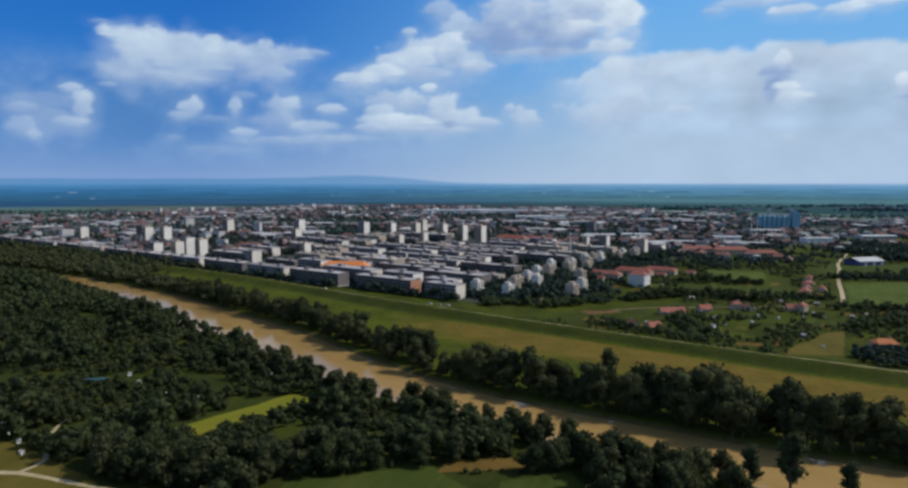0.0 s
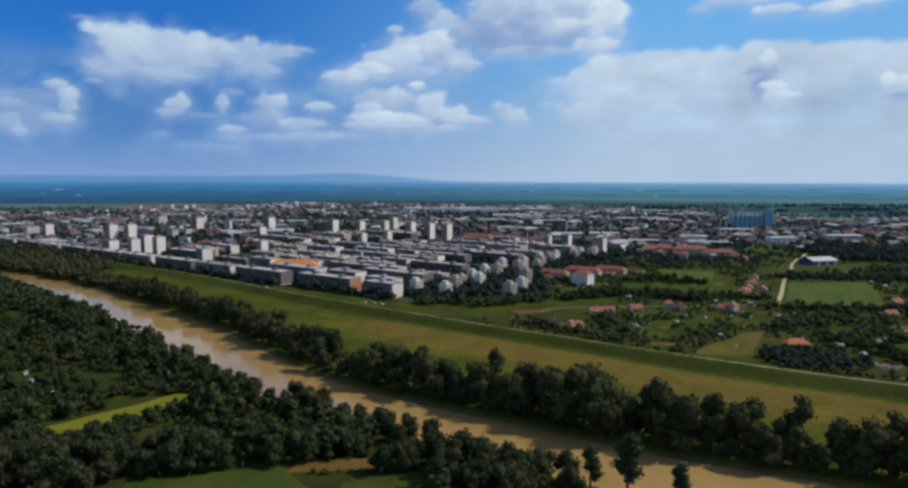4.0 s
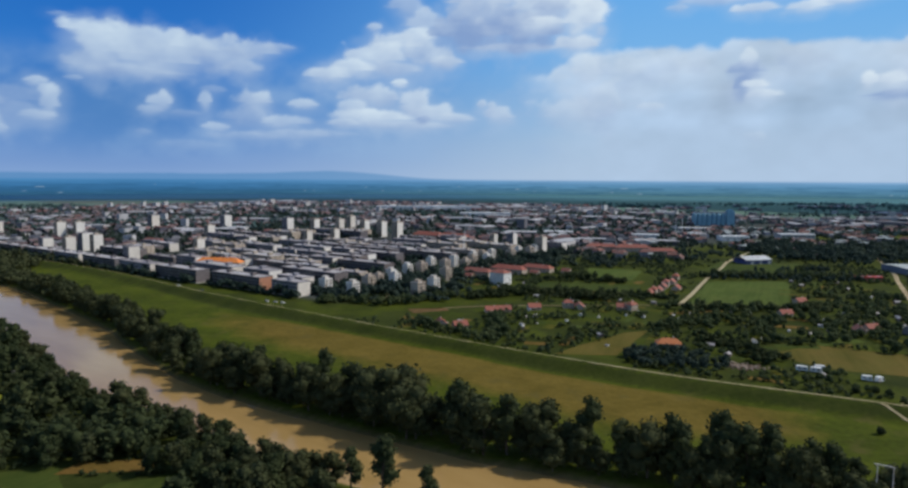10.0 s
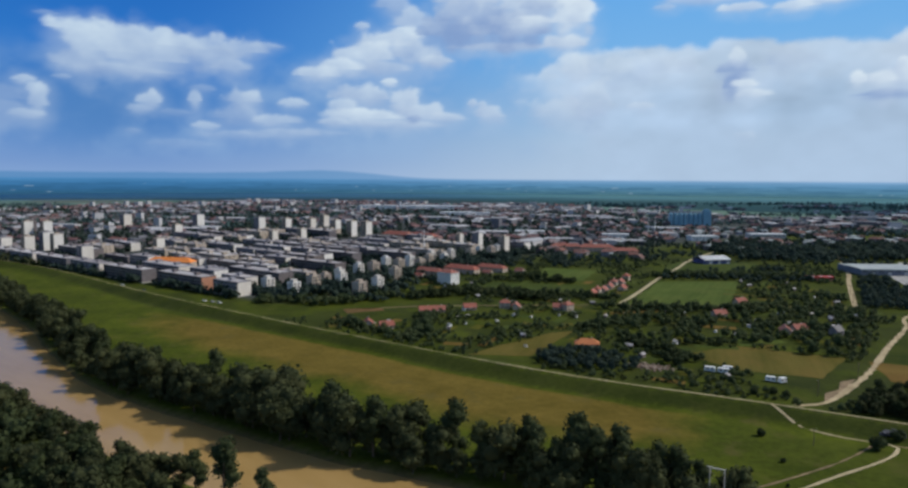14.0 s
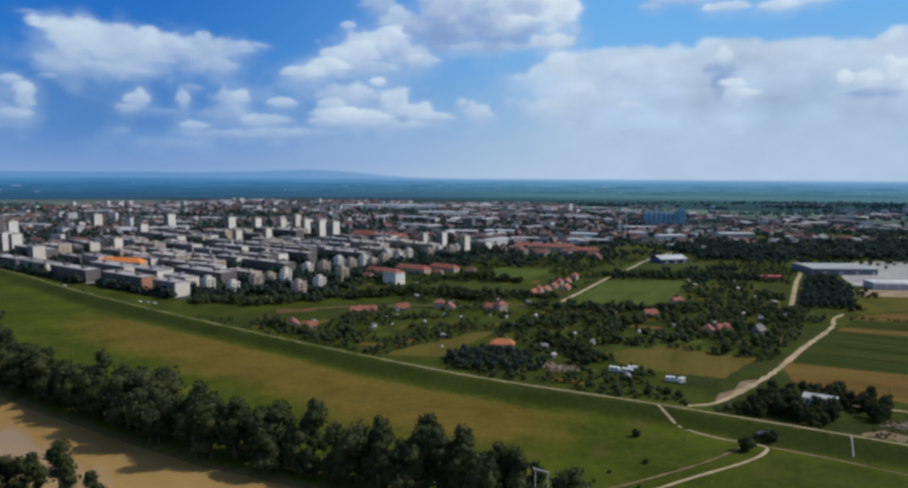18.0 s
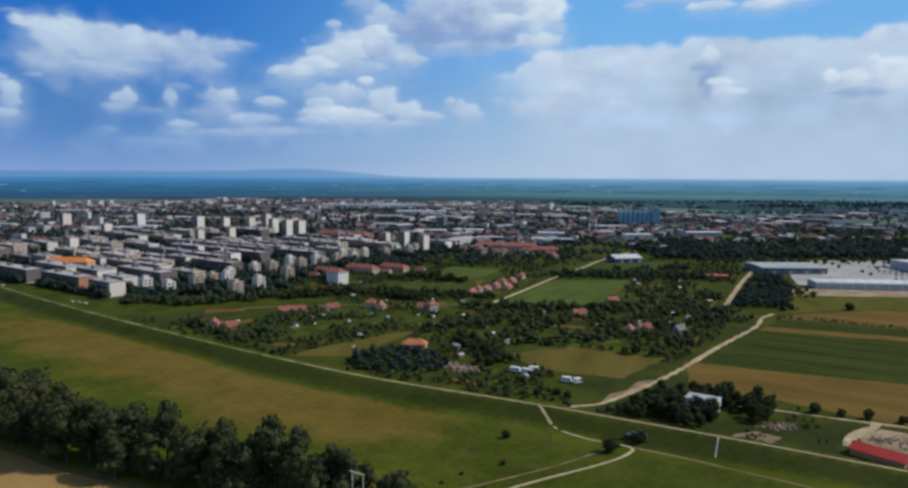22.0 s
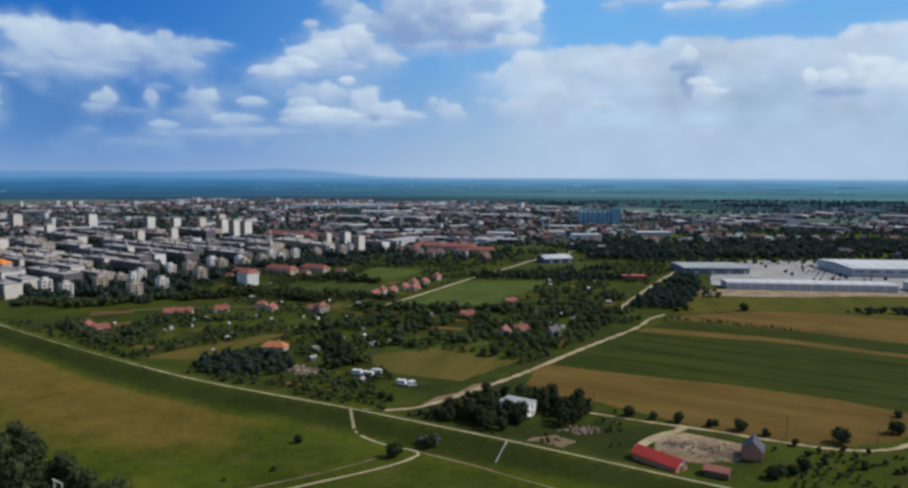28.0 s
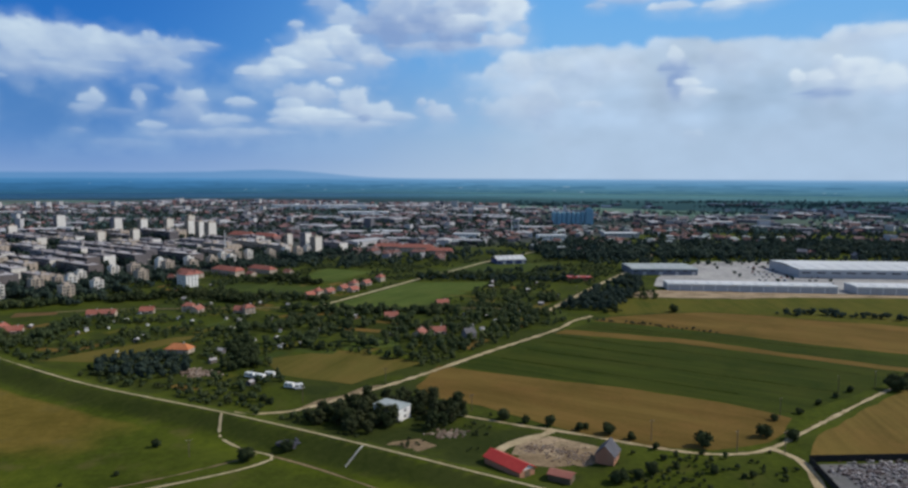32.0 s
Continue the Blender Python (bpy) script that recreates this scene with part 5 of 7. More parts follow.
# rank after rank behind it
for row in range(1, 17):
    v = 12 + row * 29 + (7 if row % 3 == 0 else 0)
    u = -4 + (row % 2) * -6
    reach = -430 - row * 4
    while u > reach:
        if u > -12 and row < 13:
            # the outer edge turns its long lit fronts to the meadows, in a broken line
            ob, u = rnd.choice(EDGE), u - 8 - rnd.choice((0, 4, 9))
            x, y = town_xy(u, v)
            if all(abs(x - a) + abs(y - c) > 34 for a, c in tower_at) and clear_of_ends(x, y, 16, 17):
                place(ob, x, y, TOWN_TURN + 90, 0, rnd.choice((0.8, 0.92, 1.0)))
                spots.append((x, y, 12))
            u -= 10
        ob = rnd.choice(BLOCKS if row > 1 else [BLOCKS[0], BLOCKS[2], BLOCKS[3]])
        u -= HALF[ob] + rnd.choice((4, 5, 9, 18))
        x, y = town_xy(u, v + rnd.uniform(-4, 4))
        d, _ = signed(np.array([x]), np.array([y]), DYKE)
        if d[0] > 14 and rnd.random() < 0.9 - 0.02 * row and all(abs(x - a) + abs(y - c) > 42 for a, c in tower_at) and clear_of_ends(x, y, HALF[ob] * 1.1 + 7, 15) and len(spots) < 172:
            place(ob, x, y, TOWN_TURN + rnd.uniform(-2, 2), 0, rnd.choice((0.8, 0.9, 1.0, 1.0, 1.12)))
            spots.append((x, y, 16))
        u -= HALF[ob]


def house_kind(name, w, d, h, roof_h, wall, roof, label, hip=False, porch=False, group="houses", shutters=True):
    """A small house: walls, pitched or hipped roof, chimney, door and windows."""
    root = thing(name, label, "house", group)
    s = Shape().box(-w / 2, -d / 2, -0.3, w / 2, d / 2, h)
    if not hip:
        for x in (-w / 2, w / 2 - 0.3):
            s.prism([(x, -d / 2, h), (x + 0.3, -d / 2, h), (x + 0.3, d / 2, h), (x, d / 2, h)], [(x, -0.05, h + roof_h), (x + 0.3, -0.05, h + roof_h), (x + 0.3, 0.05, h + roof_h), (x, 0.05, h + roof_h)])
    part("wall", s, wall, root)
    r = Shape()
    (r.hip if hip else r.gable)(-w / 2, -d / 2, w / 2, d / 2, h, roof_h)
    top = part("roof", r, roof, root)
    part("chimney", Shape().box(w * 0.18, -0.4, h + roof_h * 0.4, w * 0.18 + 0.7, 0.3, h + roof_h + 0.9).box(w * 0.18 - 0.1, -0.5, h + roof_h + 0.9, w * 0.18 + 0.8, 0.4, h + roof_h + 1.05), CONCRETE, top)
    part("door", Shape().box(-0.5, -d / 2 - 0.08, 0, 0.5, -d / 2, 2.1), WOOD, root)
    n = max(2, int(w / 5.5))
    pane = Shape().box(-0.6, -0.05, 0, 0.6, 0.05, 1.3).mesh("window", GLASS)
    for lev in range(max(1, int(h / 2.8))):
        for k in range(n):
            x = -w / 2 + w * (k + 0.5) / n
            if lev or abs(x) > 1.2:
                part("window", pane, None, root, at=(x, -d / 2 - 0.03, 1.0 + lev * 2.8))
        win = part("window", pane, None, root, at=(w / 2 + 0.03, 0.8, 1.0 + lev * 2.8))
        win.rotation_euler = (0, 0, radians(90))
    if porch:
        part("porch", Shape().box(-2, -d / 2 - 2.2, 2.5, 2, -d / 2, 2.7).box(-1.9, -d / 2 - 2.1, -0.1, -1.65, -d / 2 - 1.85, 2.5).box(1.65, -d / 2 - 2.1, -0.1, 1.9, -d / 2 - 1.85, 2.5), wall, root)
    FIRST[root] = True
    return root


RED_A = house_kind("garden_house", 12, 8.5, 3.2, 3.2, WALL_C, ROOF_R, "cream single-storey house with a red tile roof among gardens", porch=True)
RED_B = house_kind("garden_house", 10, 8, 5.8, 3.0, WALL_C, ROOF_R, "cream two-storey house with a red hipped roof", hip=True)
ORANGE = house_kind("garden_house", 18, 10, 3.4, 3.6, WALL_C, ROOF_T, "long low house with an orange tile roof among trees", hip=True)
GREY_H = house_kind("garden_house", 9, 8, 4.0, 3.8, WALL_W, ROOF_D, "white house with a steep dark tile roof")
for ob, x, y, t in ((RED_A, 137, 463, 20), (RED_A, 124, 470, 100), (RED_A, 196, 530, 10), (RED_B, 224, 538, 0), (RED_A, 232, 534, 80), (RED_A, 266, 532, -10), (RED_B, 272, 530, 40), (ORANGE, 263, 412, -8), (RED_B, 312, 606, 62),
                    (RED_A, 320, 617, 60), (RED_A, 330, 636, 62), (RED_B, 338, 652, 62), (RED_A, 348, 666, 62), (RED_A, 306, 598, 60), (RED_A, 340, 628, 60), (GREY_H, 436, 448, 30), (RED_A, 416, 458, 15), (RED_A, 404, 452, 70),
                    (RED_A, 382, 508, 10), (RED_A, 151, 702, -36), (RED_A, 162, 518, 8), (RED_A, 172, 520, 8), (RED_B, 205, 745, -36), (RED_A, 222, 728, -36), (RED_A, 258, 742, -36), (RED_B, 360, 690, 60), (RED_A, 420, 560, 20)):
    place(ob, x, y, t, 0, 0.8)

# the white gate house of flats with its red roof, and the long red roofs behind
gate = thing("corner_building", "white four-storey house with a red hipped roof at the meadow", "apartment building", m=pose(180, 661, 0, 0, 0, -42) @ Matrix.Diagonal((0.86, 0.86, 0.92, 1)))
part("wall", Shape().box(-10, -7, -0.4, 10, 7, 12.2).box(-10.4, -7.4, 12.2, 10.4, 7.4, 12.5), PAINT_W, gate)
part("roof", Shape().hip(-10, -7, 10, 7, 12.6, 3.4), ROOF_R, gate, "red tile roof")
row_w = Shape()
for x in (-7.5, -4.5, -1.5, 1.5, 4.5, 7.5):
    row_w.box(x - 0.7, -7.06, 0, x + 0.7, -7.0, 1.5)
for y in (-4, 0, 4):
    row_w.box(10.0, y - 0.7, 0, 10.06, y + 0.7, 1.5)
row_m = row_w.mesh("glazing", GLASS)
for k in range(4):
    tagged(part("glazing", row_m, None, gate, at=(0, 0, 1.0 + 2.9 * k)), kind="stuff")
LONGRED = house_kind("long_house", 44, 13, 6.0, 4.2, WALL_C, ROOF_R, "long building with a red tile roof behind the meadow", hip=True, group="long red-roofed buildings")
for x, y, t, s in ((160, 722, TOWN_TURN, 0.8), (195, 738, TOWN_TURN, 0.9), (228, 752, TOWN_TURN, 0.8), (390, 962, -8, 1.1), (420, 930, -8, 0.9), (350, 980, -8, 1.0), (98, 1150, TOWN_TURN, 1.3), (140, 1135, TOWN_TURN, 1.2), (-300, 1010, TOWN_TURN, 1.2)):
    place(LONGRED, x, y, t, 0, s)
SCHOOL = house_kind("school_building", 50, 15, 10.5, 4.8, WALL_C, ROOF_O, "long building with a bright orange hipped roof among flats", hip=True, group="")
place(SCHOOL, -118, 742, TOWN_TURN + 30)
bx, by = town_xy(-40, 250)

# the blue-roofed hall in its meadow, the two halls and the market beyond the fields
ROOF_GG = surface("weathered_sheet_roof", (0.27, 0.31, 0.31), (0.42, 0.46, 0.45), 5.0, 0.6)
DEEP = surface("deep_blue_cladding", (0.035, 0.05, 0.15), (0.06, 0.08, 0.21), 3.0, 0.5)


def hall(name, x, y, turn, w, d, h, wall, roof, label, bays=6, fascia=None):
    root = thing(name, label, "hall", m=pose(x, y, 0, 0, 0, turn))
    part("wall", Shape().box(-w / 2, -d / 2, -0.3, w / 2, d / 2, h), wall, root)
    part("roof", Shape().gable(-w / 2, -d / 2, w / 2, d / 2, h, d * (0.14 if name == "storage_hall" else 0.02), 0.4, 0.3), roof, root)
    part("fascia", Shape().box(-w / 2 - 0.5, -d / 2 - 0.6, h - 0.9, w / 2 + 0.5, -d / 2 - 0.45, h + 0.3), fascia or roof, root)
    light = Shape().box(-0.9, -d * 0.42, 0, 0.9, -d * 0.06, 0.12).mesh("skylight", METAL)
    for k in range(bays):
        sky_pane = part("skylight", light, None, root, at=(-w / 2 + w * (k + 0.5) / bays, 0, h + 0.33))
        rise = d * (0.14 if name == "storage_hall" else 0.02)
        sky_pane.rotation_euler = (math.atan2(rise, d / 2), 0, 0)
        sky_pane.location.z = h + rise + 0.31
    if name == "market_hall":
        column = Shape().box(-0.3, -0.12, -0.2, 0.3, 0.0, h - 0.9).mesh("pilaster", PAINT_W)
        for k in range(bays + 1):
            part("pilaster", column, None, root, at=(-w / 2 + 0.4 + (w - 0.8) * k / bays, -d / 2, 0))
    g = Shape().box(-1.9, -0.08, 0, 1.9, 0.08, 3.8).mesh("loading_door", METAL)
    b = Shape().box(-w / bays * 0.3, -0.05, 0, w / bays * 0.3, 0.05, 1.4).mesh("window", GLASS)
    for k in range(bays):
        xx = -w / 2 + w * (k + 0.5) / bays
        if name != "market_hall":
            part("window", b, None, root, at=(xx, -d / 2 - 0.04, h * 0.55))
        if k % 2:
            part("loading_door", g, None, root, at=(xx, -d / 2 - 0.05, 0))
    return root


hall("storage_hall", 504, 838, 14, 36, 24, 5.5, DEEP, ROOF_W, "blue-fronted hall with a pale sheet roof in a green meadow")
hall("steel_hall", 662, 756, -2, 70, 48, 6.5, NAVY, ROOF_GG, "wide slate-blue hall with a pale sheet roof", 8)
hall("market_hall", 706, 634, -8, 150, 22, 6.2, METAL, ROOF_W, "long low grey market hall with a white roof edge", 14, PAINT_W)
hall("market_hall", 850, 614, -8, 110, 26, 6.8, METAL, ROOF_W, "long low grey market hall with a white roof edge", 10, PAINT_W)
hall("market_hall", 962, 594, -8, 100, 30, 7.5, METAL, ROOF_W, "long low grey market hall with a white roof edge", 10, PAINT_W)
hall("warehouse", 874, 742, -6, 150, 80, 9, METAL, ROOF_W, "broad warehouse with a pale flat sheet roof", 10)
hall("warehouse", 1060, 720, -6, 140, 80, 9, METAL, ROOF_W, "broad warehouse with a pale flat sheet roof", 10)
hall("red_barn", 560, 694, -4, 24, 9, 4, WALL_R, ROOF_S, "low barn with a dull red roof by the lane", 3)
hall("works_hall", 610, 1150, 4, 46, 24, 8, PAINT_W, ROOF_W, "white works hall at the edge of town", 8)
hall("works_hall", 470, 1180, -10, 44, 24, 8, PAINT_W, ROOF_W, "white works hall at the edge of town", 8)
hall("works_hall", 740, 1200, 0, 60, 26, 8, METAL, ROOF_W, "grey works hall at the edge of town", 8)
hall("works_hall", 330, 1240, -10, 52, 26, 8, PAINT_W, ROOF_W, "white works hall at the edge of town", 8)
hall("long_shed", 70, 2200, 0, 330, 40, 14, PAINT_W, ROOF_W, "very long white shed far behind the town", 20)
hall("long_shed", 230, 1830, -4, 130, 40, 12, PAINT_W, ROOF_W, "bright white shed far behind the town", 10)

# the blue silos of the mill
silo = thing("grain_silos", "row of tall blue grain silos with a pale end tower", "silo", m=pose(722, 1530, 0, 0, 0, -4) @ Matrix.Diagonal((1.06, 1.0, 0.92, 1)))
for k in range(7):
    s = Shape().tube((-38 + k * 10, 0, -0.5), (-38 + k * 10, 0, 28), 4.9, 4.9, 14).tube((-38 + k * 10, 0, 28), (-38 + k * 10, 0, 31), 4.9, 0.8, 14)
    part("silo", s, BLUE, silo)
part("tower", Shape().box(28, -7, -0.5, 44, 7, 36).box(30, -4, 36, 40, 4, 40), BLUE, silo)
part("elevator", Shape().box(-18, 5, -0.5, -12, 11, 46), METAL, silo, "grey elevator shaft")
part("gallery", Shape().box(-40, -1.5, 31, 30, 1.5, 34), METAL, silo)
for k, (x, y, h) in enumerate(((560, 1290, 32), (574, 1296, 30), (150, 880, 36))):
    m = thing("mast", "slim pale steel mast above the roofs", "mast", m=pose(x, y, 0))
    part("shaft", Shape().tube((0, 0, -0.5), (0, 0, h), 0.9, 0.35, 8), PAINT_W, m)
    part("platform", Shape().box(-1.2, -1.2, h * 0.86, 1.2, 1.2, h * 0.86 + 0.3), METAL, m)


# ---- smaller houses of the town, near ones singly, far ones together ----
OLD_RED = surface("weathered_red_tiles", (0.14, 0.065, 0.055), (0.23, 0.100, 0.082), 1.5, vary=0.7, other=(0.10, 0.085, 0.085))
PLAIN = [house_kind("town_house", 12, 9, 4.5, 3.2, WALL_G, OLD_RED, "plain house with a red tile roof in a leafy street", group="town houses"),
         house_kind("town_house", 16, 10, 6.0, 3.0, WALL_W, OLD_RED, "white house with a red hipped roof in a leafy street", hip=True, group="town houses"),
         house_kind("town_house", 14, 10, 6.5, 0.9, WALL_W, ROOF_GG, "white flat-roofed house in a leafy street", hip=True, group="town houses")]
rnd = random.Random(21)
X, Y = jitter(180, 1150, 800, 1420, 27, 31)
su = (X - 14) * UX + (Y - 560) * UY
clear = [(502, 846, 60), (660, 748, 80), (905, 735, 130), (1060, 720, 130), (440, 800, 60), (722, 1530, 70), (610, 1150, 60), (470, 1180, 60), (740, 1200, 70), (390, 960, 50), (560, 930, 45), (330, 1240, 60), (560, 850, 50)]
keep = (su > 14) & (Y > 860 + 60 * np.sin(X / 130)) & (fbm(X / 120, Y / 120, 71, 3) > 0.46) & np.array([all((x - a) ** 2 + (y - c) ** 2 > r * r for a, c, r in clear) for x, y in zip(X, Y)])
keep &= ~((X > 620) & (Y < 1060))
HOUSE_XY = list(zip(X[keep], Y[keep]))[:190]
for x, y in HOUSE_XY:
    place(rnd.choice(PLAIN), x, y, rnd.choice((-10, 80, TOWN_TURN, TOWN_TURN + 90)) + rnd.uniform(-6, 6), 0, rnd.uniform(0.8, 1.15))


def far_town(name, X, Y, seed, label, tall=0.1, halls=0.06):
    """Distant roofs and walls by the hundred, in one mesh."""
    r, s, idx = random.Random(seed), Shape(), []
    mats = [WALL_FAR, ROOF_RF, ROOF_GF, WALL_GF, ROOF_PF, WALL_PF]

    def add(piece, m):
        k = len(s.f)
        piece()
        idx.extend([m] * (len(s.f) - k))

    for x, y in zip(X, Y):
        k = r.random()
        m = pose(x, y, 0, 0, 0, r.choice((TOWN_TURN, TOWN_TURN + 90, -8, 82)) + r.uniform(-5, 5))
        start = len(s.v)
        if k < tall:
            w, d, h = r.uniform(10, 24), 12, r.choice((10, 11, 12, 13, 20))
            add(lambda: s.box(-w / 2, -d / 2, -0.5, w / 2, d / 2, h), r.choice((0, 5, 5)))
            add(lambda: s.box(-w / 2 + 0.3, -d / 2 + 0.3, h, w / 2 - 0.3, d / 2 - 0.3, h + 0.3), 2)
        elif k < tall + halls:
            w, d, h = r.uniform(30, 80), r.uniform(16, 30), r.uniform(6, 9)
            add(lambda: s.box(-w / 2, -d / 2, -0.5, w / 2, d / 2, h), r.choice((0, 3, 5)))
            add(lambda: s.gable(-w / 2, -d / 2, w / 2, d / 2, h, 1.5, 0.3), r.choice((4, 4, 5, 2)))
        else:
            w, d, h = r.uniform(9, 20), r.uniform(8, 11), r.uniform(3.5, 7)
            add(lambda: s.box(-w / 2, -d / 2, -0.5, w / 2, d / 2, h), r.choice((0, 3, 3, 3, 0, 3, 5)))
            add(lambda: s.gable(-w / 2, -d / 2, w / 2, d / 2, h, r.uniform(2.5, 4)), r.choice((1, 1, 2)))
        s.v[start:] = [tuple(m @ Vector(p)) for p in s.v[start:]]
    me = s.mesh(name, *mats)
    me.polygons.foreach_set("material_index", idx)
    tagged(new(name, me), label, "houses", "", "stuff")


# distant walls and roofs, dulled and blued: haze put into their colours
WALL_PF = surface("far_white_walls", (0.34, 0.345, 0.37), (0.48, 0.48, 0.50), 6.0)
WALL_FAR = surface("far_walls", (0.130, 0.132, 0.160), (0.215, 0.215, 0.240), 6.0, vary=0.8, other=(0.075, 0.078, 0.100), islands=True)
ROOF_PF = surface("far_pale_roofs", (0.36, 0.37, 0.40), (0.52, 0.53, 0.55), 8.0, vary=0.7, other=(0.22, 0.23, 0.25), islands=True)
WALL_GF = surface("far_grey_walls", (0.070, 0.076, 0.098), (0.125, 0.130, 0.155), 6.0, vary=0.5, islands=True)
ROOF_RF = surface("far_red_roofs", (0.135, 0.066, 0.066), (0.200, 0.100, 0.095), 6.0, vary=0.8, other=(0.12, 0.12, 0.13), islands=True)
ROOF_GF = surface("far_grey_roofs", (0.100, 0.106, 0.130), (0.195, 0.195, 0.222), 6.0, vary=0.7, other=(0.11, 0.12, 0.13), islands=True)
X, Y = jitter(-1900, 700, 700, 2900, 31, 33)
su, sv = (X - 14) * UX + (Y - 560) * UY, (X - 14) * UX * 0 + (X - 14) * VX + (Y - 560) * VY
d, _ = signed(X, Y, DYKE)
keep = (d > 30) & ((sv > 515) | (su < -445 - 0.12 * sv)) & (su < 20 + 0.25 * np.maximum(sv - 500, 0)) & (su > -1900) & (fbm(X / 160, Y / 160, 72, 3) > 0.40 + 0.12 * step(sv, 900, 1900)) & (sv < 2000)
keep &= np.array([all(abs(x - a) + abs(y - c) > 30 for a, c in tower_at) for x, y in zip(X, Y)])
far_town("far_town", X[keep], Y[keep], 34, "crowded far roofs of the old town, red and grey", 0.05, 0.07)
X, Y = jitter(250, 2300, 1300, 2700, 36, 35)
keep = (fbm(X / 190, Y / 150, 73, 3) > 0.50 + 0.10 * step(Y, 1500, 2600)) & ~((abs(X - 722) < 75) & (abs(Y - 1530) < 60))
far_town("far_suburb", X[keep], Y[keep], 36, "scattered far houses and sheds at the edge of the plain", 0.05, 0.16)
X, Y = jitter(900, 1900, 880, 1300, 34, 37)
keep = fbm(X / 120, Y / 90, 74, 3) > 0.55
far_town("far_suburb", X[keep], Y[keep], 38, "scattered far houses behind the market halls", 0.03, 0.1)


# ---- trees of the gardens, the town and the plain ----
TINY = [crown(280 + k, 8.5, 10, 3, 9, 2.0, 0.05, False, True) for k in range(4)]


def avoid(X, Y, spots_, r):
    ok = np.ones(X.shape, bool)
    for a, c in spots_:
        ok &= (X - a) ** 2 + (Y - c) ** 2 > r * r
    return ok


def off_line(X, Y, pts, r):
    return abs(signed(X, Y, np.array(pts, float))[0]) > r


OPEN = [[(320, 546), (391, 684), (474, 686), (407, 545)], [(180, 376), (246, 450), (264, 456), (236, 388)], [(320, 392), (356, 416), (412, 388), (380, 345), (342, 345)], [(268, 695), (292, 785), (346, 760), (316, 680)],
        [(200, 630), (226, 676), (316, 652), (290, 606)], [(36, 520), (40, 545), (95, 600), (150, 645), (205, 625), (190, 560), (150, 500), (60, 490)], [(420, 770), (470, 850), (560, 830), (500, 740)], [(405, 355), (540, 510), (620, 600), (1000, 640), (1000, 300), (560, 200), (400, 300)],
        [(610, 600), (640, 860), (1150, 860), (1150, 560)], [(340, 300), (330, 345), (350, 352), (400, 365), (372, 327)]]
HOMES = [(137, 463), (124, 470), (196, 530), (224, 538), (232, 534), (266, 532), (272, 530), (263, 410), (312, 606), (320, 617), (330, 636), (338, 652), (348, 666), (436, 446), (416, 456), (382, 508), (180, 655), (322, 360), (342, 342), (292, 360)]
X, Y = jitter(60, 640, 300, 860, 5.6, 41)
d, _ = signed(X, Y, DYKE)
su = (X - 14) * UX + (Y - 560) * UY
keep = (d > 9) & (su > 22)
for c in OPEN:
    keep &= ~inside(X, Y, c)
keep &= avoid(X, Y, HOMES, 8)
ORCHARD = [(268, 470), (330, 505), (409, 546), (472, 624), (540, 600), (520, 540), (440, 408), (376, 414), (306, 426)]
belt = inside(X, Y, ORCHARD)
keep &= belt | (fbm(X / 22, Y / 22, 81, 3) > 0.50 - 0.1 * (d < 22))
for line, r in (([(318, 554), (398, 704), (509, 890)], 6), ([(503, 537), (535, 596), (586, 688), (619, 744), (672, 848)], 6.5), ([(352, 309), (404, 360), (448, 413), (496, 468), (532, 515)], 7)):
    keep &= off_line(X, Y, line, r)
n = keep.sum()
size = np.random.RandomState(42).uniform(0.4, 1.0, n)
grove = keep & belt & (fbm(X / 13, Y / 13, 89, 3) > 0.465)
keep = keep & ~belt
scatter("garden_trees", X[keep], Y[keep], np.zeros(keep.sum()), np.random.RandomState(42).uniform(0.3, 0.85, keep.sum()), SMALL, LEAF8, "fruit trees, hedges and shrubs of the gardens", "trees", 0.25)
GROVE = [crown(260 + k, 9, 9.5, 6, 90, 0.9, 0.08, False, True) for k in range(6)]
pale = grove & (fbm(X / 12 + 40, Y / 12, 90, 2) > 0.55)
grove = grove & ~pale
scatter("grove_trees", X[grove], Y[grove], np.zeros(grove.sum()), np.random.RandomState(45).uniform(0.32, 0.82, grove.sum()), GROVE, LEAF8, "dense grove of dark garden trees", "trees", 0.25)
scatter("grove_trees", X[pale], Y[pale], np.zeros(pale.sum()), np.random.RandomState(46).uniform(0.35, 0.7, pale.sum()), GROVE, LEAF6, "lighter silver-green trees in the grove", "trees", 0.25)
X, Y = jitter(515, 625, 530, 700, 6.5, 46)
keep = inside(X, Y, [(512, 542), (551, 536), (578, 575), (624, 676), (630, 690), (606, 706), (560, 622)]) & off_line(X, Y, [(503, 537), (535, 596), (586, 688), (619, 744)], 6) & ~inside(X, Y, [(566, 632), (596, 624), (606, 648), (580, 660)])
scatter("grove_trees", X[keep], Y[keep], np.zeros(keep.sum()), np.random.RandomState(47).uniform(0.5, 0.95, keep.sum()), GROVE, LEAF4, "dark copse between the lane and the halls", "trees", 0.25)
r = np.random.RandomState(43)
rows = [(x + a * UX + o * VX + r.uniform(-2, 2), y + a * UY + o * VY + r.uniform(-2, 2)) for x, y, _ in spots for o in (-12.5, 14) for a in np.arange(-36, 37, 5.2) if r.rand() < 0.85]
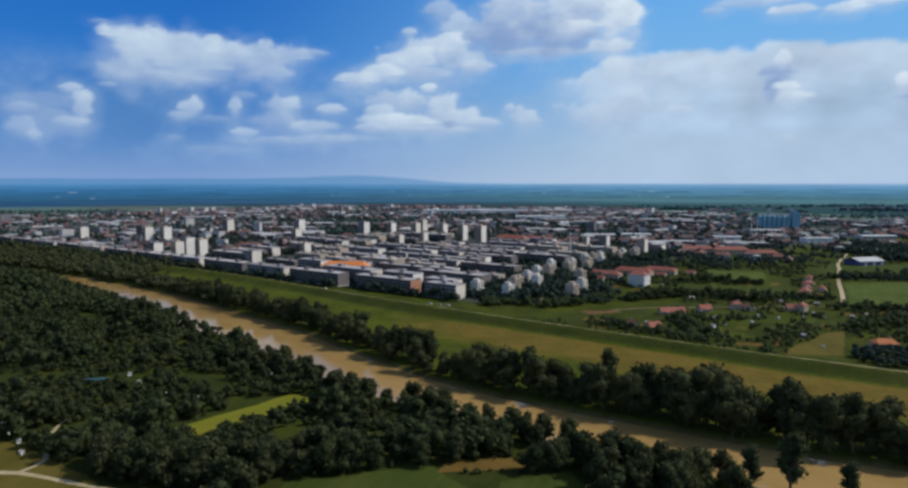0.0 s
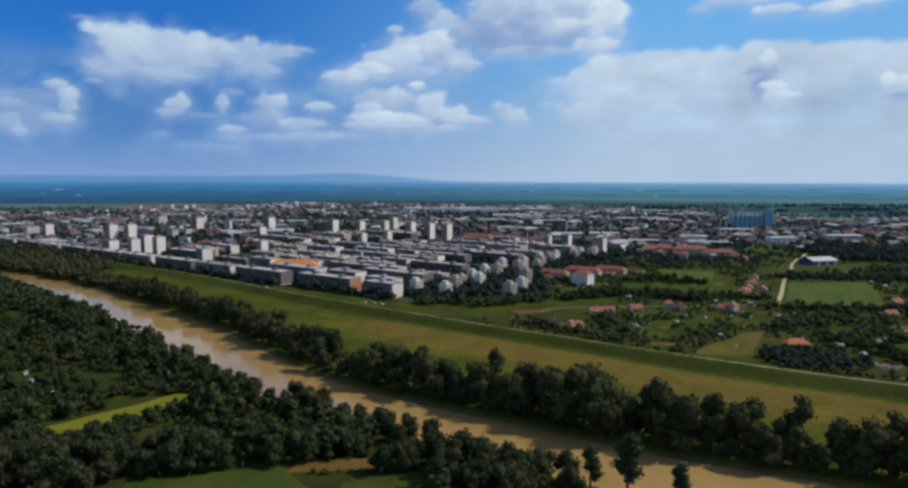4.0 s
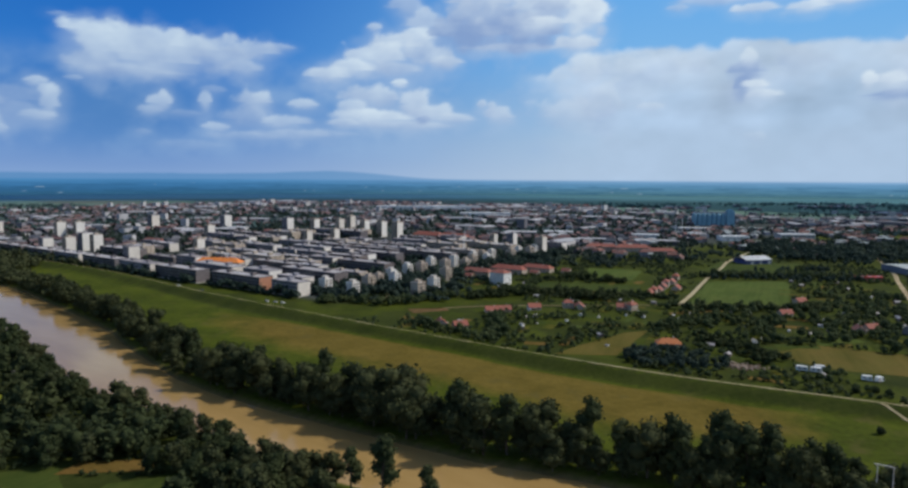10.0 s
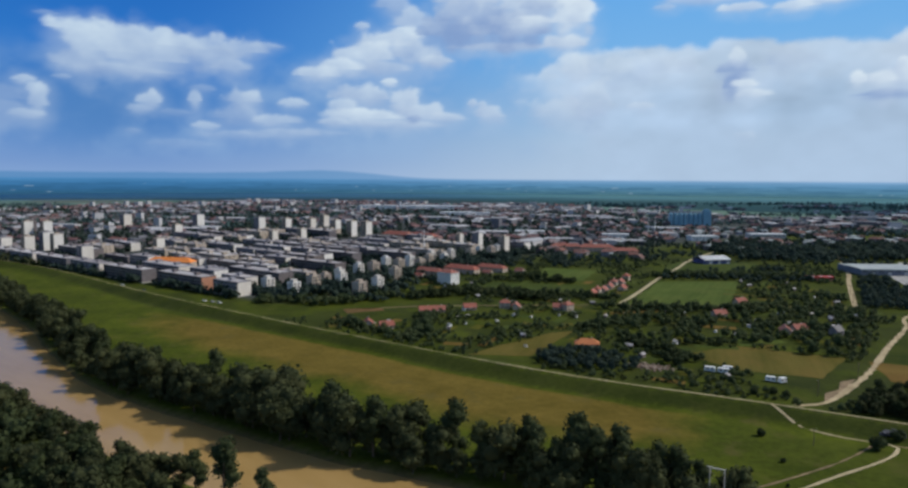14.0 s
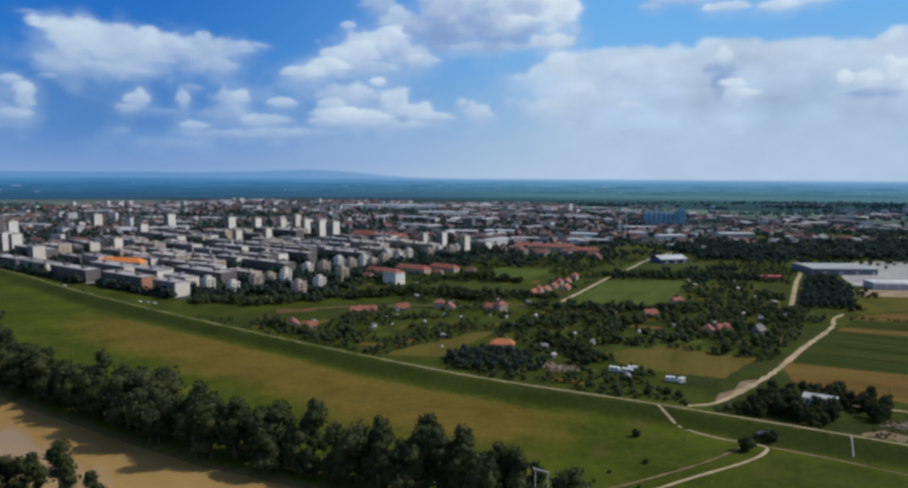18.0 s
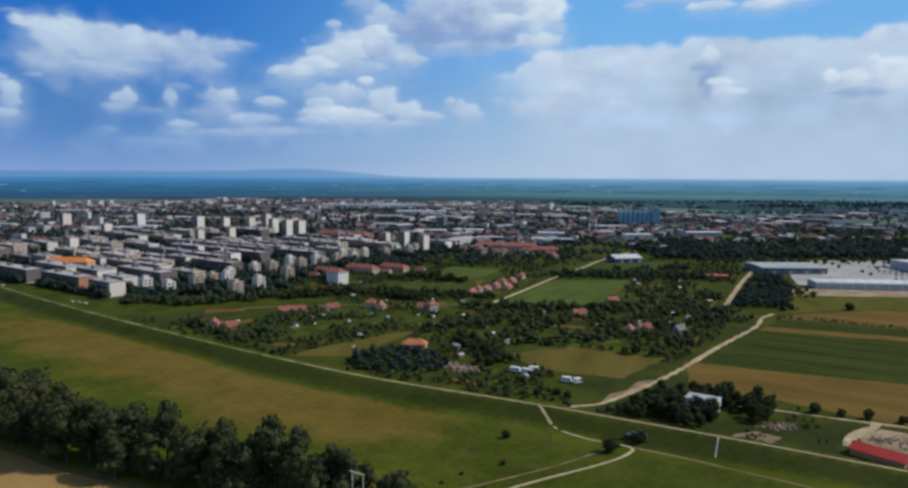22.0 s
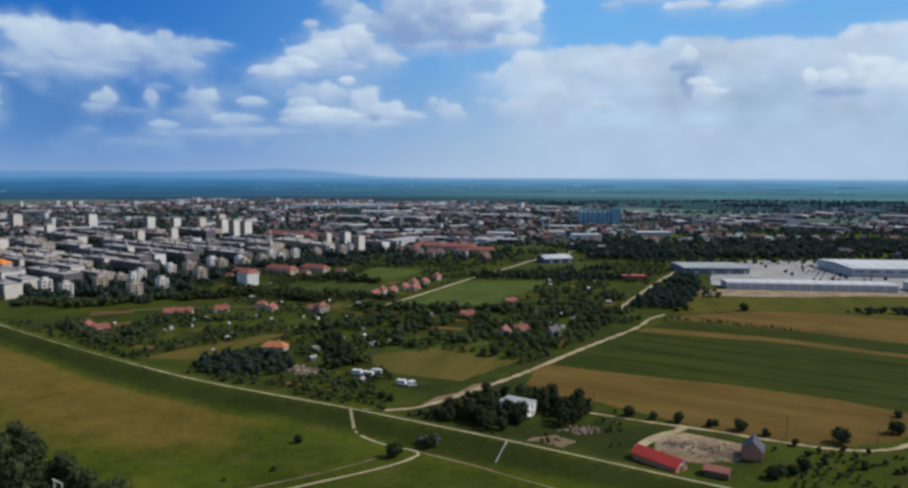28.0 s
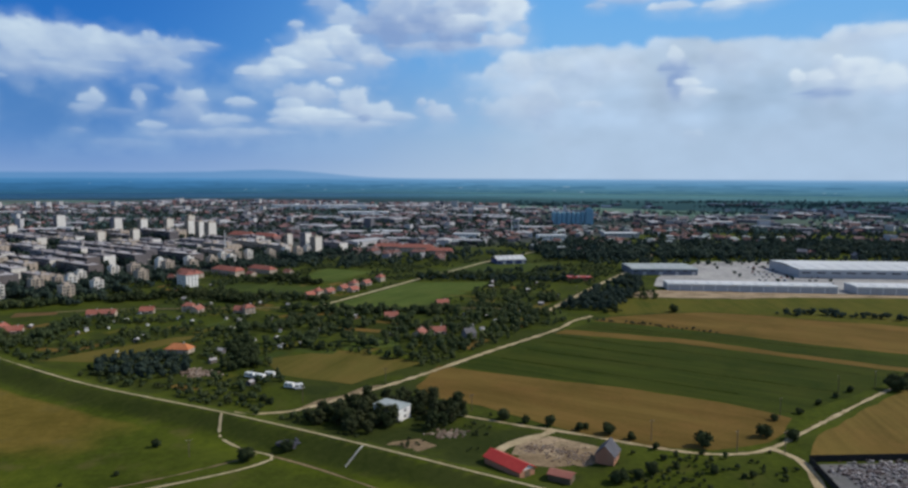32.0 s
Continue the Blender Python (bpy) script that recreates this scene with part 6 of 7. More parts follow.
X, Y = (np.array(q) for q in zip(*rows))
d, _ = signed(X, Y, DYKE)
keep = (d > 6) & avoid(X, Y, [q[:2] for q in spots], 7.5) & avoid(X, Y, tower_at, 13)
for a in (-30, -20, -10, 10, 20, 30):
    keep &= avoid(X, Y, [(q[0] + a * UX, q[1] + a * UY) for q in spots], 7.5)
scatter("town_trees", X[keep], Y[keep], np.zeros(keep.sum()), r.choice((0.6, 0.8, 1.0, 1.2), keep.sum()), FARK, LEAF4, "dark street trees between the blocks of flats", "trees", 0.2)
X, Y = jitter(140, 1250, 820, 1440, 13, 45)
su = (X - 14) * UX + (Y - 560) * UY
keep = (su > 20) & (fbm(X / 70, Y / 40, 83, 3) > 0.45) & avoid(X, Y, HOUSE_XY, 10)
for a, c, r in clear:
    keep &= (X - a) ** 2 + (Y - c) ** 2 > (r * 0.85) ** 2
scatter("town_trees", X[keep], Y[keep], np.zeros(keep.sum()), np.random.RandomState(46).uniform(0.6, 1.2, keep.sum()), TINY, LEAF4, "dark trees between the houses of the suburb", "trees", 0.2)
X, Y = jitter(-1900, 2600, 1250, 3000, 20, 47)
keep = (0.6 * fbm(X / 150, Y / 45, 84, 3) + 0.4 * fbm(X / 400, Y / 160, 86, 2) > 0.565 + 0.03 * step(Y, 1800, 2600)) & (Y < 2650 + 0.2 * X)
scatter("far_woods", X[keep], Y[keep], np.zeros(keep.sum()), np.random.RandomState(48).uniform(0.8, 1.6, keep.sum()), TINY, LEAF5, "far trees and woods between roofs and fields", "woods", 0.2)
X, Y = jitter(-1500, 650, 720, 2100, 17, 75)
su, sv = (X - 14) * UX + (Y - 560) * UY, (X - 14) * VX + (Y - 560) * VY
d, _ = signed(X, Y, DYKE)
keep = (d > 20) & ((sv > 515) | (su < -445 - 0.12 * sv)) & (su < 20 + 0.25 * np.maximum(sv - 500, 0)) & (fbm(X / 55, Y / 40, 93, 3) > 0.42) & avoid(X, Y, tower_at, 16)
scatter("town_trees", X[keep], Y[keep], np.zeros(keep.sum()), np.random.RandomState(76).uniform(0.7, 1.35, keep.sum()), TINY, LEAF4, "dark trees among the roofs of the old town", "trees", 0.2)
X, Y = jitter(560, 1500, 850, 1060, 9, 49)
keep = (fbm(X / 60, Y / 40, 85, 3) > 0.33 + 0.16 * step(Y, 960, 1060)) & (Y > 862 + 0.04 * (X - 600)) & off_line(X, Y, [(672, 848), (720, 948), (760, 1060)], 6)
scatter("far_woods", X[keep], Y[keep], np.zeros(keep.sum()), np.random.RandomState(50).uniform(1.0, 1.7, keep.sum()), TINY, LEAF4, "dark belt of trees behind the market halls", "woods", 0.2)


X, Y = jitter(380, 560, 680, 770, 7, 73)
keep = (off_line(X, Y, [(404, 698), (440, 696), (478, 700)], 7) == False) | ((X > 470) & (fbm(X / 20, Y / 20, 92, 3) > 0.5))
scatter("hedge_trees", X[keep], Y[keep], np.zeros(keep.sum()), np.random.RandomState(74).uniform(0.4, 0.8, keep.sum()), GROVE, LEAF4, "uneven row of trees behind the green field", "trees", 0.25)
X, Y = jitter(-60, 420, 480, 1000, 5.4, 71)
su, sv = (X - 14) * UX + (Y - 560) * UY, (X - 14) * VX + (Y - 560) * VY
keep = (su > -9) & (su < 20) & (sv > 2) & (sv < 330) & (su > 3) & (fbm(X / 15, Y / 15, 91, 3) > 0.44) & avoid(X, Y, [(180, 661)], 18)
scatter("town_trees", X[keep], Y[keep], np.zeros(keep.sum()), np.random.RandomState(72).uniform(0.35, 0.85, keep.sum()), GROVE, LEAF4, "dark trees at the feet of the outer flats", "trees", 0.25)


X, Y = jitter(215, 340, 300, 420, 4.6, 77)
keep = inside(X, Y, [(226, 382), (241, 404), (258, 400), (278, 388), (284, 362), (260, 358), (239, 366)]) & avoid(X, Y, [(267, 408)], 9)
scatter("grove_trees", X[keep], Y[keep], np.zeros(keep.sum()), np.random.RandomState(78).uniform(0.3, 0.7, keep.sum()), GROVE, LEAF4, "dark clump of trees before the orange-roofed house", "trees", 0.25)
keep = (off_line(X, Y, [(222, 377), (236, 368), (272, 347), (308, 327), (330, 315)], 3.4) == False) & (fbm(X / 11, Y / 11, 94, 2) > 0.34)
scatter("hedge", X[keep], Y[keep], np.zeros(keep.sum()), np.random.RandomState(79).uniform(0.25, 0.6, keep.sum()), SMALL, LEAF3, "rough dark hedge at the foot of the dyke", "hedge", 0.3)


# belts of trees between the gardens: the line, half width, size of the plants
BELTS = (([(189, 427), (206, 438), (222, 448)], 3.5, 0.6), ([(162, 443), (163, 493)], 6, 0.75), ([(174, 477), (191, 494), (220, 498)], 4, 0.6), ([(150, 580), (190, 598), (220, 598), (262, 572)], 8, 0.85), ([(109, 474), (133, 449), (156, 429)], 5, 0.7),
         ([(300, 535), (320, 534), (365, 530), (428, 530)], 5, 0.8), ([(325, 421), (346, 417)], 2.5, 0.7), ([(351, 413), (385, 405)], 3, 0.6), ([(388, 397), (416, 388)], 3.5, 0.7), ([(294, 427), (313, 382), (302, 376)], 6, 0.75),
         ([(30, 556), (47, 563), (79, 548), (105, 562), (133, 588)], 7, 0.75), ([(205, 610), (290, 590), (320, 580)], 5, 0.8), ([(232, 690), (262, 690), (300, 672)], 6, 0.8), ([(400, 716), (470, 712), (540, 700)], 6, 0.85), ([(270, 460), (300, 476), (330, 500)], 4, 0.7))
for k, (line, wide, size) in enumerate(BELTS):
    lx, ly = [q[0] for q in line], [q[1] for q in line]
    X, Y = jitter(min(lx) - 10, max(lx) + 10, min(ly) - 10, max(ly) + 10, 4.4, 500 + k)
    keep = (off_line(X, Y, line, wide) == False) & avoid(X, Y, HOMES, 6.5)
    scatter("garden_trees", X[keep], Y[keep], np.zeros(keep.sum()), size * np.random.RandomState(520 + k).uniform(0.5, 1.1, keep.sum()), SMALL if size < 0.7 else GROVE, LEAF8 if k % 3 else LEAF3, "dark hedgerow of trees between the gardens", "trees", 0.3)


X, Y = jitter(140, 330, 790, 980, 7.5, 81)
keep = (fbm(X / 24, Y / 24, 95, 3) > 0.46) & ((X - 14) * UX + (Y - 560) * UY > -60) & avoid(X, Y, ENDS, 9) & avoid(X, Y, tower_at, 11) & avoid(X, Y, [q[:2] for q in spots], 10)
scatter("town_trees", X[keep], Y[keep], np.zeros(keep.sum()), np.random.RandomState(82).uniform(0.5, 1.0, keep.sum()), FARK, LEAF4, "dark trees round the far flats by the meadow", "trees", 0.2)


# ---- garden plots and huts ----
rnd = random.Random(91)
LANE = [(327, 301), (352, 309), (372, 327), (404, 360), (448, 413), (496, 468), (532, 515)]
PLOTS = [OLIVE, MEADOW, CROP, CROP2, FALLOW, MEADOW, STUBBLE, CROP]
made_plots = []
for _ in range(2200):
    x, y = rnd.uniform(95, 520), rnd.uniform(340, 680)
    q = np.array([x]), np.array([y])
    if signed(*q, DYKE)[0][0] < 22 or (x - 14) * UX + (y - 560) * UY < 40 or any(inside(*q, c)[0] for c in OPEN) or any(math.hypot(x - a, y - c) < 13 for a, c in HOMES):
        continue
    if not (off_line(*q, LANE, 14)[0] and off_line(*q, [(318, 554), (398, 704)], 10)[0] and off_line(*q, [(505, 540), (570, 660)], 10)[0]):
        continue
    if any(math.hypot(x - a, y - c) < 19 for a, c in made_plots) or len(made_plots) > 115:
        continue
    made_plots.append((x, y))
    w, d, t = rnd.uniform(10, 30), rnd.uniform(4.5, 9), radians(rnd.choice((-12, -20, -30, 58, 62)))
    ring = [(x + a * w / 2 * math.cos(t) - c * d / 2 * math.sin(t), y + a * w / 2 * math.sin(t) + c * d / 2 * math.cos(t)) for a, c in ((-1, -1), (1, -1), (1, 1), (-1, 1))]
    patch("garden_plot", ring, rnd.choice(PLOTS), "small tilled garden plot", 0.07 + 0.01 * (len(made_plots) % 3), "garden plot", 0.6)
HUT = thing("garden_hut", "small grey hut on a garden plot", "hut", "garden huts")
part("wall", Shape().box(-2.2, -1.7, -0.2, 2.2, 1.7, 2.3), WALL_G, HUT)
part("roof", Shape().gable(-2.2, -1.7, 2.2, 1.7, 2.3, 0.9, 0.3, 0.12), ROOF_F, HUT)
part("door", Shape().box(-0.4, -1.76, 0, 0.4, -1.7, 1.9), WOOD, HUT)
FIRST[HUT] = True
for k, (x, y) in enumerate(made_plots):
    if k % 4 == 0:
        place(HUT, x, y, rnd.uniform(0, 180), 0, rnd.uniform(0.6, 1.0))
WHITE_HUT = thing("garden_hut", "small whitewashed hut in the overgrown gardens", "hut", "garden huts")
part("wall", Shape().box(-2.0, -1.5, -0.2, 2.0, 1.5, 2.1), PAINT_W, WHITE_HUT)
part("roof", Shape().gable(-2.0, -1.5, 2.0, 1.5, 2.1, 0.8, 0.25, 0.1), ROOF_F, WHITE_HUT)
part("door", Shape().box(-0.4, -1.56, 0, 0.4, -1.5, 1.85), WOOD, WHITE_HUT)
FIRST[WHITE_HUT] = True
for x, y, q in ((-169, 350, 0.6), (-157, 334, 0.7), (-138, 319, 0.55), (-120, 312, 0.5), (-141, 391, 0.5), (-131, 381, 0.5), (-186, 276, 0.5), (-177, 266, 0.5), (-168, 257, 0.5), (-160, 246, 0.5), (-215, 378, 0.5), (-240, 420, 0.5), (-96, 352, 0.5), (-190, 345, 0.5)):
    place(WHITE_HUT, x, y, rnd.uniform(0, 180), 0, q)
for x, y in ((191, 477), (193, 501), (192, 527), (228, 507), (226, 413), (440, 479), (320, 421), (313, 513), (358, 454), (366, 490), (425, 582), (321, 424), (273, 501), (262, 507), (336, 470), (352, 482), (310, 466), (296, 490), (368, 446), (388, 470), (402, 490), (420, 480), (346, 520), (372, 532), (240, 500), (214, 486), (186, 498), (226, 452), (180, 470), (446, 470), (462, 500), (480, 530), (436, 520), (456, 560), (498, 590), (300, 440), (330, 432), (276, 474)):
    place(WHITE_HUT, x, y, rnd.uniform(0, 180), 0, rnd.uniform(0.45, 0.8))
tunnel = thing("polytunnel", "low blue plastic tunnel in the overgrown gardens", "polytunnel", m=pose(-183, 337, 0, 0, 0, 6))
part("cover", Shape().prism([(-9, -2.2, -0.1), (9, -2.2, 0), (9, 2.2, 0), (-9, 2.2, 0)], [(-9, -1.4, 1.7), (9, -1.4, 1.7), (9, 1.4, 1.7), (-9, 1.4, 1.7)]).prism([(-9, -1.4, 1.7), (9, -1.4, 1.7), (9, 1.4, 1.7), (-9, 1.4, 1.7)], [(-9, -0.4, 2.2), (9, -0.4, 2.2), (9, 0.4, 2.2), (-9, 0.4, 2.2)]), TARP, tunnel)
part("end_frame", Shape().box(9.0, -1.0, 0, 9.1, 1.0, 1.6), WOOD, tunnel)


# ---- things by the dyke and the farm track ----
def bush(x, y, s, seed, label="round dark green bush", name="bush", leafy=None):
    z = at(x, y)
    me = np_mesh("bush", *crown(300 + seed, 4, 4.6, 9, 420, 0.34, 0.12, True, True), leafy or LEAF3)
    ob = tagged(new(name, me), label, "bush", "bushes along the tracks")
    ob.matrix_basis = pose(x, y, z - 0.15, 0, 0, seed * 37) @ Matrix.Diagonal((s, s, s, 1))


for k, (x, y, s) in enumerate(((421, 310, 1.2), (443, 296, 1.3), (452, 291, 1.0), (462, 288, 1.2), (473, 282, 0.9), (484, 278, 1.3), (492, 272, 0.9), (518, 264, 1.7), (546, 274, 1.5), (556, 270, 1.4), (343, 258, 1.5), (305, 272, 0.9), (357, 266, 1.2),
                               (301, 246, 0.5), (498, 262, 0.8), (476, 284, 0.7), (560, 292, 0.9), (575, 300, 0.8), (590, 312, 0.8), (604, 322, 0.8), (616, 330, 0.9), (640, 332, 2.2), (650, 336, 2.0), (600, 530, 1.6), (545, 528, 1.2), (554, 534, 1.4),
                               (325, 322, 1.0), (334, 322, 0.9), (338, 318, 0.8), (490, 240, 1.3), (500, 245, 0.7), (512, 240, 0.8), (524, 236, 0.7), (498, 252, 0.6), (484, 236, 1.0), (476, 233, 1.4), (286, 238, 0.35), (279, 231, 0.3), (293, 226, 0.35))):
    bush(x, y, s, k)
X, Y = jitter(356, 428, 270, 326, 5.2, 55)
keep = inside(X, Y, [(356, 296), (376, 318), (402, 324), (430, 306), (416, 284), (378, 278)]) & avoid(X, Y, [(395, 300)], 8) & ~inside(X, Y, [(396, 262), (399, 296), (408, 297), (408, 262)])
for i, (x, y) in enumerate(zip(X[keep], Y[keep])):
    stand(random.Random(i).choice(WOODS), x, y, 0, random.Random(i).uniform(0.45, 0.75), random.Random(i))
X, Y = jitter(540, 860, 440, 580, 5.5, 57)
keep = off_line(X, Y, [(676, 516), (706, 518), (725, 507), (750, 501), (830, 468)], 4.5) == False
scatter("hedge_trees", X[keep], Y[keep], np.zeros(keep.sum()), np.random.RandomState(58).uniform(0.6, 1.2, keep.sum()), SMALL, LEAF4, "ragged row of trees across the stubble", "trees", 0.3)

X, Y = jitter(526, 612, 450, 506, 2.8, 59)
keep = (off_line(X, Y, [(532, 500), (560, 486), (584, 471), (604, 458)], 2.6) == False) & (fbm(X / 9, Y / 9, 96, 2) > 0.33)
scatter("hedge", X[keep], Y[keep], np.zeros(keep.sum()), np.random.RandomState(60).uniform(0.15, 0.42, keep.sum()), SMALL, LEAF4, "low dark hedge between crop and stubble", "hedge", 0.3)

white = thing("white_house", "white flat-roofed two-storey house among dark trees", "house", m=pose(395, 300, 0, 0, 0, -34) @ Matrix.Diagonal((0.84, 0.86, 0.9, 1)))
part("wall", Shape().box(-8, -5, -0.3, 8, 5, 6.2), PAINT_W, white)
part("roof", Shape().box(-8.4, -5.4, 6.2, 8.4, 5.4, 6.5).box(-8, -5, 6.5, 8, 5, 6.7, 0.3), ROOF_GG, white, "grey flat roof")
pane = Shape().box(-0.7, -0.05, 0, 0.7, 0.05, 1.3).mesh("window", GLASS)
for k in range(6):
    part("window", pane, None, white, at=(-5.5 + (k % 3) * 5.2, -5.03, 1.1 + 2.9 * (k // 3)))
for k in range(2):
    w = part("window", pane, None, white, at=(8.03, 0.5, 1.1 + 2.9 * k))
    w.rotation_euler = (0, 0, radians(90))
part("door", Shape().box(-0.5, -5.08, 0, 0.5, -5.0, 2.1), WOOD, white)

shed = thing("red_shed", "long barn with a bright red sheet roof beside the dyke", "barn", m=pose(440, 246, 0, 0, 0, -52) @ Matrix.Diagonal((0.82, 0.82, 0.82, 1)))
part("wall", Shape().box(-11, -4.5, -0.3, 11, 4.5, 3.2), WALL_R, shed)
part("roof", Shape().gable(-11, -4.5, 11, 4.5, 3.2, 2.3, 0.7), ROOF_S, shed)
part("gable_wall", Shape().prism([(10.7, -4.5, 3.2), (11, -4.5, 3.2), (11, 4.5, 3.2), (10.7, 4.5, 3.2)], [(10.7, -0.05, 5.4), (11, -0.05, 5.4), (11, 0.05, 5.4), (10.7, 0.05, 5.4)]), PAINT_W, shed, "white gable")
part("gate", Shape().box(11.0, -1.6, 0, 11.1, 1.6, 2.8), WOOD, shed)
lean = thing("small_shed", "small low shed with a dull red roof", "shed", m=pose(457, 236, 0, 0, 0, -30))
part("wall", Shape().box(-4, -2.5, -0.2, 4, 2.5, 2.3), WOOD, lean)
part("roof", Shape().gable(-4, -2.5, 4, 2.5, 2.3, 0.9, 0.4), ROOF_R, lean)
new_house = thing("new_house", "brick house with a steep dark blue-grey roof on a building plot", "house", m=pose(477, 252, 0, 0, 0, 62) @ Matrix.Diagonal((0.85, 0.85, 0.85, 1)))
part("wall", Shape().box(-5, -4, -0.3, 5, 4, 4.2).prism([(-5, -4, 4.2), (-4.7, -4, 4.2), (-4.7, 4, 4.2), (-5, 4, 4.2)], [(-5, -0.05, 8.2), (-4.7, -0.05, 8.2), (-4.7, 0.05, 8.2), (-5, 0.05, 8.2)]).prism([(4.7, -4, 4.2), (5, -4, 4.2), (5, 4, 4.2), (4.7, 4, 4.2)], [(4.7, -0.05, 8.2), (5, -0.05, 8.2), (5, 0.05, 8.2), (4.7, 0.05, 8.2)]), WALL_R, new_house, "raw red brick walls")
part("roof", Shape().gable(-5, -4, 5, 4, 4.2, 4.1, 0.6), ROOF_D, new_house)
for x in (-2.5, 2.5):
    part("window", pane, None, new_house, at=(x, -4.03, 1.2))
    part("window", pane, None, new_house, at=(x, 4.03, 1.2))


def heap(name, x, y, w, d, n, material, label, category, seed, size=0.9):
    """A loose pile of broken pieces lying on the ground."""
    r, s = random.Random(seed), Shape()
    for _ in range(n):
        px, py = r.gauss(0, w / 3), r.gauss(0, d / 3)
        h = r.uniform(0.2, size)
        m = pose(px, py, 0, r.uniform(-12, 12), r.uniform(-12, 12), r.uniform(0, 180))
        k = len(s.v)
        s.box(-r.uniform(0.3, 1.3) * size, -r.uniform(0.3, 0.8) * size, -0.25, r.uniform(0.3, 1.3) * size, r.uniform(0.3, 0.8) * size, h, 0.08)
        s.v[k:] = [tuple(m @ Vector(p)) for p in s.v[k:]]
    ob = tagged(new(name, s.mesh(name, material)), label, category, "", "stuff")
    ob.location = (x, y, at(x, y))


heap("rubble_heap", 418, 279, 11, 7, 80, RUBBLE, "heap of pale broken masonry and boards", "rubble", 1, 0.7)
heap("rubble_heap", 291, 366, 14, 9, 110, RUBBLE, "collapsed walls and rubble of a ruined farmstead", "rubble", 2, 0.9)
heap("rubble_heap", 284, 372, 9, 7, 50, RUBBLE, "collapsed walls and rubble of a ruined farmstead", "rubble", 3, 1.1)
heap("rubble_heap", 460, 260, 14, 9, 90, RUBBLE, "building rubble and pallets on the plot", "rubble", 4, 0.55)
heap("rubble_heap", 468, 254, 12, 8, 80, RUBBLE, "building rubble and pallets on the plot", "rubble", 5, 0.55)
heap("rubble_heap", 452, 264, 9, 7, 50, RUBBLE, "building rubble and pallets on the plot", "rubble", 6, 0.55)
heap("rock_pile", 357, 270, 6, 5, 26, ROOF_D, "dark boulders and slabs under a bush", "rocks", 7, 1.2)
for k, (x, y) in enumerate(((562, 238), (576, 242), (590, 240), (566, 228), (582, 230), (600, 232), (612, 242), (556, 218), (574, 218), (596, 222), (616, 226))):
    heap("scrap_heap", x, y, 13, 10, 150, SCRAP, "heap of scrap metal and wrecked sheets", "scrap", 20 + k, 0.85)
fence = thing("scrap_yard_fence", "tall dark sheet fence round the scrap yard", "fence", m=pose(0, 0, 0))
for a, c in (((551, 249), (640, 251)), ((551, 249), (545, 215))):
    n = int(math.hypot(c[0] - a[0], c[1] - a[1]) / 3)
    for k in range(n):
        x, y = a[0] + (c[0] - a[0]) * k / n, a[1] + (c[1] - a[1]) * k / n
        t = math.degrees(math.atan2(c[1] - a[1], c[0] - a[0]))
        p = part("panel", Shape().box(0.05, -0.04, 0, 2.95, 0.04, 2.6).box(-0.06, -0.08, 0, 0.06, 0.08, 2.7), TYRE, fence, at=(x, y, 0))
        p.rotation_euler = (0, 0, radians(t))


def caravan(x, y, turn, w=7.0):
    root = thing("caravan", "white caravan parked on the garden plot", "caravan", "caravans", pose(x, y, 0, 0, 0, turn))
    part("body", Shape().prism([(-w / 2, -1.15, 0.5), (w / 2, -1.15, 0.5), (w / 2, 1.15, 0.5), (-w / 2, 1.15, 0.5)], [(-w / 2 + 0.4, -1.1, 2.7), (w / 2 - 0.3, -1.1, 2.7), (w / 2 - 0.3, 1.1, 2.7), (-w / 2 + 0.4, 1.1, 2.7)]), PAINT_W, root)
    for sx in (-1.2, 1.2):
        part("window", Shape().box(sx - 0.6, -1.17, 1.4, sx + 0.6, -1.12, 2.1), GLASS, root)
    for sy in (-1.0, 1.0):
        part("wheel", Shape().tube((0, sy - 0.1, 0.35), (0, sy + 0.1, 0.35), 0.35, 0.35, 12), TYRE, root)
    part("drawbar", Shape().box(w / 2, -0.1, 0.45, w / 2 + 1.2, 0.1, 0.6), METAL, root)


for x, y, t, w in ((318, 360, -24, 6), (324, 357, -28, 6), (328, 361, -16, 5.5), (342, 342, -20, 5), (347, 340, 20, 4)):
    caravan(x, y, t, w)


def car_kind(material, label):
    root = thing("car", label, "car", "cars on the market yard")
    low = [(-2.1, -0.85, 0.3), (2.1, -0.85, 0.3), (2.1, 0.85, 0.3), (-2.1, 0.85, 0.3)]
    part("body", Shape().prism(low, [(-2.0, -0.85, 0.85), (2.0, -0.85, 0.8), (2.0, 0.85, 0.8), (-2.0, 0.85, 0.85)]), material, root)
    part("cabin", Shape().prism([(-1.5, -0.8, 0.85), (0.9, -0.8, 0.85), (0.9, 0.8, 0.85), (-1.5, 0.8, 0.85)], [(-1.1, -0.65, 1.42), (0.3, -0.65, 1.42), (0.3, 0.65, 1.42), (-1.1, 0.65, 1.42)]), GLASS, root)
    part("roof", Shape().box(-1.1, -0.65, 1.42, 0.3, 0.65, 1.46), material, root)
    wheel = Shape().tube((0, -0.1, 0), (0, 0.1, 0), 0.31, 0.31, 10).mesh("wheel", TYRE)
    for sx in (-1.3, 1.3):
        for sy in (-0.8, 0.8):
            part("wheel", wheel, None, root, at=(sx, sy, 0.31))
    FIRST[root] = True
    return root


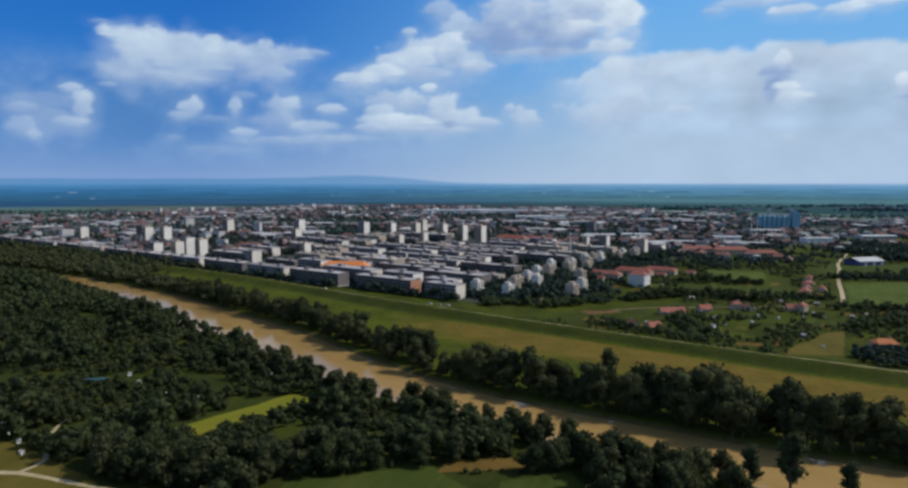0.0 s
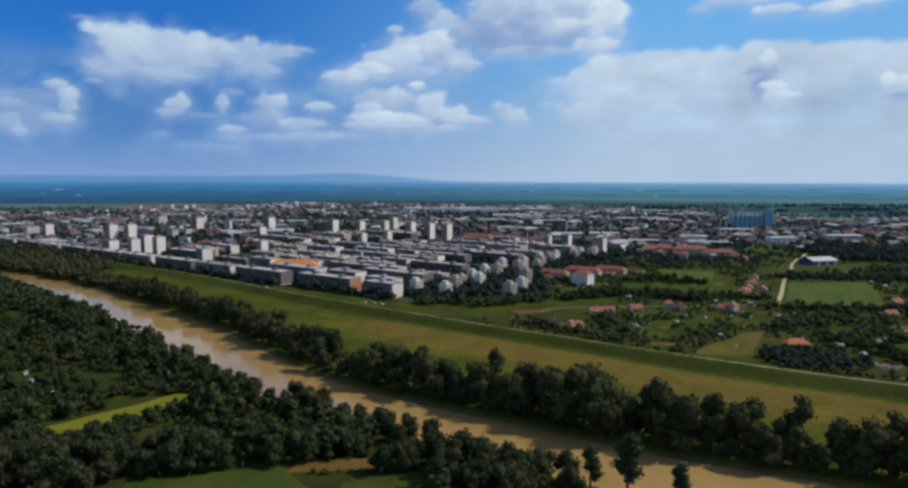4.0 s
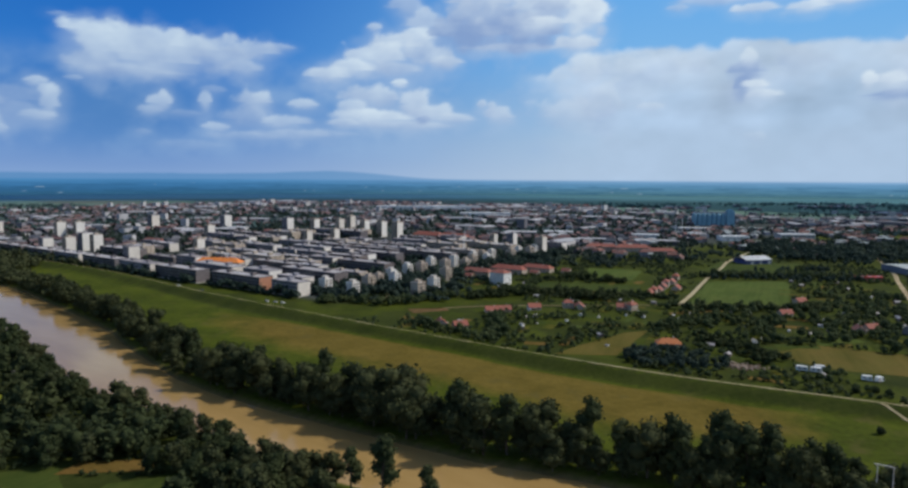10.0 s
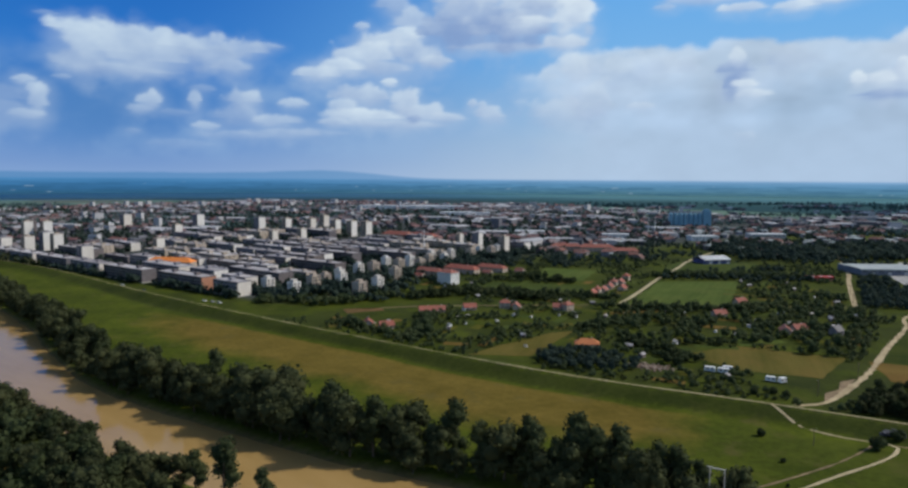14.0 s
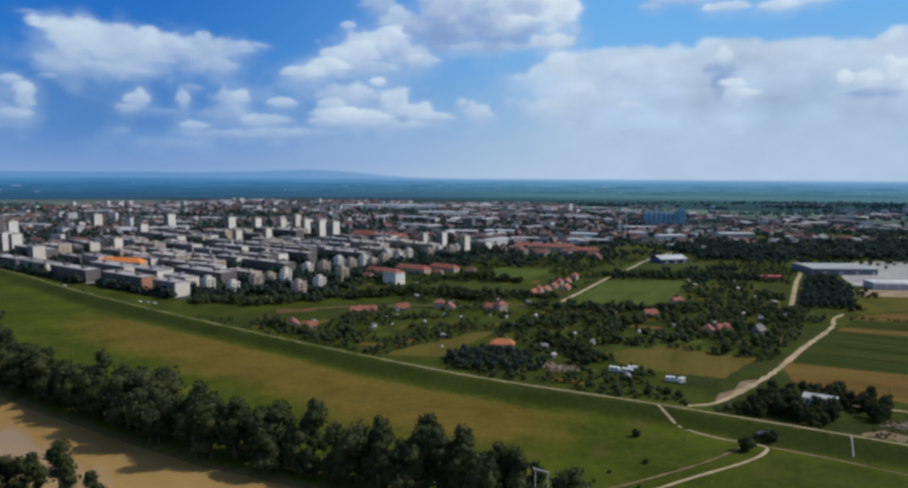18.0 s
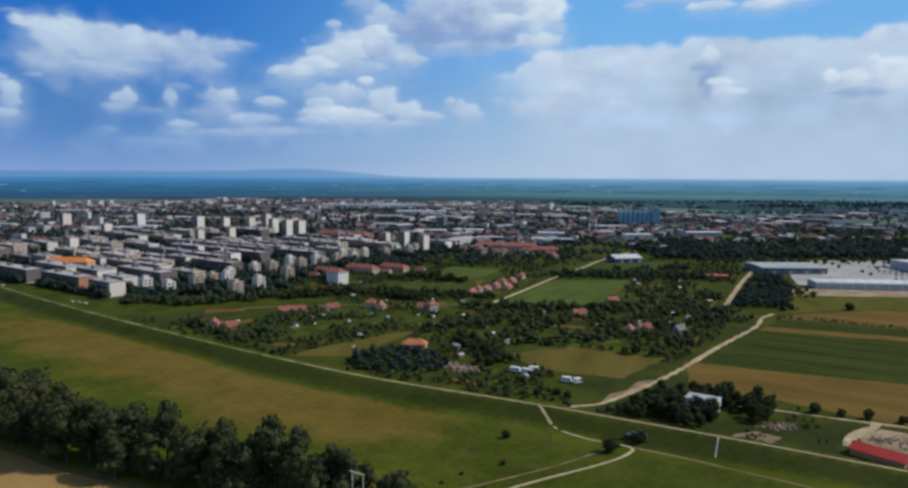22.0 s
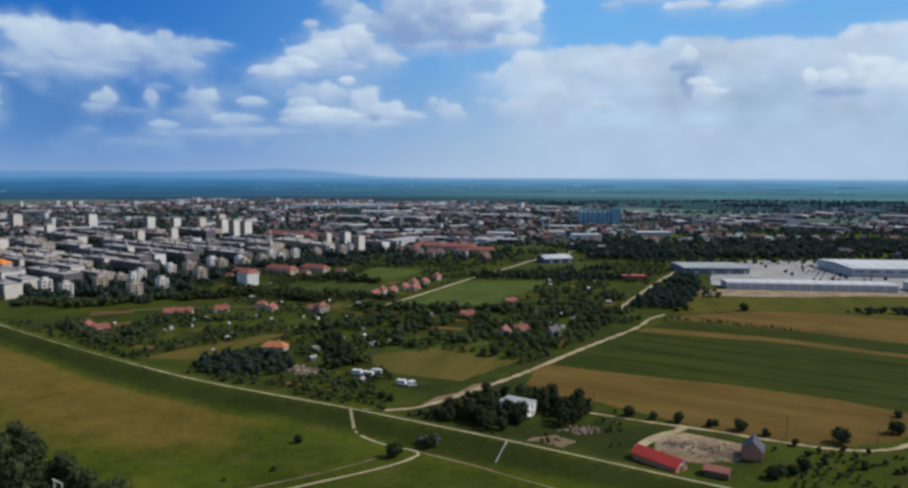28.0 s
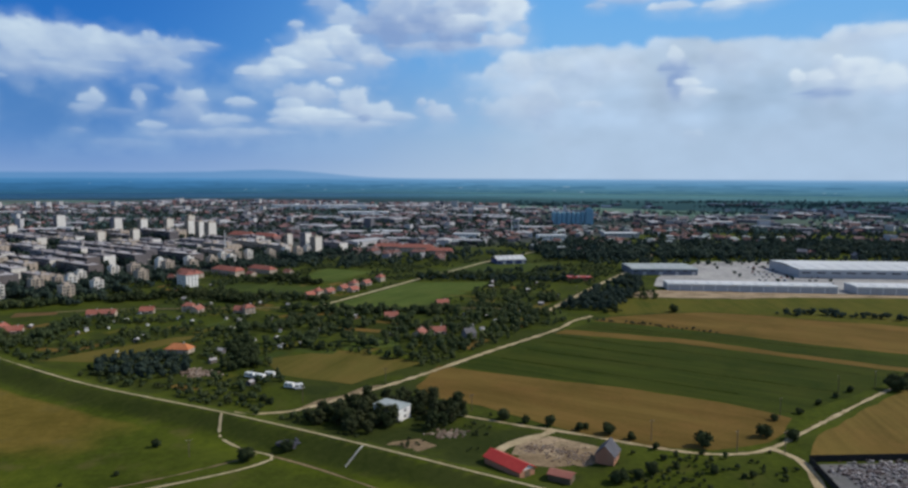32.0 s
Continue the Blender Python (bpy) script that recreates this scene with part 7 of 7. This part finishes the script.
CARS = [car_kind(m, l) for m, l in zip(CAR_MATS, ("white car parked on pale paving", "silver car parked on pale paving", "red car parked on pale paving", "dark blue car parked on pale paving", "black car parked on pale paving"))]
rnd = random.Random(77)
for row in range(7):
    for k in range(13):
        if rnd.random() < 0.75:
            x, y = 738 + k * 6.2 + row * 7, 672 + row * 20 - k * 0.5
            place(rnd.choice(CARS), x, y, 82 + rnd.uniform(-2, 2), 0.06)
X, Y = jitter(730, 830, 660, 830, 22, 61)
for k, (x, y) in enumerate(zip(X, Y)):
    if k % 3 == 0:
        bush(x, y, 0.9, 60 + k % 5, "small round tree on the market yard", "yard_tree", LEAF4)
for k, (x, y) in enumerate(((-20, 556), (-12, 552), (-5, 548), (-90, 604), (-120, 628))):
    place(CARS[(0, 1, 0, 4)[k % 4]], x, y + 5, TOWN_TURN + rnd.uniform(-6, 6), at(x, y + 5))


X, Y = jitter(478, 548, 222, 258, 3.4, 63)
keep = (fbm(X / 9, Y / 9, 87, 3) > 0.52) & off_line(X, Y, [(543, 262), (548, 252), (547, 240), (541, 222)], 4)
scatter("scrub", X[keep], Y[keep], np.zeros(keep.sum()), np.random.RandomState(64).uniform(0.14, 0.45, keep.sum()), SMALL, LEAF3, "low scrub and weeds on rough grass", "scrub", 0.3)
X, Y = jitter(356, 440, 262, 300, 3.6, 65)
keep = (fbm(X / 9, Y / 9, 88, 3) > 0.55) & (signed(X, Y, DYKE)[0] > 6)
scatter("scrub", X[keep], Y[keep], np.zeros(keep.sum()), np.random.RandomState(66).uniform(0.14, 0.4, keep.sum()), SMALL, LEAF3, "low scrub and weeds on rough grass", "scrub", 0.3)


# ---- poles, portal and steps ----
def pole(x, y, h, label="weathered wooden power pole", arm=True):
    root = thing("power_pole", label, "power pole", "power poles", pose(x, y, at(x, y), 0, 0, 30))
    part("post", Shape().tube((0, 0, -0.4), (0, 0, h), 0.17, 0.11, 8), WOOD, root)
    if arm:
        part("crossarm", Shape().box(-1.0, -0.07, h - 0.8, 1.0, 0.07, h - 0.65), WOOD, root)
        for sx in (-0.85, 0.85):
            part("insulator", Shape().tube((sx, 0, h - 0.65), (sx, 0, h - 0.4), 0.06, 0.05, 6), PAINT_W, root)


for x, y, h in ((499, 270, 9), (528, 258, 9), (389, 346, 9), (564, 296, 9), (609, 328, 9), (633, 337, 9), (546, 257, 9), (353, 318, 8.5), (430, 306, 8), (321, 262, 7), (476, 520, 9), (514, 560, 9), (540, 608, 9), (568, 664, 9)):
    pole(x, y, h)
portal = thing("pole_portal", "tall white twin-post portal with a crossbeam by the river trees", "portal", m=pose(255, 193, at(255, 193), 0, 0, -35))
for sx in (-2.0, 2.0):
    part("post", Shape().tube((sx, 0, -0.4), (sx, 0, 21.2), 0.2, 0.15, 10), CONCRETE, portal)
part("crossbeam", Shape().box(-2.9, -0.16, 21.05, 2.3, 0.16, 21.35), CONCRETE, portal)
for sx in (-2.6, 0.0, 1.8):
    part("insulator", Shape().tube((sx, 0, 20.3), (sx, 0, 21.0), 0.09, 0.07, 6), GLASS, portal)

stair = tagged(thing("dyke_steps", "straight flight of pale concrete steps down the dyke", "steps", m=pose(0, 0, 0)), kind="")
a0, a1 = Vector((386, 261)), Vector((380.5, 250))
for k in range(18):
    p = a0.lerp(a1, k / 17)
    z = at(p.x, p.y)
    st = part("step", Shape().box(-0.24, -0.4, -0.3, 0.24, 0.4, 0.14), CONCRETE, stair, at=(p.x, p.y, z))
    st.rotation_euler = (0, 0, radians(-26))
tagged(stair, kind="")
